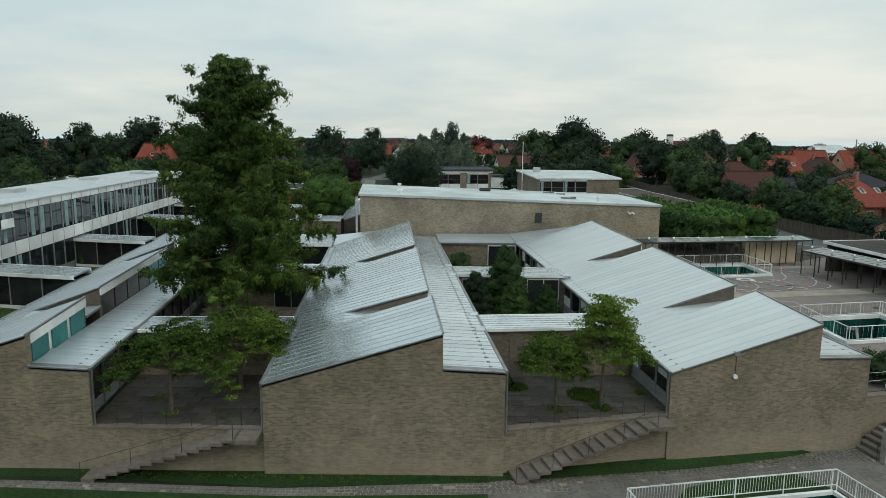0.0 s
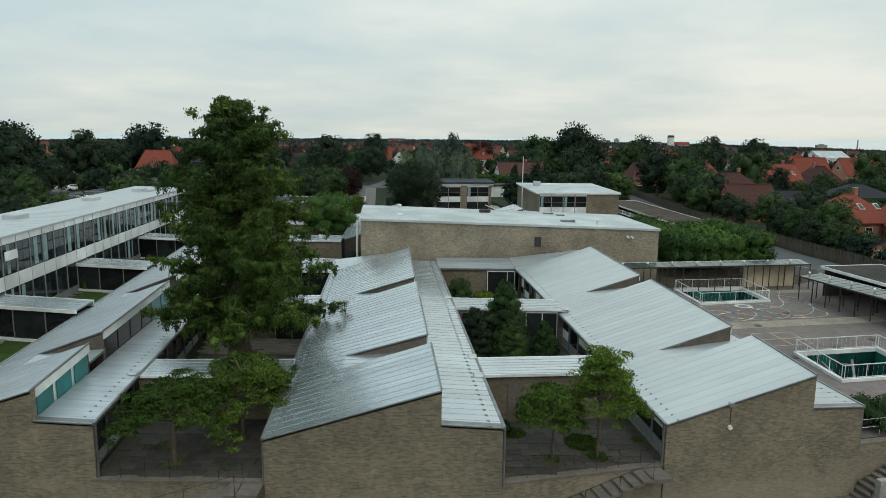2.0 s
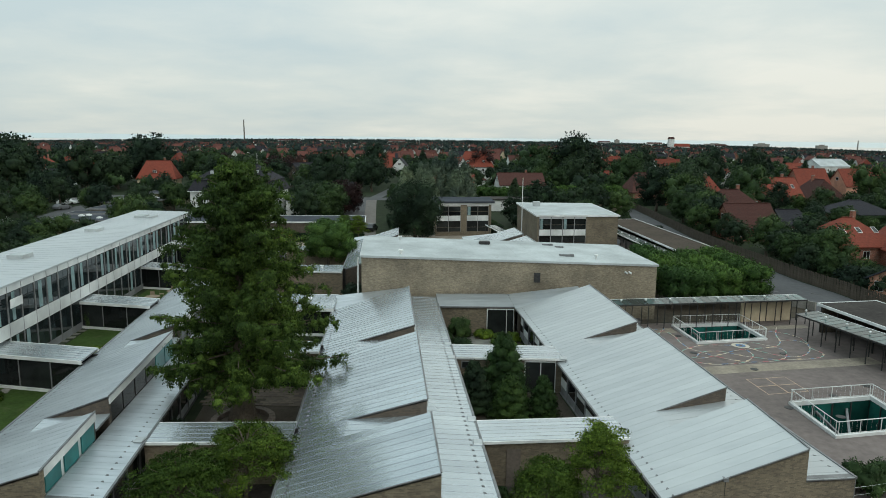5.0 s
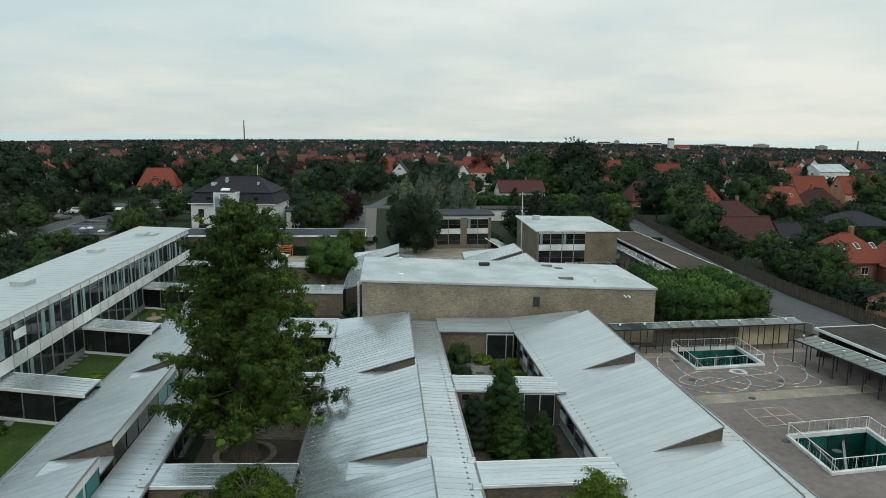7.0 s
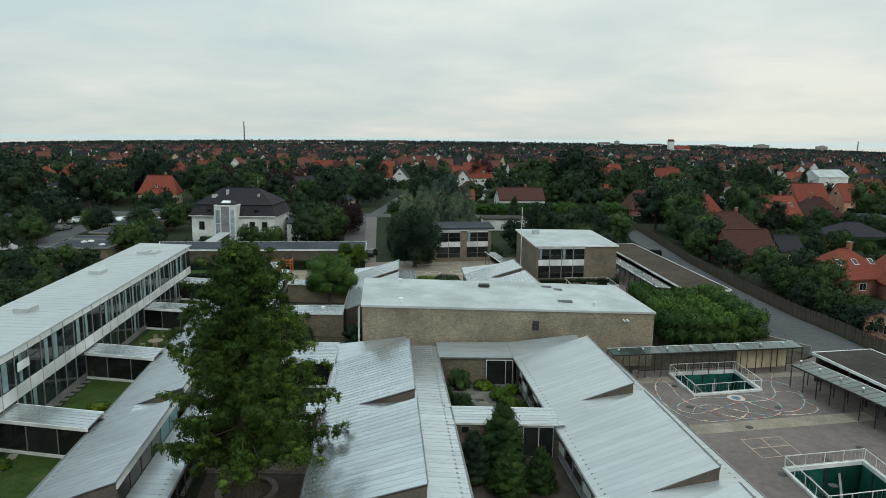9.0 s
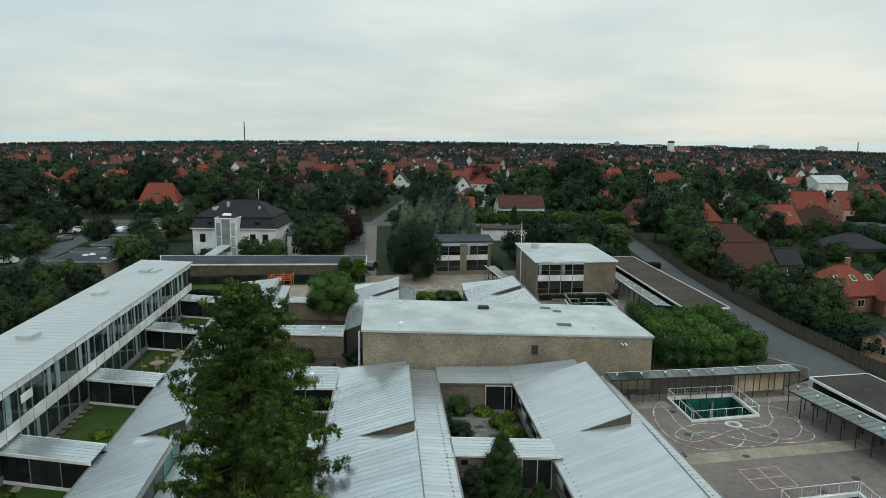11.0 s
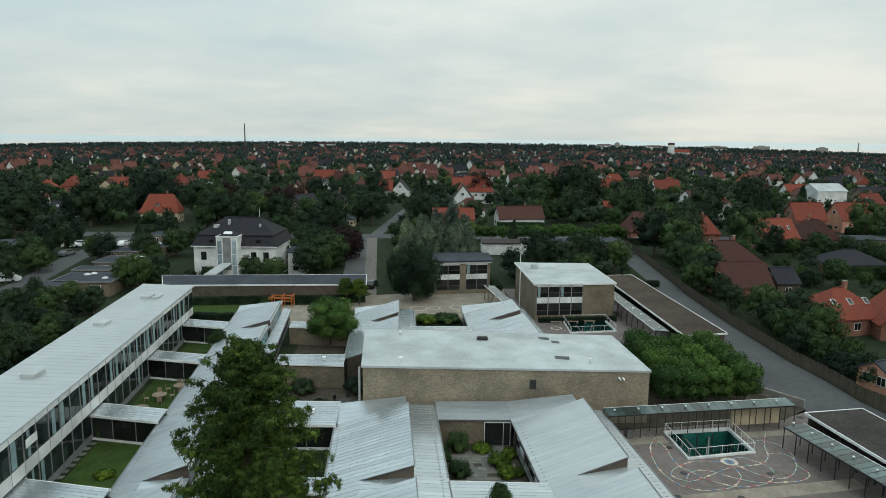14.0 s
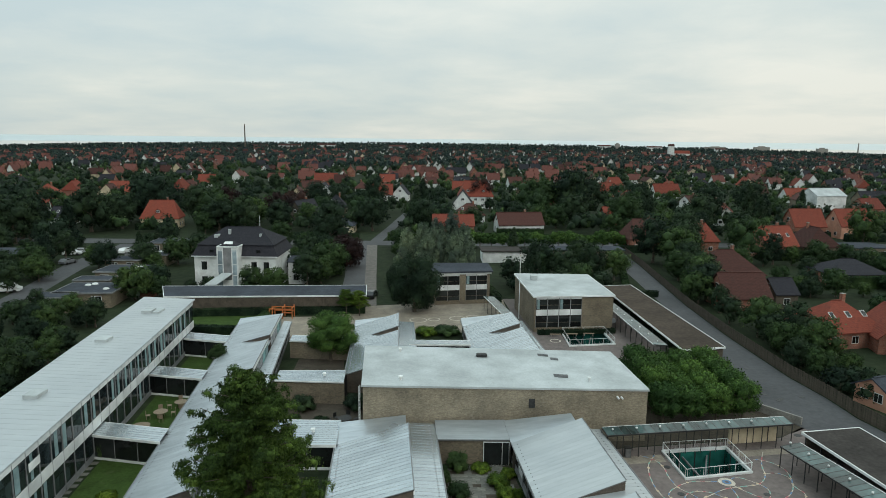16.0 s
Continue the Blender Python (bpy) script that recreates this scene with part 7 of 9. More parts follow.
# trees along the far side of the fence
for k, x, y, s in ((7, 53.6, 80.0, 0.55), (7, 52.2, 84.5, 0.6), (3, 52.0, 89.0, 0.6), (7, 51.6, 93.5, 0.75), (1, 55.5, 96.0, 0.9), (1, 52.0, 99.5, 0.7), (2, 55.5, 103.0, 0.75), (0, 52.6, 104.0, 0.65), (6, 52.5, 109.0, 0.7), (0, 51.0, 117.0, 0.6), (1, 55.5, 113.0, 0.75), (2, 52.5, 125.0, 0.5), (0, 56.0, 129.0, 0.5), (3, 51.0, 132.0, 0.9), (6, 53.5, 139.0, 0.85), (0, 56.5, 146.0, 0.95), (1, 54.5, 154.0, 0.9), (2, 58.5, 158.0, 0.8), (0, 60.0, 166.0, 0.9), (6, 66.5, 155.0, 0.9), (7, 57.5, 78.5, 0.45), (3, 60.5, 84.0, 0.42)):
    garden_tree(k, x, y, s)
for k, x, y, s in ((7, 56.5, 86.5, 0.5), (3, 57.5, 92.0, 0.45)):
    garden_tree(k, x, y, s)
# dense belt left of the long block
rt = random.Random(77)
for i in range(62):
    y = 52 + i * 1.05 + rt.uniform(-2, 2)
    x = -50.5 - 0.1 * (y - 50) - rt.uniform(0, 26) * (0.4 + (i % 3) * 0.3)
    if x - (-88) > 4 and x / y > -0.9:
        garden_tree((0, 7, 1, 0, 6, 2, 7, 3)[i % 8], x, y, rt.uniform(0.45, 0.72) if y < 85 else rt.uniform(0.4, 0.6))
for k, x, y, s in ((5, -96.0, 160.0, 1.0), (2, -104.0, 150.0, 0.9), (5, -85.0, 186.0, 0.55), (0, -72.0, 160.0, 0.8), (0, -66.0, 124.0, 0.7), (1, -69.0, 158.5, 0.6), (2, -86.0, 252.0, 1.3), (0, -74.0, 240.0, 1.0), (6, -66.0, 236.0, 1.15), (4, -62.0, 252.0, 1.3), (1, -76.0, 168.0, 0.65), (0, -57.0, 170.0, 0.7), (3, -57.5, 132.5, 0.7), (5, -40.2, 136.0, 0.5), (1, -36.5, 136.5, 0.5), (2, -128.0, 190.0, 1.1), (0, -118.0, 178.0, 0.9), (0, -112.0, 158.0, 0.9), (2, -101.0, 132.0, 0.75), (6, -108.0, 140.0, 0.8), (2, -140.0, 206.0, 1.1), (5, -120.0, 214.0, 1.1)):
    garden_tree(k, x, y, s)
for k, x, y, s in ((3, -90.0, 148.0, 0.6), (7, -61.0, 140.0, 0.8), (1, -92.6, 148.6, 0.95), (2, -97.5, 171.5, 0.75), (0, -99.5, 166.0, 0.8), (0, -80.2, 157.5, 0.75), (7, -78.0, 164.0, 0.8), (7, -100.5, 152.0, 0.9), (3, -96.0, 140.5, 0.7)):
    garden_tree(k, x, y, s)
# tall trees that stand above the roofs of the suburb
for k, x, y, s in ((0, -130.0, 206.0, 2.1), (2, -137.0, 214.0, 1.7), (0, -124.0, 200.0, 1.5), (2, -117.0, 222.0, 1.6), (0, -111.0, 231.0, 1.4), (0, -106.0, 246.0, 2.1), (1, -112.0, 252.0, 1.5), (2, 52.0, 275.0, 1.95), (0, 60.0, 286.0, 2.0), (1, 43.0, 281.0, 1.9), (6, 36.0, 268.0, 1.2), (2, -29.0, 282.0, 1.5), (0, -36.0, 276.0, 1.2), (6, 60.0, 170.0, 1.2), (0, 75.0, 262.0, 1.7), (2, 98.0, 252.0, 1.5), (5, 118.0, 262.0, 1.5), (5, 122.0, 258.0, 1.3), (0, 131.0, 290.0, 1.8), (1, 70.0, 215.0, 1.3), (0, 88.0, 232.0, 1.5), (6, 79.0, 176.0, 1.2)):
    garden_tree(k, x, y, s)
for k, x, y, s in ((1, 104.0, 140.0, 1.2), (0, 100.0, 152.0, 1.2), (6, 128.0, 205.0, 1.2), (0, 72.0, 97.0, 0.9), (1, 80.0, 114.0, 1.0), (0, -76.0, 226.0, 1.3), (2, -66.0, 222.0, 1.2), (0, -56.0, 229.0, 1.2), (1, -48.0, 238.0, 1.2), (0, -46.0, 172.0, 0.9), (1, -54.0, 164.0, 0.8), (0, -63.0, 171.0, 0.8), (2, 68.0, 190.0, 1.3), (0, 76.0, 196.0, 1.2), (0, 10.0, 236.0, 1.0), (1, 33.0, 240.0, 1.1), (0, -8.0, 240.0, 1.2), (6, -30.0, 246.0, 1.2), (4, -58.0, 262.0, 1.5), (4, 17.0, 318.0, 1.6), (0, 48.0, 250.0, 1.4), (5, -12.0, 290.0, 1.1)):
    garden_tree(k, x, y, s)
# trees of the gardens beyond the school
for k, x, y, s in ((0, -125.8, 195.6, 1.62), (3, -88.9, 145.2, 0.88), (7, -107.0, 183.7, 1.49), (5, -141.9, 266.1, 1.35), (3, -83.5, 160.7, 0.80), (6, -115.9, 239.4, 1.24), (0, -118.4, 268.4, 1.75), (0, -89.7, 247.2, 1.57), (4, -88.5, 275.5, 1.32), (1, -81.1, 237.4, 1.56), (0, -83.8, 285.9, 1.17), (1, -50.1, 205.0, 0.84), (3, -66.7, 166.7, 0.94), (3, -60.6, 129.3, 1.00), (3, -62.7, 144.8, 0.62), (1, -41.8, 142.1, 0.62), (1, -37.5, 147.3, 0.61), (0, -88.9, 134.3, 0.74), (7, -105.3, 190.2, 0.79)):
    garden_tree(k, x, y, s)
for k, x, y, s in ((2, -30.7, 181.7, 1.51), (1, -26.5, 153.7, 1.13), (0, -59.5, 312.4, 1.33), (0, -24.9, 232.5, 1.36), (1, -11.4, 248.9, 1.11), (5, -10.5, 327.0, 1.31), (6, 37.0, 280.1, 1.77), (0, 51.9, 276.3, 2.19), (1, 40.7, 245.1, 1.12), (5, 19.1, 185.0, 0.82), (0, 22.1, 156.6, 1.02), (0, 34.3, 169.5, 0.87), (7, -32.6, 231.8, 1.06)):
    garden_tree(k, x, y, s)
for k, x, y, s in ((1, 63.2, 233.8, 1.70), (5, 96.6, 329.6, 1.19), (1, 145.4, 389.4, 1.16), (3, 117.1, 298.6, 1.02), (0, 55.3, 176.8, 1.38), (2, 62.6, 174.5, 1.14), (0, 58.8, 150.9, 0.88), (0, 92.3, 210.6, 1.24), (5, 117.1, 250.5, 1.17), (5, 164.9, 313.0, 1.05), (0, 53.4, 134.3, 0.92), (1, 66.8, 133.3, 1.14), (1, 96.6, 172.9, 0.89), (3, 87.5, 149.7, 0.62), (1, 135.5, 213.8, 0.86), (1, 131.8, 272.6, 1.41)):
    garden_tree(k, x, y, s)
# dark trees and shrubs along the near side of the main road and round the villa
rt = random.Random(91)
for i in range(15):
    garden_tree((7, 0, 3, 1, 7)[i % 5], -83.0 + i * 3.7 + rt.uniform(-1, 1), 192.5 + rt.uniform(-2.5, 1.5), rt.uniform(0.5, 0.85))
for i in range(7):
    garden_tree((7, 3, 1, 0)[i % 4], -58.0 + i * 3.9 + rt.uniform(-1, 1), 172.0 + rt.uniform(-4, 6), rt.uniform(0.45, 0.8))
for i in range(9):
    garden_tree((0, 7, 2)[i % 3], -34.5 + 0.9 * (i % 3) + rt.uniform(-1, 1), 151.0 + i * 5.2, rt.uniform(0.6, 0.85))
for k, x, y, s in ((1, 91.5, 175.7, 0.60), (0, 87.4, 159.4, 0.60), (3, 100.2, 174.7, 0.60), (7, 90.9, 151.4, 0.60), (1, 76.4, 150.6, 0.55), (3, 76.6, 141.1, 0.60), (0, 83.1, 173.6, 0.55), (7, 108.4, 173.6, 0.60)):
    garden_tree(k, x, y, s)
for k, x, y, s in ((1, -39.9, 136.6, 0.68), (3, -35.0, 137.0, 0.8), (7, -48.6, 137.2, 0.5), (7, -52.5, 137.0, 0.42), (0, -29.6, 143.5, 0.8), (1, -27.2, 146.5, 0.85)):
    garden_tree(k, x, y, s)


# ---- buildings round the school ----
def window(parent, c, right, w, h, out=0.04, bars=1, mat=WHITE):
    """A framed window on a wall: centre c, right and outward directions in plan."""
    r = Vector((*right, 0))
    n = Vector((r.y, -r.x, 0))
    c = Vector(c)
    bm = new_bm()
    hexa(bm, [c + r * sx * w / 2 + n * o + Vector((0, 0, sz * h / 2)) for sz in (-1, 1) for sx, o in ((-1, -0.03), (-1, out), (1, out), (1, -0.03))])
    fr = part("window", bm, mat, parent)
    k = bars + 1
    for i in range(k):
        a, b = -w / 2 + 0.07 + (w - 0.07) * i / k, -w / 2 + (w - 0.07) * (i + 1) / k
        bm = new_bm()
        hexa(bm, [c + r * s + n * o + Vector((0, 0, z)) for z in (-h / 2 + 0.08, h / 2 - 0.08) for s, o in ((a, out - 0.005), (a, out + 0.012), (b, out + 0.012), (b, out - 0.005))])
        part("pane", bm, GLASS, fr)
    return fr


def banded(name, label, quad, z, fronts, wallmat, fall_z=0.0):
    """A flat-roofed two-storey school building with window bands. fronts: (edge, from, to, bays)."""
    b = thing(name, label, "building", "school buildings")
    q = [Vector((*p, 0)) for p in quad]
    zz = [z, z, z + fall_z, z + fall_z]
    bm = new_bm()
    for i in range(4):
        j = (i + 1) % 4
        wallq(bm, q[i][:2], q[j][:2], GZ - 0.6, zz[i] - 0.1, 0.3, zz[j] - 0.1)
    part("wall", bm, wallmat, b, "plain yellow-grey brick wall")
    mid = sum(q, Vector()) / 4
    bm = new_bm()
    slabq(bm, [p + (p - mid).normalized() * 0.3 + Vector((0, 0, h)) for p, h in zip(q, zz)], 0.22)
    part("roof", bm, FELT_PALE, b, "pale flat roof")
    bm = new_bm()
    for i in range(4):
        j = (i + 1) % 4
        a, c = q[i] + (q[i] - mid).normalized() * 0.32, q[j] + (q[j] - mid).normalized() * 0.32
        bar(bm, a + Vector((0, 0, zz[i] - 0.1)), c + Vector((0, 0, zz[j] - 0.1)), 0.1, 0.26)
    part("roof_edge", bm, WHITE, b, "white roof edge")
    for e, t0, t1, bays in fronts:
        a, c = q[e].lerp(q[(e + 1) % 4], t0), q[e].lerp(q[(e + 1) % 4], t1)
        r = (c - a).normalized()
        n = Vector((r.y, -r.x, 0))

        def strip(s0, s1, z0, z1, o, name_, mat, lab=""):
            bm = new_bm()
            u, v_ = a.lerp(c, s0), a.lerp(c, s1)
            hexa(bm, [p + Vector((0, 0, h)) for h in (z0, z1) for p in (u - n * 0.02, u + n * o, v_ + n * o, v_ - n * 0.02)])
            return part(name_, bm, mat, b, lab)

        strip(0, 1, 2.75, 3.75, 0.07, "spandrel_band", ENAMEL, "white panel band")
        strip(0, 1, z - 0.55, z - 0.25, 0.07, "fascia_band", ENAMEL)
        for i in range(bays):
            s0, s1 = (i + 0.03) / bays, (i + 0.97) / bays
            for z0, z1 in ((0.7, 1.5), (1.56, 2.7), (3.8, 4.5), (4.56, z - 0.6)):
                strip(s0, s1, z0, z1, 0.03, "pane", GLASS)
            if i % 2 == 0:
                strip(s0 + 0.02, s0 + 0.3 / bays, 3.85, z - 0.62, 0.04, "curtain", CURTAIN)
        for i in range(bays + 1):
            s = i / bays
            strip(max(s - 0.008, 0), min(s + 0.008, 1), 0.6, z - 0.3, 0.09, "mullion", GREYPANEL)
    return b


lib = banded("library_building", "two-storey brick building with white bands and flat roof", [(15.3, 110.4), (28.9, 112.0), (27.3, 126.5), (13.7, 126.6)], 6.1, [(0, 0.02, 0.6, 4)], BRICK, 0.55)
bm = new_bm()
box(bm, 16.0, 121.5, 6.5, 17.2, 122.6, 7.3)
part("chimney", bm, FELT_PALE, lib, "pale roof vent box")
for x, y in ((18.6, 107.8), (21.4, 108.2), (24.2, 108.5)):
    bm = new_bm()
    box(bm, x - 0.9, y - 0.2, 0.3, x + 0.9, y + 0.2, 0.38)
    bn = finish("bench", bm, TEAK)
    tagged(bn, "plain wooden bench in front of a hedge", "bench", "benches")
    for s in (-0.7, 0.7):
        bm = new_bm()
        box(bm, x + s - 0.06, y - 0.16, GZ + 0.02, x + s + 0.06, y + 0.16, 0.297)
        part("leg", bm, CONCRETE, bn)
bm = new_bm()
rod(bm, (29.2, 112.2, 1.6), (29.0, 112.0, 1.6), 0.45, 0.45, 16)
tagged(finish("satellite_dish", bm, GREYPANEL), "round grey dish on a brick wall", "satellite dish")
pole = thing("flagpole", "tall white flagpole beside a brick building", "flagpole", at=(13.55, 117.6, 0))
bm = new_bm()
rod(bm, (0, 0, GZ), (0, 0, 11.6), 0.09, 0.05, 10)
part("pole", bm, WHITE, pole)
bm = new_bm()
bmesh.ops.create_icosphere(bm, subdivisions=1, radius=0.12, matrix=Matrix.Translation((0, 0, 11.7)))
part("finial", bm, CREAM, pole, "small gilt ball")
pav = banded("pavilion", "two-storey brick pavilion with dark felt roof and window bands", [(-1.7, 128.4), (9.1, 130.4), (8.6, 137.0), (-2.2, 136.0)], 6.1, [(0, 0.02, 0.45, 2), (0, 0.56, 0.95, 2)], BRICK)
bm = new_bm()
slabq(bm, [(-2.2, 127.9, 6.5), (9.7, 130.0, 6.5), (9.1, 137.6, 6.7), (-2.8, 136.6, 6.7)], 0.3)
part("roof_cover", bm, FELT_BLUE, pav, "dark felt roof")
for k, (x, y, rr) in enumerate(((-4.4, 117.0, 1.5), (-1.6, 117.6, 1.0), (2.6, 118.4, 1.4), (5.4, 119.6, 1.1), (18.2, 105.4, 0.8))):
    painted("painted_ring", [(x + rr * math.cos(t), y + rr * math.sin(t)) for t in [i * math.tau / 24 for i in range(24)]], 0.22, GZ + 0.045, PAINTLINE, "pale painted ring on the entrance court", True)
frame_ = thing("climbing_frame", "orange timber play frame beside a lawn", "play frame")
for x in (-30.9, -30.4, -28.6, -26.9):
    for y in (116.8, 118.6):
        bm = new_bm()
        bar(bm, (x, y, GZ), (x, y, 2.15 if x > -29 else 1.75), 0.15)
        part("post", bm, ORANGE, frame_)
for y, x0, z in ((116.8, -30.9, 1.7), (118.6, -30.9, 1.7), (116.8, -28.6, 1.05), (118.6, -30.4, 1.05)):
    bm = new_bm()
    bar(bm, (x0, y, z), (-26.9, y, z), 0.15)
    part("beam", bm, ORANGE, frame_)
for x, z in ((-30.65, 1.55), (-28.6, 1.9), (-26.9, 1.9)):
    bm = new_bm()
    bar(bm, (x, 116.8, z), (x, 118.6, z), 0.13)
    part("crossbar", bm, ORANGE, frame_)


# stepping slabs in the grass along the classroom block
for i in range(7):
    bm = new_bm()
    x, y = -33.75 - 0.1 * (i % 2) - 0.09 * i, 55.6 + 1.12 * i
    slabq(bm, [(x - 0.32, y - 0.3, GZ + 0.05), (x + 0.32, y - 0.26, GZ + 0.05), (x + 0.3, y + 0.3, GZ + 0.05), (x - 0.33, y + 0.27, GZ + 0.05)], 0.06)
    tagged(finish("stepping_slab", bm, GREYSLAB), "square grey concrete slab set in grass", "slab", "stepping slabs")


# garden tables and chairs on the lawn
def round_set(x, y, label, mat, n=4, r=0.75, h=0.72):
    t = thing("garden_table", label, "table", "garden tables", (x, y, GZ + 0.02))
    bm = new_bm()
    rod(bm, (0, 0, h - 0.05), (0, 0, h), r, r, 20)
    part("tabletop", bm, mat, t)
    for k in range(4):
        a = 0.785 + k * 1.571
        bm = new_bm()
        bar(bm, (0.5 * r * math.cos(a), 0.5 * r * math.sin(a), 0), (0.4 * r * math.cos(a), 0.4 * r * math.sin(a), h - 0.05), 0.06)
        part("leg", bm, mat, t)
    for k in range(n):
        a = k * math.tau / n + 0.4
        c = thing("garden_chair", "wooden garden chair beside a round table" if mat is TEAK else "dark garden chair beside a table", "chair", "garden chairs", (x + (r + 0.55) * math.cos(a), y + (r + 0.55) * math.sin(a), GZ + 0.02))
        c.rotation_euler = (0, 0, a + math.pi / 2)
        bm = new_bm()
        box(bm, -0.24, -0.24, 0.42, 0.24, 0.24, 0.46)
        part("seat", bm, mat, c)
        bm = new_bm()
        box(bm, -0.24, -0.28, 0.47, 0.24, -0.24, 0.95)
        part("backrest", bm, mat, c)
        for sx in (-0.2, 0.2):
            for sy in (-0.2, 0.2):
                bm = new_bm()
                bar(bm, (sx, sy, 0), (sx, sy, 0.42), 0.05)
                part("leg", bm, mat, c)


round_set(-31.2, 76.6, "round wooden garden table on a lawn", TEAK)
round_set(-32.4, 73.6, "round wooden garden table on a lawn", TEAK, 4, 0.8)
round_set(-33.4, 70.6, "low round wooden platform on a lawn", TEAK, 0, 1.0, 0.3)
round_set(-11.0, 72.4, "dark table in a gravel court", DARK, 6, 0.8)


# ---- houses ----
FOOT = []


def house(x, y, w, d, eave, ridge, turn, wall, roofmat, label, kind="gable", chim=True, win=True, dormer=0, group="houses", over=0.4, skylights=0, z=GZ):
    """A house with its ridge along its own x: walls, roof, chimney, windows."""
    h = thing("house", label, "house", group, (x, y, z))
    FOOT.append((x, y, 0.6 * max(w, d) + 2.0))
    h.rotation_euler = (0, 0, radians(turn))
    a, b = w / 2, d / 2
    bm = new_bm()
    inset = 0 if kind == "gable" else min(b, a - 0.3)
    if kind == "flat":
        box(bm, -a, -b, -0.2, a, b, eave)
    elif kind == "gable":
        v = [bm.verts.new(p) for p in ((-a, -b, -0.2), (a, -b, -0.2), (a, b, -0.2), (-a, b, -0.2), (-a, -b, eave), (a, -b, eave), (a, b, eave), (-a, b, eave), (-a, 0, ridge - 0.1), (a, 0, ridge - 0.1))]
        for f in ((0, 1, 5, 4), (1, 2, 6, 9, 5), (2, 3, 7, 6), (3, 0, 4, 8, 7), (0, 3, 2, 1), (4, 5, 9, 8), (6, 7, 8, 9)):
            bm.faces.new([v[i] for i in f])
    else:
        box(bm, -a, -b, -0.2, a, b, eave)
    part("wall", bm, wall, h)
    bm = new_bm()
    slope = (ridge - eave) / b if kind != "flat" else 0
    if kind == "flat":
        box(bm, -a - 0.35, -b - 0.35, eave + 0.003, a + 0.35, b + 0.35, eave + 0.28)
    else:
        A, B, e = a + (over if kind != "gable" else over * 0.7), b + over, eave - slope * over
        r = A if kind == "gable" else A - min(B, A - 0.4) * (1.0 if kind == "hip" else 0.55)
        for o in (0.0,):
            lo = [(-A, -B, e), (A, -B, e), (A, B, e), (-A, B, e)]
            up = [(-r, 0, ridge), (r, 0, ridge)]
            v = [bm.verts.new(p) for p in lo + up]
            u = [bm.verts.new((p[0], p[1], p[2] - 0.18)) for p in lo + [(-r, 0, ridge), (r, 0, ridge)]]
            for f in ((0, 1, 5, 4), (2, 3, 4, 5), (1, 2, 5), (3, 0, 4)):
                if kind == "gable" and len(f) == 3:
                    continue
                bm.faces.new([v[i] for i in f])
                bm.faces.new([u[i] for i in f[::-1]])
            edges = [(0, 1), (2, 3)] + ([(1, 2), (3, 0)] if kind != "gable" else [(1, 5), (5, 2), (3, 4), (4, 0)])
            for i, j in edges:
                bm.faces.new((v[j], v[i], u[i], u[j]))
    rf_ = part("roof", bm, roofmat, h)
    if kind != "flat":
        bm = new_bm()
        rr = a if kind == "gable" else max(r, 0.3)
        bar(bm, (-rr, 0, ridge + 0.03), (rr, 0, ridge + 0.03), 0.26, 0.14)
        part("ridge_tiles", bm, roofmat, rf_)
    if chim:
        bm = new_bm()
        box(bm, a * 0.25, 0.2, eave, a * 0.25 + 0.6, 0.8, ridge + 0.9)
        ch = part("chimney", bm, REDBRICK, rf_ if kind == "flat" else h)
        bm = new_bm()
        box(bm, a * 0.25 - 0.05, 0.15, ridge + 0.903, a * 0.25 + 0.65, 0.85, ridge + 1.0)
        part("chimney_cap", bm, CONCRETE, ch)
    if win:
        n = max(int(w / 3.2), 1)
        for i in range(n):
            wx = -a + w * (i + 0.5) / n
            window(h, (wx, -b, 1.5), (1, 0), 1.3, 1.25)
            if eave > 4.6:
                window(h, (wx, -b, 4.2), (1, 0), 1.2, 1.15)
        for s, rgt in ((-1, (0, -1)), (1, (0, 1))):
            window(h, (s * a, -b * 0.4, 1.5), rgt, 1.2, 1.2)
            window(h, (s * a, b * 0.4, 1.5), rgt, 1.2, 1.2)
            if kind == "gable" and ridge > 5.5:
                window(h, (s * a, 0.0, eave + (ridge - eave) * 0.35), rgt, 1.3, 1.1)
    for k in range(dormer):
        dx = -a * 0.45 + k * a * 0.9 if dormer > 1 else -a * 0.1
        zb = eave + (ridge - eave) * 0.22
        yb = -b + (zb - eave) / slope
        bm = new_bm()
        v = [bm.verts.new(p) for p in ((dx - 0.9, yb - 0.1, zb), (dx + 0.9, yb - 0.1, zb), (dx + 0.9, yb - 0.1, zb + 1.1), (dx, yb - 0.1, zb + 1.7), (dx - 0.9, yb - 0.1, zb + 1.1))]
        u = [bm.verts.new((p.co.x, min((p.co.z - eave) / slope - b + 0.2, 0), p.co.z)) for p in v]
        bm.faces.new(v)
        for i in range(5):
            bm.faces.new((v[i], u[i], u[(i + 1) % 5], v[(i + 1) % 5]))
        dm = part("dormer", bm, roofmat, h)
        window(dm, (dx, yb - 0.1, zb + 0.65), (1, 0), 1.2, 0.9, 0.05)
    for k in range(skylights):
        sx = -a * 0.5 + k * a * 0.55
        zs = eave + (ridge - eave) * 0.5
        ys = -b + (zs - eave) / slope
        nrm = Vector((0, -slope, 1)).normalized()
        t = Vector((0, 1, slope)).normalized()
        c = Vector((sx, ys, zs)) + nrm * 0.03
        bm = new_bm()
        hexa(bm, [c + Vector((i * 0.42, 0, 0)) + t * j * 0.62 + nrm * o for o in (-0.02, 0.07) for i, j in ((-1, -1), (1, -1), (1, 1), (-1, 1))])
        sk_ = part("skylight", bm, WHITE, h)
        bm = new_bm()
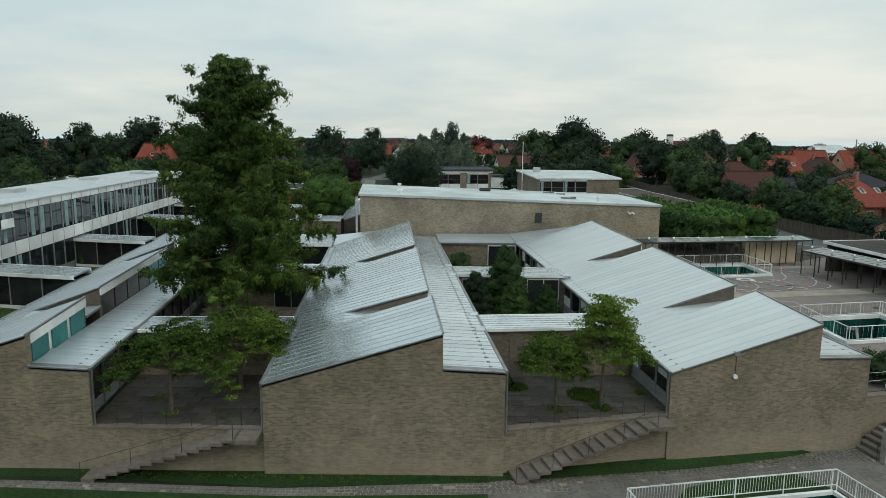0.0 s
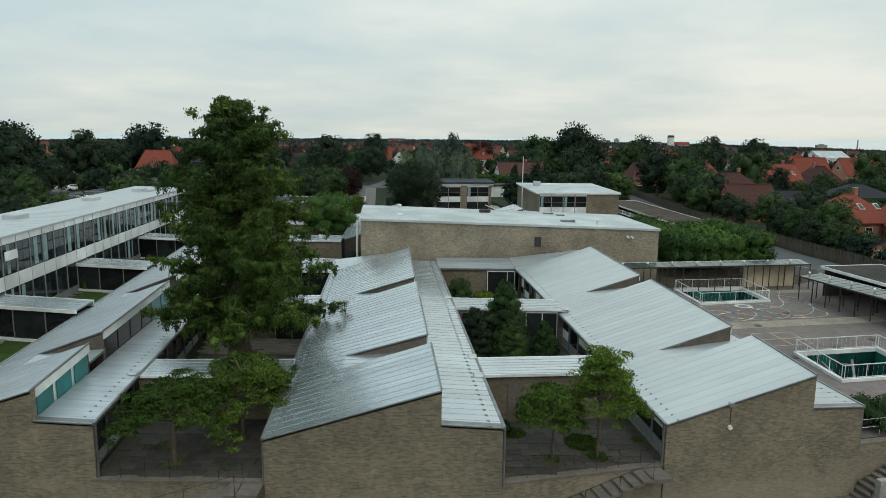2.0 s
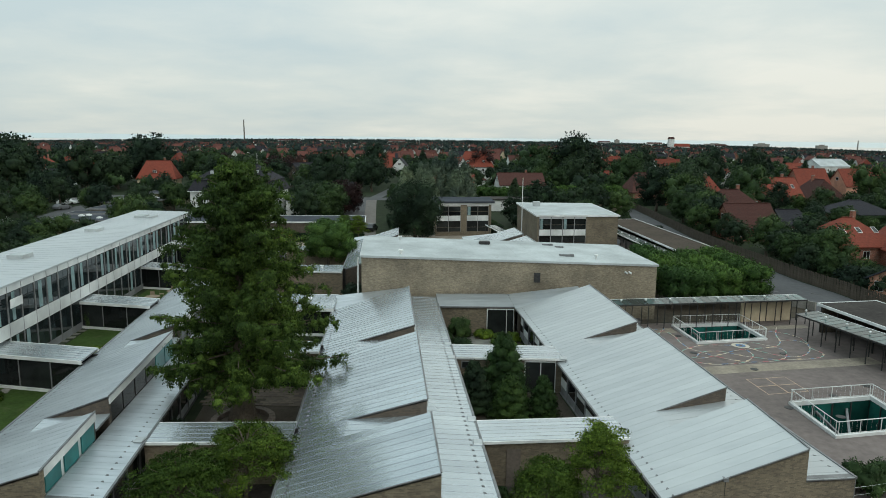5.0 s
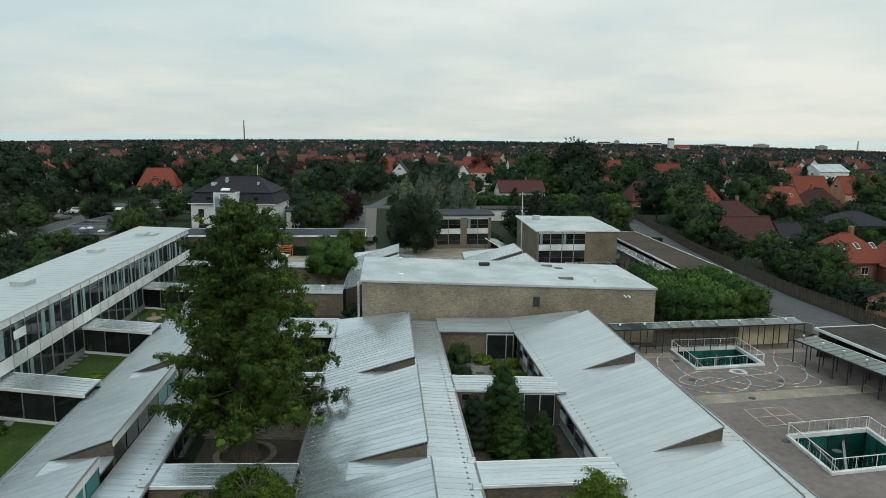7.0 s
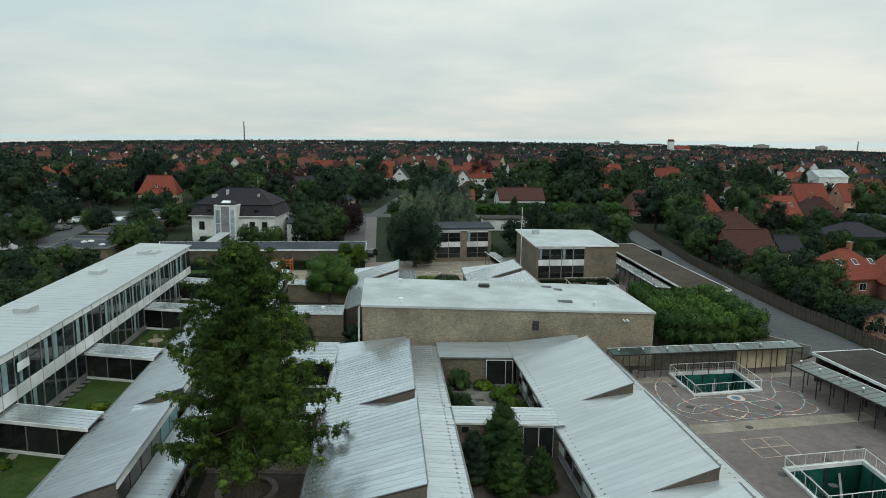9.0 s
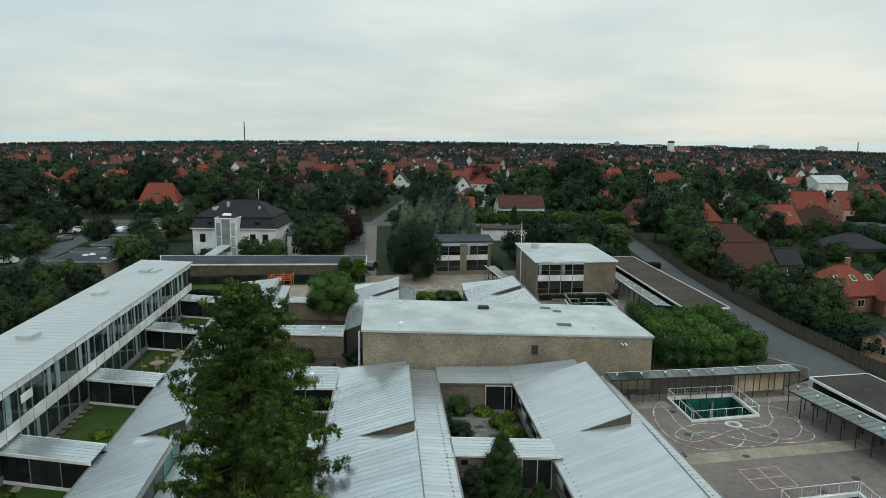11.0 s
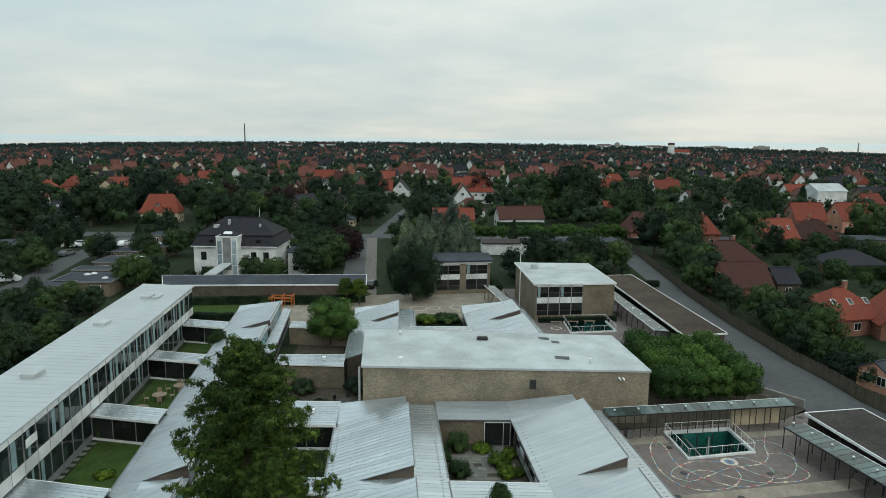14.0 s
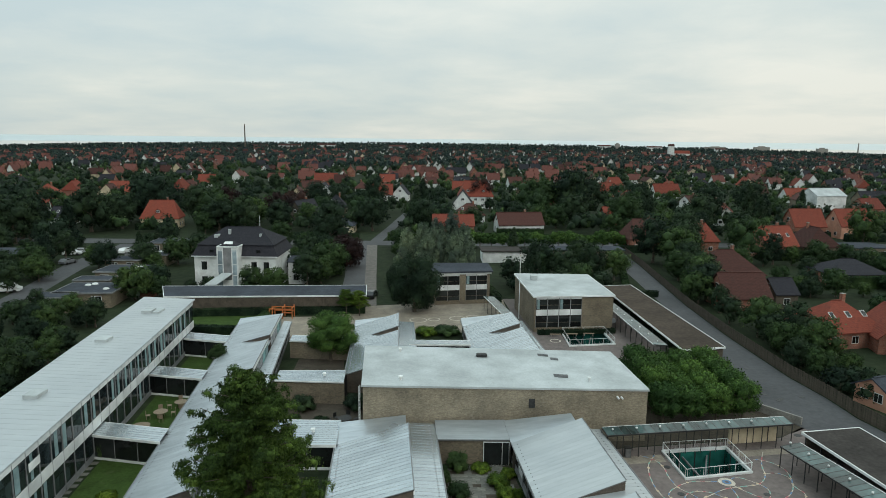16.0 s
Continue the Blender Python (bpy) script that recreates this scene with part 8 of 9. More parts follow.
        hexa(bm, [c + Vector((i * 0.34, 0, 0)) + t * j * 0.54 + nrm * o for o in (0.06, 0.082) for i, j in ((-1, -1), (1, -1), (1, 1), (-1, 1))])
        part("pane", bm, GLASS, sk_)
    return h


# the white villa
def villa_house(x, y, w, d, eave, brk, ridge, label):
    """A white house under a mansard roof: steep slated skirt, then a shallower hipped top."""
    h = thing("villa", label, "house", "villa", (x, y, GZ))
    h.rotation_euler = (0, 0, radians(-0.6))
    a, b = w / 2, d / 2
    bm = new_bm()
    box(bm, -a, -b, -0.2, a, b, eave)
    part("wall", bm, PLASTER, h, "white plastered wall")
    bm = new_bm()
    rings = [[(-a - o, -b - o, z), (a + o, -b - o, z), (a + o, b + o, z), (-a - o, b + o, z)] for o, z in ((0.45, eave - 0.02), (0.45, eave + 0.1), (-0.75, brk))]
    vs = [[bm.verts.new(p) for p in r_] for r_ in rings]
    for r0, r1 in zip(vs, vs[1:]):
        for i in range(4):
            bm.faces.new((r0[i], r0[(i + 1) % 4], r1[(i + 1) % 4], r1[i]))
    bm.faces.new(vs[0][::-1])
    skirt = part("roof_skirt", bm, SLATE, h, "steep dark tiled lower roof")
    bm = new_bm()
    o, r = -0.5, a - 4.9
    lo = [(-a - o, -b - o, brk), (a + o, -b - o, brk), (a + o, b + o, brk), (-a - o, b + o, brk)]
    v = [bm.verts.new(p) for p in lo + [(p[0], p[1], brk + 0.12) for p in lo] + [(-r, 0, ridge), (r, 0, ridge)]]
    for f in ((0, 3, 2, 1), (0, 1, 5, 4), (1, 2, 6, 5), (2, 3, 7, 6), (3, 0, 4, 7), (4, 5, 9, 8), (6, 7, 8, 9), (5, 6, 9), (7, 4, 8)):
        bm.faces.new([v[i] for i in f])
    top = part("roof", bm, SLATE, h, "dark tiled hipped roof")
    bm = new_bm()
    bar(bm, (-r, 0, ridge + 0.03), (r, 0, ridge + 0.03), 0.3, 0.14)
    part("ridge_tiles", bm, SLATE, top)
    bm = new_bm()
    bar(bm, (-a - 0.42, -b - 0.5, eave + 0.02), (a + 0.42, -b - 0.5, eave + 0.02), 0.14, 0.16)
    part("gutter", bm, WHITE, h, "white eaves gutter")
    slope = (ridge - brk - 0.12) / (b - 0.5)
    for px, t, sx, sz in ((-5.2, 0.42, 0.8, 0.5), (-4.6, 0.5, 0.4, 0.3), (-2.5, 0.62, 0.5, 0.9), (4.4, 0.5, 0.4, 0.45)):
        py = -b + 0.5 + t * (b - 0.5)
        pz = brk + 0.12 + slope * (py + b - 0.5)
        bm = new_bm()
        box(bm, px, py - 0.3, pz - 0.35, px + sx, py + 0.3, pz + sz)
        part("roof_vent", bm, FELT_PALE, h, "pale metal roof vent")
    for px in (-4.9, 5.0):
        bm = new_bm()
        box(bm, px - 0.5, -b - 0.1, eave + 0.75, px + 0.5, -b + 0.6, eave + 1.45)
        dm = part("dormer", bm, SLATE, skirt, "small dark dormer window")
        bm = new_bm()
        box(bm, px - 0.36, -b - 0.13, eave + 0.86, px + 0.36, -b - 0.1, eave + 1.34)
        part("pane", bm, GLASS, dm)
    for px, pz in ((-6.6, 4.9), (4.0, 4.9), (6.6, 4.9), (-6.6, 1.7), (6.6, 1.7)):
        window(h, (px, -b, pz), (1, 0), 1.15, 1.75, 0.04, 1, BLACK)
    bm = new_bm()
    rod(bm, (r - 0.2, 0.3, ridge - 0.2), (r - 0.2, 0.3, ridge + 2.4), 0.05, 0.03, 6)
    part("aerial", bm, WHITE, top, "slim white aerial")
    # stair tower: white corner frames, two tall glass strips and a grey panel between them
    bm = new_bm()
    x0, x1, y0, y1, zt = -3.0, 1.45, -b - 2.75, -b + 0.6, 9.25
    box(bm, x0 + 0.15, y0 + 0.12, -0.1, x1, y1, zt)
    tower = part("stair_tower", bm, PLASTER, h, "white stair tower with tall glass strips")
    for p0, p1, mt, nm in ((x0 + 0.28, x0 + 1.2, PALEGLASS, "pane"), (x0 + 1.35, x1 - 1.35, GREYPANEL, "panel"), (x1 - 1.2, x1 - 0.28, PALEGLASS, "pane")):
        bm = new_bm()
        box(bm, p0, y0 + 0.06, 2.4 if nm == "panel" else 1.2, p1, y0 + 0.11, zt - (0.1 if nm == "panel" else 0.55))
        part(nm, bm, mt, tower)
    for px in (x0 + 0.06, x0 + 1.2, x1 - 1.34, x1 - 0.26):
        bm = new_bm()
        box(bm, px, y0 - 0.02, 0.0, px + 0.2, y0 + 0.118, zt - 0.12)
        part("frame_post", bm, WHITE, tower)
    for pz in (3.3, 5.6, 8.5):
        for p0, p1 in ((x0 + 0.26, x0 + 1.2), (x1 - 1.14, x1 - 0.26)):
            bm = new_bm()
            box(bm, p0, y0 + 0.0, pz, p1, y0 + 0.06, pz + 0.13)
            part("transom", bm, WHITE, tower)
    bm = new_bm()
    box(bm, x0 - 0.02, y0 - 0.06, zt + 0.003, x1 + 0.12, y1, zt + 0.22)
    part("tower_roof_edge", bm, WHITE, tower)
    bm = new_bm()
    hexa(bm, ((x0 + 0.3, y0 + 0.3, zt + 0.222), (x1 - 0.2, y0 + 0.3, zt + 0.222), (x1 - 0.2, y1, zt + 0.222), (x0 + 0.3, y1, zt + 0.222), (x0 + 1.5, y0 + 1.3, zt + 0.9), (x1 - 1.4, y0 + 1.3, zt + 0.9), (x1 - 1.4, y1, zt + 0.9), (x0 + 1.5, y1, zt + 0.9)))
    part("tower_roof", bm, SLATE, tower, "dark tower roof with a pale rooflight")
    bm = new_bm()
    hexa(bm, ((x0 + 1.3, y0 + 0.82, zt + 0.6), (x1 - 1.2, y0 + 0.82, zt + 0.6), (x1 - 1.4, y0 + 1.5, zt + 1.0), (x0 + 1.5, y0 + 1.5, zt + 1.0), (x0 + 1.3, y0 + 0.78, zt + 0.68), (x1 - 1.2, y0 + 0.78, zt + 0.68), (x1 - 1.4, y0 + 1.46, zt + 1.08), (x0 + 1.5, y0 + 1.46, zt + 1.08)))
    part("rooflight", bm, WHITE, tower)
    bm = new_bm()
    hexa(bm, ((-4.3, -13.0, 2.1), (-1.9, -13.0, 2.1), (0.3, y0 - 0.03, 3.75), (-2.0, y0 - 0.03, 3.75), (-4.3, -13.0, 2.26), (-1.9, -13.0, 2.26), (0.3, y0 - 0.03, 3.91), (-2.0, y0 - 0.03, 3.91)))
    part("entrance_canopy", bm, FELT_PALE, h, "slanting grey entrance canopy")
    for px, py, pz in ((-4.1, -12.8, 2.15), (-2.1, -12.8, 2.15)):
        bm = new_bm()
        bar(bm, (px, py, 0.0), (px, py, pz), 0.12)
        part("canopy_post", bm, STEEL, h)
    return h


villa_house(-44.1, 147.0, 17.4, 12.6, 6.95, 9.2, 12.45, "white villa with a dark mansard roof and glazed stair tower")
house(-32.4, 148.2, 3.4, 5.0, 5.1, 5.9, -1, PLASTER, FELT_BLUE, "small white annex with a grey roof beside the villa", "gable", False, True, 0, "villa", 0.25)
house(-59.5, 133.0, 2.6, 2.2, 2.0, 2.9, 0, REDBRICK, FELT_DARK, "tiny dark red garden hut", "gable", False, False, 0, "huts", 0.2)

# prominent houses
house(-98.5, 235.0, 12.4, 8.6, 4.2, 9.7, 8, CREAM, REDTILE, "cream house with a steep red tiled roof and dormer", "half", True, True, 1)
house(59.0, 199.5, 11.5, 9.0, 4.2, 9.2, 8, REDBRICK, BROWNTILE, "red brick house with a steep dark red roof", "half", True, True, 0)
house(63.4, 151.0, 14.0, 10.0, 3.4, 8.0, 6, REDBRICK, BROWNTILE, "low house with a hipped brown-red tiled roof", "hip", True, True)
house(58.2, 130.5, 9.0, 8.2, 2.8, 6.8, 5, REDBRICK, BROWNTILE, "long house with a dark brown roof", "gable", False, True)
house(64.0, 107.5, 11.0, 9.0, 3.2, 6.8, 14, REDBRICK, REDTILE, "brick house with a bright red tiled roof and skylights", "hip", True, True, 0, "houses", 0.5, 3)
house(71.8, 104.2, 9.0, 8.0, 2.8, 6.4, 80, REDBRICK, REDTILE, "brick house with a red roof beside a wooden deck", "gable", True, True)
house(56.1, 80.4, 7.0, 4.6, 2.5, 3.8, 20, PINK, FELT_BLUE, "low salmon garden house with a grey roof", "gable", False, True)
house(92.5, 189.0, 10.0, 8.6, 4.0, 8.8, 15, REDBRICK, REDTILE, "brick house with a red gabled roof", "gable", True, True, 0, "houses", 0.4, 3)
house(106.0, 193.5, 11.0, 10.0, 3.4, 8.2, 95, BRICK, BROWNTILE, "brick house with a brown half-hipped roof", "half", True, True)
house(138.5, 231.0, 12.0, 9.0, 4.6, 9.8, 8, PINK, REDTILE, "salmon house with a bright red roof and dormer", "gable", True, True, 1)
house(93.6, 155.0, 13.0, 10.0, 3.0, 5.6, 5, REDBRICK, SLATE, "low brick house with a dark hipped roof", "hip", False, True)
house(119.0, 192.0, 13.0, 9.0, 2.9, 3.2, 5, BRICK, FELT_BLUE, "low flat-roofed brick house", "flat", False, True)
house(74.0, 197.0, 9.5, 9.0, 4.0, 8.4, 4, REDBRICK, REDTILE, "house with a large red hipped roof", "half", True, True)
house(109.0, 262.0, 10.7, 9.0, 3.6, 7.4, 70, PLASTER, REDTILE, "white house with a red roof behind trees", "gable", True, True)
house(25.7, 233.5, 15.6, 9.0, 3.4, 7.0, 8, PLASTER, BROWNTILE, "white house with a broad red-brown roof", "gable", True, True)
house(2.9, 229.0, 13.7, 9.0, 3.4, 6.6, 3, REDBRICK, REDTILE, "wide house with a bright red roof", "gable", True, False)
house(14.2, 318.0, 16.0, 12.0, 6.0, 12.5, 0, PLASTER, REDTILE, "tall house with a red roof and white walls", "half", True, True, 2)
house(7.9, 296.0, 11.0, 9.0, 4.0, 10.0, 88, PLASTER, SLATE, "house with a steep dark slate roof", "gable", True, True)
house(-32.0, 343.0, 11.0, 9.0, 4.0, 8.8, 4, PLASTER, REDTILE, "white house with a steep red roof", "gable", True, True)
house(-22.5, 349.0, 10.0, 8.0, 3.6, 8.2, 86, PLASTER, SLATE, "white house with a dark roof and tall gable", "gable", True, True)
house(-36.5, 229.0, 12.0, 8.0, 3.0, 5.2, 0, CREAM, FELT_BLUE, "small yellow house with a low dark roof", "hip", True, True)
house(-52.0, 250.0, 10.0, 9.0, 3.2, 9.0, 60, WOOD, SLATE, "dark steep-roofed house among trees", "gable", True, True, 0, "houses", 0.5, 2)


def terrace_house(x, y, w, d, turn, label, domes, z=2.75):
    """A low flat-roofed house: brick walls, blue-grey roof edge, felt roof with white dome lights and a glazed door."""
    h = thing("terrace_house", label, "house", "low terrace houses", (x, y, GZ))
    h.rotation_euler = (0, 0, radians(turn))
    a, b = w / 2, d / 2
    bm = new_bm()
    box(bm, -a, -b, -0.2, a, b, z)
    part("wall", bm, BRICK, h)
    bm = new_bm()
    box(bm, -a - 0.3, -b - 0.3, z + 0.003, a + 0.3, b + 0.3, z + 0.2)
    roof_ = part("roof", bm, FELT_BLUE, h, "dark blue-grey felt roof")
    bm = new_bm()
    for p, q in (((-a, -b), (a, -b)), ((a, -b), (a, b)), ((a, b), (-a, b)), ((-a, b), (-a, -b))):
        e = lambda v: (v[0] + math.copysign(0.33, v[0]), v[1] + math.copysign(0.33, v[1]), z + 0.12)
        bar(bm, e(p), e(q), 0.08, 0.3)
    part("roof_edge", bm, GREYPANEL, h, "grey roof edge board")
    for dx, dy in domes:
        bm = new_bm()
        bmesh.ops.create_icosphere(bm, subdivisions=2, radius=0.62, matrix=Matrix.Translation((dx, dy, z + 0.2)) @ Matrix.Diagonal((1, 1, 0.55, 1)))
        part("dome_light", bm, WHITE, roof_, "white dome rooflight")
    for k in range(max(int(w / 3.5), 1)):
        window(h, (-a + w * (k + 0.5) / max(int(w / 3.5), 1), -b, 1.45), (1, 0), 1.9, 1.7, 0.05, 2)
    return h


terrace_house(-67.8, 127.0, 10.4, 8.6, 5, "low brick terrace house with a dark flat roof", ((-1.5, 2.2), (-0.6, 3.2), (3.2, -1.2)))
terrace_house(-71.6, 120.8, 6.4, 4.0, 5, "low brick outbuilding with a dark flat roof", ())
terrace_house(-72.0, 136.6, 6.6, 3.6, 4, "small flat-roofed link house with a blue-grey edge", (), 2.6)
terrace_house(-69.2, 146.4, 11.8, 7.6, 0, "low terrace house with dome rooflights on its roof", ((0.6, 1.6), (1.6, 2.4)))
terrace_house(-73.4, 167.2, 9.6, 6.4, 0, "low dark-roofed terrace house with white trim", ((1.0, 0.5), (2.0, 1.2)))
terrace_house(-76.0, 159.0, 8.0, 4.6, 0, "low dark-roofed terrace house beside a road", ())
terrace_house(-75.4, 187.0, 11.0, 8.4, 2, "low dark-roofed terrace house near the main road", ((1.4, 0.0),))
house(-109.0, 163.0, 15.0, 9.0, 3.4, 3.8, 5, BRICK, FELT_BLUE, "flat-roofed brick house with wide windows", "flat", False, True)
house(-112.0, 146.0, 14.0, 9.0, 2.9, 3.2, 5, BRICK, FELT_DARK, "low brick bungalow with a flat roof", "flat", False, True)
house(18.0, 178.0, 16.0, 7.0, 2.9, 3.2, 2, PLASTER, FELT_DARK, "low flat-roofed white outbuilding", "flat", False, False, 0, "garages")
house(38.0, 181.0, 20.0, 6.0, 2.9, 3.2, 2, BRICK, FELT_BLUE, "low flat-roofed row of garages", "flat", False, False, 0, "garages")
house(-8.0, 178.0, 9.0, 6.0, 2.8, 3.1, 80, BRICK, FELT_BLUE, "low flat-roofed shed behind a willow", "flat", False, False, 0, "garages")
house(122.0, 229.0, 11.0, 8.5, 4.6, 9.8, 5, REDBRICK, REDTILE, "red brick house with a broad red roof", "gable", True, True)
house(66.6, 131.5, 4.5, 6.0, 3.2, 5.6, 5, WOOD, SLATE, "small black timber annex beside a house", "gable", False, True)
for i, (x, y, w_, rz, tn, wm, rm, lab, kd) in enumerate((
             (-139.7, 285.3, 13.5, 6.5, 4, PLASTER, REDTILE, "long white house under a low red roof", "gable"),
             (-194.0, 354.9, 9.5, 8.0, 85, REDBRICK, REDTILE, "brick house with a steep red roof", "half"),
             (-168.5, 340.2, 9.0, 7.5, 95, CREAM, BROWNTILE, "cream gabled house with a brown-red roof", "gable"),
             (-173.7, 361.9, 9.5, 7.5, 8, REDBRICK, REDTILE, "brick house with a plain red roof", "gable"),
             (-139.4, 358.5, 9.0, 9.0, 80, PLASTER, REDTILE, "white house with a tall red roof", "half"),
             (-149.2, 426.1, 10.0, 8.0, 6, PLASTER, REDTILE, "white house with a red roof among trees", "gable"),
             (-137.8, 245.0, 8.0, 6.0, 10, PLASTER, SLATE, "small pale house with a dark roof", "gable"),
             (-159.5, 264.1, 8.0, 6.5, 15, PLASTER, REDTILE, "small white house with a red roof", "gable"),
             (-196.7, 335.4, 9.5, 7.5, 5, REDBRICK, REDTILE, "brick house with a broad red roof", "hip"),
             (-38.2, 450.2, 10.0, 8.0, 3, REDBRICK, REDTILE, "brick house with a red roof beside a lane", "gable"),
             (-13.5, 561.0, 16.0, 8.5, 2, REDBRICK, BROWNTILE, "wide brick house with a brown-red roof", "half"),
             (-79.7, 455.5, 15.0, 8.0, 4, REDBRICK, REDTILE, "wide brick house with a red roof", "gable"),
             (-65.4, 367.1, 8.5, 7.5, 88, PLASTER, SLATE, "pale house with a steep dark roof", "gable"),
             (-72.0, 332.6, 8.0, 7.5, 90, CREAM, BROWNTILE, "yellow gabled house among trees", "gable"),
             (121.6, 375.1, 14.0, 8.5, 5, PLASTER, REDTILE, "white house with a red roof and a tall gable", "gable"),
             (113.4, 311.2, 12.0, 7.5, 40, PLASTER, BROWNTILE, "white house with a steep brown-red roof", "gable"),
             (188.3, 365.3, 13.0, 7.5, 5, PLASTER, REDTILE, "white house with a broad red roof", "gable"),
             (90.3, 386.9, 15.0, 8.0, 8, REDBRICK, REDTILE, "wide brick house with a red hipped roof", "half"),
             (190.0, 304.6, 11.4, 7.5, 20, REDBRICK, REDTILE, "brick house with a red roof", "gable"),
             (271.2, 441.2, 9.5, 8.0, 70, PLASTER, REDTILE, "white house with a steep red roof", "half"),
             (220.0, 350.4, 15.0, 7.5, 5, BRICK, SLATE, "brick house with a dark tiled roof", "gable"))):
    house(x, y, w_, 8.6, rz * 0.44, rz, tn, wm, rm, lab, kd, True, y < 320, 0, "houses", 0.4, i % 3 == 0)
tent = house(176.0, 316.0, 15.0, 12.0, 8.0, 11.0, 10, WHITE, FELT_PALE, "house wrapped in white scaffold sheeting", "gable", False, False)


for i, (x, y, w_) in enumerate(((55.9, 193.5, 13), (63.4, 144.5, 15), (92.5, 183.0, 13), (106.0, 187.0, 13), (138.5, 220.5, 14), (93.6, 148.5, 15), (119.0, 186.0, 14), (66.0, 105.5, 12), (122.0, 223.5, 13), (25.7, 227.5, 16), (-98.5, 229.0, 14))):
    hedge(x - w_ / 2, y, x + w_ / 2, y + 0.4, 1.6, 1.9 + 0.3 * (i % 3), 20 + i, "overgrown garden hedge in front of a house", (LEAF_DARK, LEAF_MID)[i % 2])


# ---- parked vehicles ----
def car(x, y, turn, mat, label, van=False):
    c = thing("car", label, "car", "parked cars", (x, y, GZ + 0.05))
    c.rotation_euler = (0, 0, radians(turn))
    L, W = (4.6, 1.8) if not van else (4.8, 1.95)
    bm = new_bm()
    prof = ((-L / 2, 0.3), (L / 2, 0.3), (L / 2, 0.75), (L * 0.28, 0.95), (L * 0.12, 1.45), (-L * 0.3, 1.48), (-L * 0.46, 0.98), (-L / 2, 0.9)) if not van else ((-L / 2, 0.3), (L / 2, 0.3), (L / 2, 0.9), (L * 0.36, 1.1), (L * 0.2, 1.85), (-L * 0.47, 1.9), (-L / 2, 1.0))
    l, r_ = [bm.verts.new((px, -W / 2 + (0.12 if pz > 1.2 else 0), pz)) for px, pz in prof], [bm.verts.new((px, W / 2 - (0.12 if pz > 1.2 else 0), pz)) for px, pz in prof]
    bm.faces.new(l)
    bm.faces.new(r_[::-1])
    for i in range(len(prof)):
        bm.faces.new((l[i], r_[i], r_[(i + 1) % len(prof)], l[(i + 1) % len(prof)]))
    part("body", bm, mat, c)
    for s in (-1, 1):
        bm = new_bm()
        box(bm, -L * 0.26, s * (W / 2 - 0.06) - 0.015, 1.02, L * 0.16, s * (W / 2 - 0.06) + 0.015, 1.38)
        part("side_window", bm, GLASS, c)
    for px in (-L * 0.31, L * 0.31):
        for s in (-1, 1):
            bm = new_bm()
            rod(bm, (px, s * (W / 2 - 0.2), 0.32), (px, s * (W / 2 + 0.01), 0.32), 0.32, 0.32, 12)
            part("wheel", bm, BLACK, c)


CARPAINT = [speckled("car_paint_%s" % n, tuple(v * 0.9 for v in col), col, 1.0, 0.25, 0.0, None, None, 0.0) for n, col in (("white", (0.7, 0.72, 0.72)), ("blue", (0.03, 0.11, 0.24)), ("grey", (0.14, 0.15, 0.16)), ("black", (0.02, 0.02, 0.022)), ("silver", (0.42, 0.44, 0.45)))]
for x, y, a, k, lab, van in ((-89.2, 135.0, 12, 0, "white delivery van parked at the roadside", True), (-99.6, 178.3, 15, 0, "white car parked beside a road", False), (-98.3, 181.1, 15, 4, "silver car parked beside a road", False),
                             (-87.3, 182.5, 85, 0, "white car parked beside a road", False), (-88.0, 204.0, 5, 1, "blue car on the main road", False), (-94.0, 166.0, 80, 2, "grey car parked beside a road", False),
                             (-6.0, 380.0, 85, 4, "silver car parked in a lane", False), (-8.0, 362.0, 85, 2, "grey car parked in a lane", False), (14.0, 190.0, 5, 0, "white car under clipped trees", False),
                             (-14.6, 134.0, 82, 3, "black car beside the footway", False), (70.5, 100.0, 30, 0, "white car in a garden drive", False)):
    car(x, y, a, CARPAINT[k], lab, van)

# ---- the town behind ----
taken = list(FOOT)


def free(x, y, r):
    if y < 214 and -98 < x < 56:
        return False
    if 190 < y < 228 and not (-400 < x < 400 and y > 220):
        return False
    if abs(x - (-20.5 + 15.0 * (y - 208) / 235)) < 4 + r and y < 425:
        return False
    return all((x - a) ** 2 + (y - b) ** 2 > (c + r) ** 2 for a, b, c in taken)


rt = random.Random(101)
WALLS = [(REDBRICK, "red brick"), (PLASTER, "white"), (BRICK, "yellow brick"), (CREAM, "cream"), (REDBRICK, "red brick")]
ROOFS = [(REDTILE, "red tiled"), (REDTILE, "red tiled"), (BROWNTILE, "brown tiled"), (SLATE, "dark tiled")]
made = 0
while made < 40:
    y = rt.uniform(112, 470)
    x = rt.uniform(-0.74, 0.74) * y
    if y < 215 and not (x > 84 or x < -118):
        continue
    if not free(x, y, 9):
        continue
    wl_m, wn_ = WALLS[made % 5]
    rf_m, rn_ = ROOFS[(made * 3 + int(x)) % 4]
    kind = ("gable", "half", "gable", "hip")[made % 4]
    house(x, y, rt.uniform(8.5, 12), rt.uniform(7.0, 9.0), rt.uniform(2.8, 4.2), rt.uniform(6.4, 8.4), rt.choice((5, 12, 85, 95, 100, 0)) + rt.uniform(-6, 6), wl_m, rf_m,
          "%s house with a %s roof among garden trees" % (wn_, rn_), kind, True, y < 330, made % 3 == 0, skylights=made % 2)
    taken.append((x, y, 9))
    made += 1
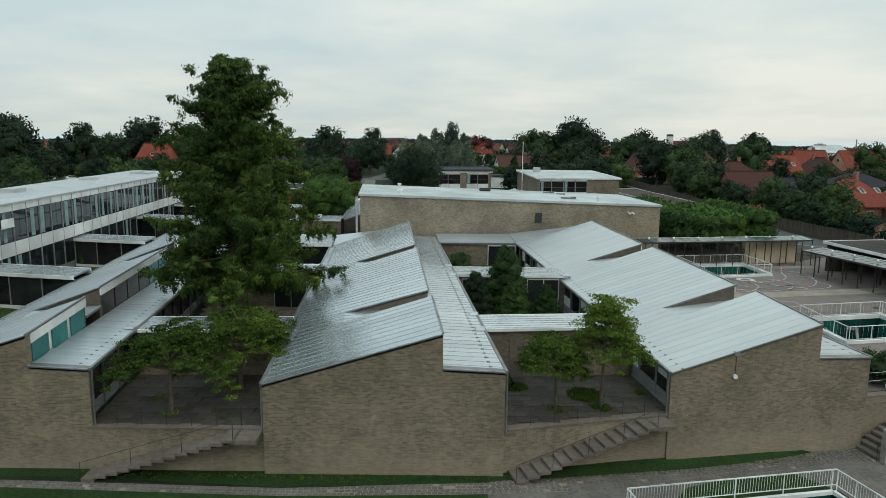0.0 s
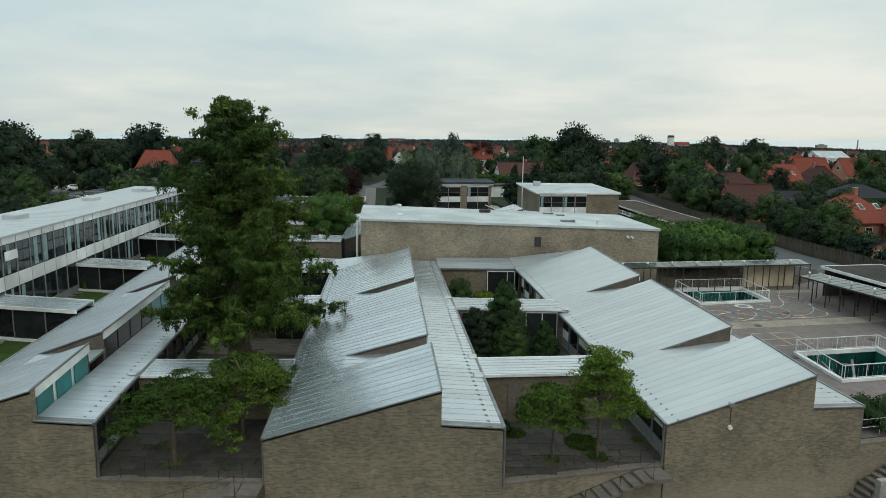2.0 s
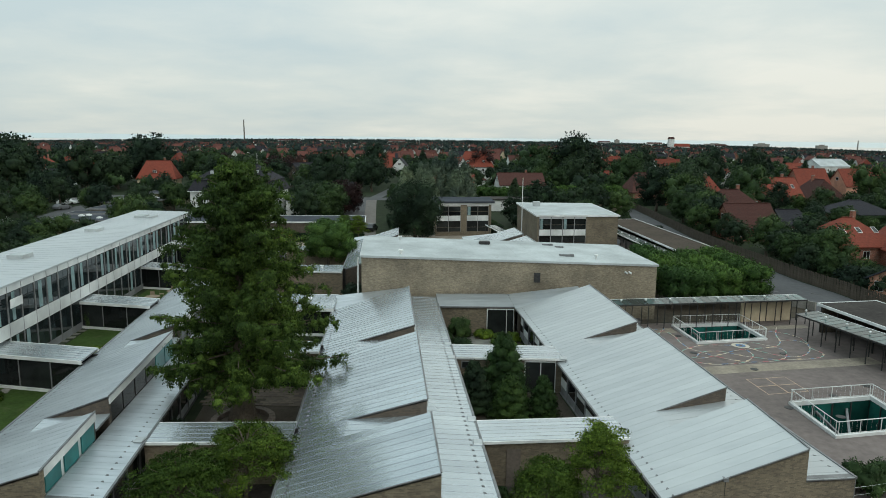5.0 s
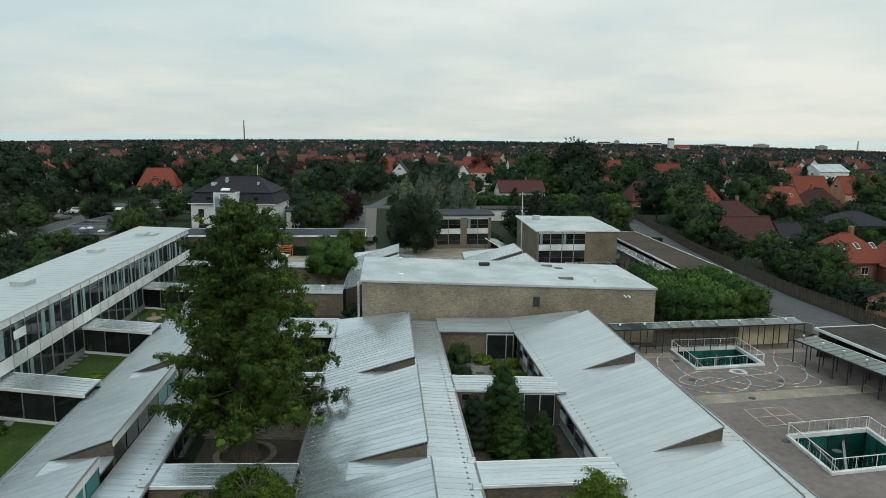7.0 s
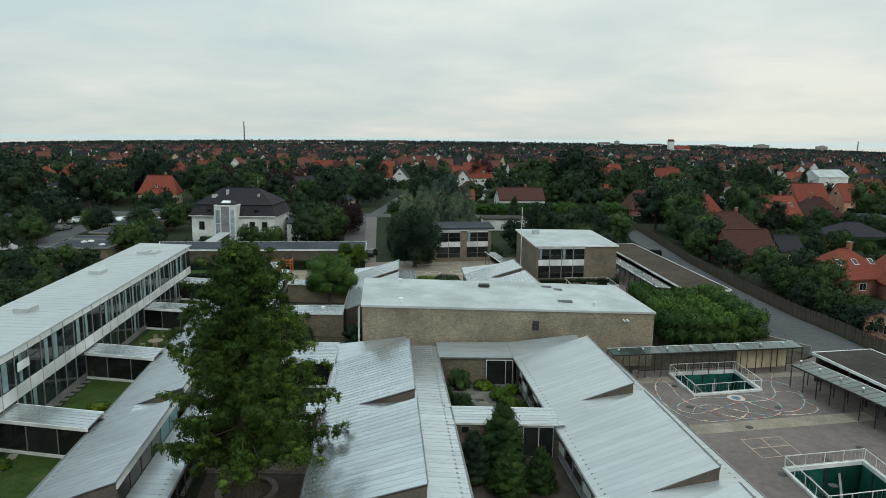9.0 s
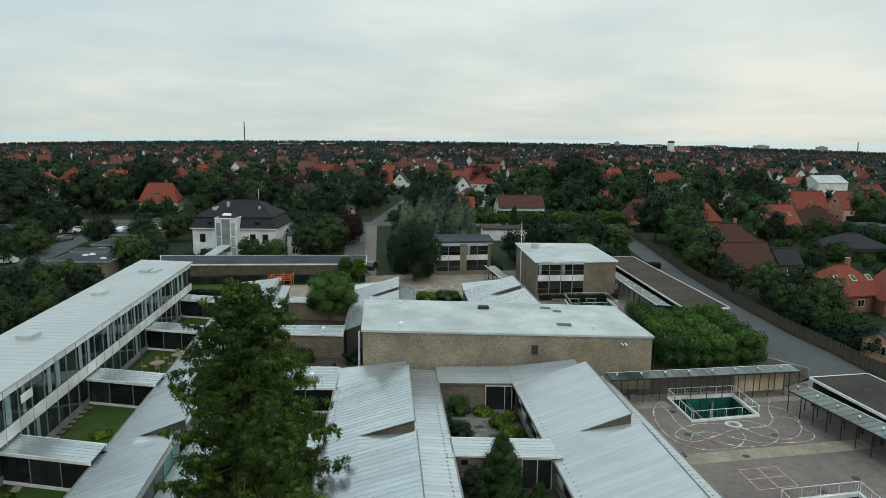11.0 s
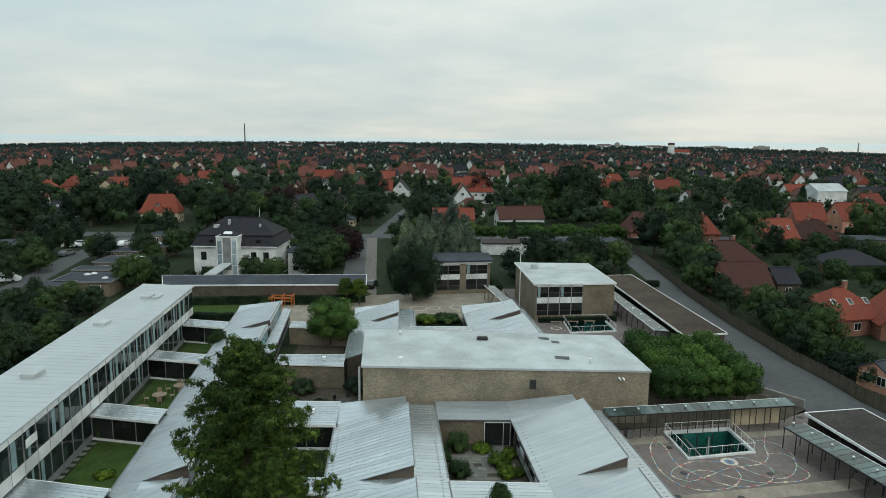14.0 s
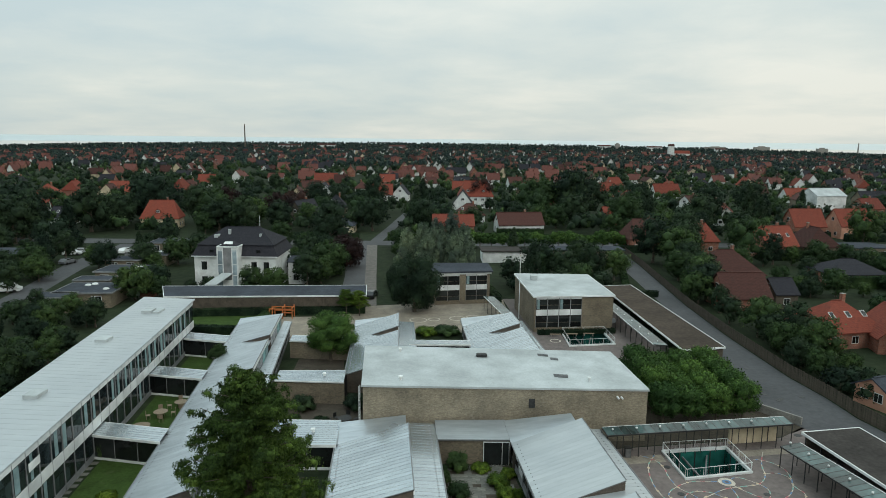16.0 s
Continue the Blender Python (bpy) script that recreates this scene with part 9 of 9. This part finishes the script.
for i in range(104):
    y = rt.uniform(150, 420)
    x = rt.uniform(-0.76, 0.76) * y
    if y < 215 and not (x > 58 or x < -100):
        continue
    if free(x, y, 1.5):
        garden_tree((0, 1, 2, 3, 6, 7, 0, 4 if i % 31 == 0 else 2, 5 if i % 5 == 0 else 0)[i % 9], x, y, rt.uniform(0.6, 1.05))


for x0, x1, y0, y1, n in ((74, 150, 112, 196, 34), (76, 102, 118, 154, 12), (-150, -99, 112, 192, 22)):
    for i in range(n):
        x, y = rt.uniform(x0, x1), rt.uniform(y0, y1)
        if free(x, y, -1.0) and abs(x / y) < 0.78:
            garden_tree((1, 3, 7, 0, 3)[i % 5], x, y, rt.uniform(0.4, 0.72))


def wood_stuff(name, label, seed, n, y0, y1, cards, size, mat, tall=(6.0, 9.5), power=1.0, lobes=3):
    """Countless far trees in one mesh: lobed heaps of leaf cards."""
    r = np.random.default_rng(seed)
    u = r.random(n) ** power
    y = y0 + (y1 - y0) * u
    x = r.uniform(-0.78, 0.78, n) * y
    keepers = [i for i in range(n) if free(x[i], y[i], 1.0)]
    vs, ns, cores = [], [], []
    for i in keepers:
        h = r.uniform(*tall)
        rad = h * r.uniform(0.3, 0.44)
        z = fall(x[i], y[i])
        heart = np.array([x[i], y[i], z + h * 0.45])
        cs, rs_ = [heart + np.array([0, 0, h * 0.05])], [(rad * 0.8, rad * 0.8, h * 0.4)]
        for k in range(lobes):
            a = k * 2.4 + r.random() * 2
            cs.append(heart + np.array([math.cos(a) * rad * 0.6, math.sin(a) * rad * 0.6, h * r.uniform(-0.15, 0.3)]))
            rs_.append((rad * 0.55, rad * 0.55, h * 0.22))
        v, nr, core = lobed(r, cs, rs_, cards, size * (0.8 + h * 0.03), heart - np.array([0, 0, h * 0.2]), BALL1, 0.7, 0.2, 0.12)
        vs.append(v)
        ns.append(nr)
        cores.append(core)
    off = np.cumsum([0] + [len(cv) for cv, cf, cn in cores])
    core = (np.concatenate([q[0] for q in cores]), np.concatenate([q[1] + o for q, o in zip(cores, off)]), np.concatenate([q[2] for q in cores]))
    return tagged(leafy(name, np.concatenate(vs), np.concatenate(ns), mat, None, core), label, "trees", "", "stuff")


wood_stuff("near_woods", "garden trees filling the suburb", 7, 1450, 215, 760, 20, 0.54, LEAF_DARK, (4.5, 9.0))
wood_stuff("near_woods", "lighter garden trees in the suburb", 8, 1200, 215, 760, 20, 0.5, LEAF_MID, (4.0, 7.5))
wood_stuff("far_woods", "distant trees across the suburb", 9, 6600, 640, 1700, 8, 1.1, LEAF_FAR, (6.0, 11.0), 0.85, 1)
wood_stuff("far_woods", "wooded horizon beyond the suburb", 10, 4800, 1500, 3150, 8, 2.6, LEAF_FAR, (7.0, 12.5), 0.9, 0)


def town_stuff(name, label, seed, n, y0, y1, power, wall, roofmat):
    """Countless far houses in one mesh: walls with gables under pitched roofs."""
    r = random.Random(seed)
    v, f, mi = [], [], []
    for _ in range(n):
        y = y0 + (y1 - y0) * r.random() ** power
        x = r.uniform(-0.78, 0.78) * y
        if not free(x, y, 6):
            continue
        a, b, e, h = r.uniform(3.4, 5.4), r.uniform(2.8, 3.8), r.uniform(2.8, 4.4), r.uniform(6.6, 9.0)
        t = radians(r.choice((4, 10, 88, 96)) + r.uniform(-8, 8))
        c, s, z = math.cos(t), math.sin(t), fall(x, y)
        k = len(v)
        pts = [(-a, -b, 0), (a, -b, 0), (a, b, 0), (-a, b, 0), (-a, -b, e), (a, -b, e), (a, b, e), (-a, b, e), (-a, 0, h - 0.2), (a, 0, h - 0.2)]
        o = 0.5
        pts += [(-a - o, -b - o, e - 0.4), (a + o, -b - o, e - 0.4), (a + o, b + o, e - 0.4), (-a - o, b + o, e - 0.4), (-a - o, 0, h), (a + o, 0, h)]
        pts += [(a * 0.3, -0.4, e), (a * 0.3 + 0.8, -0.4, e), (a * 0.3 + 0.8, 0.4, e), (a * 0.3, 0.4, e), (a * 0.3, -0.4, h + 1), (a * 0.3 + 0.8, -0.4, h + 1), (a * 0.3 + 0.8, 0.4, h + 1), (a * 0.3, 0.4, h + 1)]
        v += [(x + px * c - py * s, y + px * s + py * c, z + pz) for px, py, pz in pts]
        for q in ((0, 1, 5, 4), (1, 2, 6, 9, 5), (2, 3, 7, 6), (3, 0, 4, 8, 7)):
            f.append(tuple(k + i for i in q))
            mi.append(0)
        for q in ((10, 11, 15, 14), (12, 13, 14, 15), (16, 17, 21, 20), (17, 18, 22, 21), (19, 16, 20, 23), (20, 21, 22, 23)):
            f.append(tuple(k + i for i in q))
            mi.append(1)
    ob = raw(name, v, f, wall)
    ob.data.materials.append(roofmat)
    ob.data.polygons.foreach_set("material_index", mi)
    return tagged(ob, label, "houses", "", "stuff")


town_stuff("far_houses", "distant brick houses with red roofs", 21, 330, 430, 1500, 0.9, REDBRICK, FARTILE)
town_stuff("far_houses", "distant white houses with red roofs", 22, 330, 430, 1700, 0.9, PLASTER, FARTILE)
town_stuff("far_houses", "distant houses with brown roofs", 23, 280, 430, 1900, 0.9, CREAM, BROWNTILE)
town_stuff("far_houses", "distant white houses with dark roofs", 24, 240, 430, 1700, 0.9, PLASTER, SLATE)

# landmarks on the horizon
ch = thing("church", "distant white church with a red roof", "church", at=(424, 1290, 0))
bm = new_bm()
box(bm, -6, -5, -6, 6, 5, 26)
part("tower", bm, PLASTER, ch, "white square church tower")
bm = new_bm()
hexa(bm, ((-6.3, -5.3, 26), (6.3, -5.3, 26), (6.3, 5.3, 26), (-6.3, 5.3, 26), (-6.3, -0.2, 31), (6.3, -0.2, 31), (6.3, 0.2, 31), (-6.3, 0.2, 31)))
part("tower_roof", bm, BROWNTILE, ch)
bm = new_bm()
box(bm, 6.01, -5, -6, 40, 5, 9)
part("nave", bm, PLASTER, ch)
bm = new_bm()
hexa(bm, ((6.2, -6, 9.01), (41, -6, 9.01), (41, 6, 9.01), (6.2, 6, 9.01), (6.2, -0.2, 16), (41, -0.2, 16), (41, 0.2, 16), (6.2, 0.2, 16)))
part("nave_roof", bm, REDTILE, ch)
ch.scale = (0.85, 0.85, 0.8)
chim = thing("factory_chimney", "tall dark brick chimney on the horizon", "chimney", at=(-588, 2010, 0))
bm = new_bm()
rod(bm, (0, 0, -8), (0, 0, 62), 2.1, 1.4, 12)
part("shaft", bm, BROWNBRICK, chim)
bm = new_bm()
rod(bm, (0, 0, 62.01), (0, 0, 64), 1.7, 1.7, 12)
part("crown_band", bm, CONCRETE, chim)
house(-545.0, 2010.0, 46.0, 24.0, 9.0, 14.0, 0, REDBRICK, BROWNTILE, "large brick factory building far away", "gable", False, False, 0, "far factory", 0.4, 0, -8)
for x, y, w_, h_ in ((-330, 1900, 50, 9), (-420, 1850, 60, 8), (-120, 1700, 40, 9), (520, 2250, 40, 12), (700, 2300, 50, 11), (880, 2200, 36, 10)):
    house(x, y, w_, 14, h_, h_ + 4, 2, PLASTER, BROWNTILE, "long pale apartment row far away", "gable", False, False, 0, "far apartment rows", 0.4, 0, fall(x, y))
for x, y, r_, h_ in ((1670, 2780, 3.0, 48), (575, 2300, 7, 20), (1480, 2700, 20, 22), (1270, 2760, 30, 20), (1060, 2700, 40, 15)):
    tw = thing("far_tower", "grey industrial block on the far shore", "tower", "far shore", (x, y, fall(x, y)))
    bm = new_bm()
    if r_ < 5:
        rod(bm, (0, 0, -2), (0, 0, h_), r_, r_ * 0.7, 10)
    else:
        box(bm, -r_, -8, -2, r_, 8, h_)
        box(bm, -r_ * 0.4, -6, h_, r_ * 0.4, 6, h_ * 1.15)
    part("shaft", bm, CONCRETE, tw)
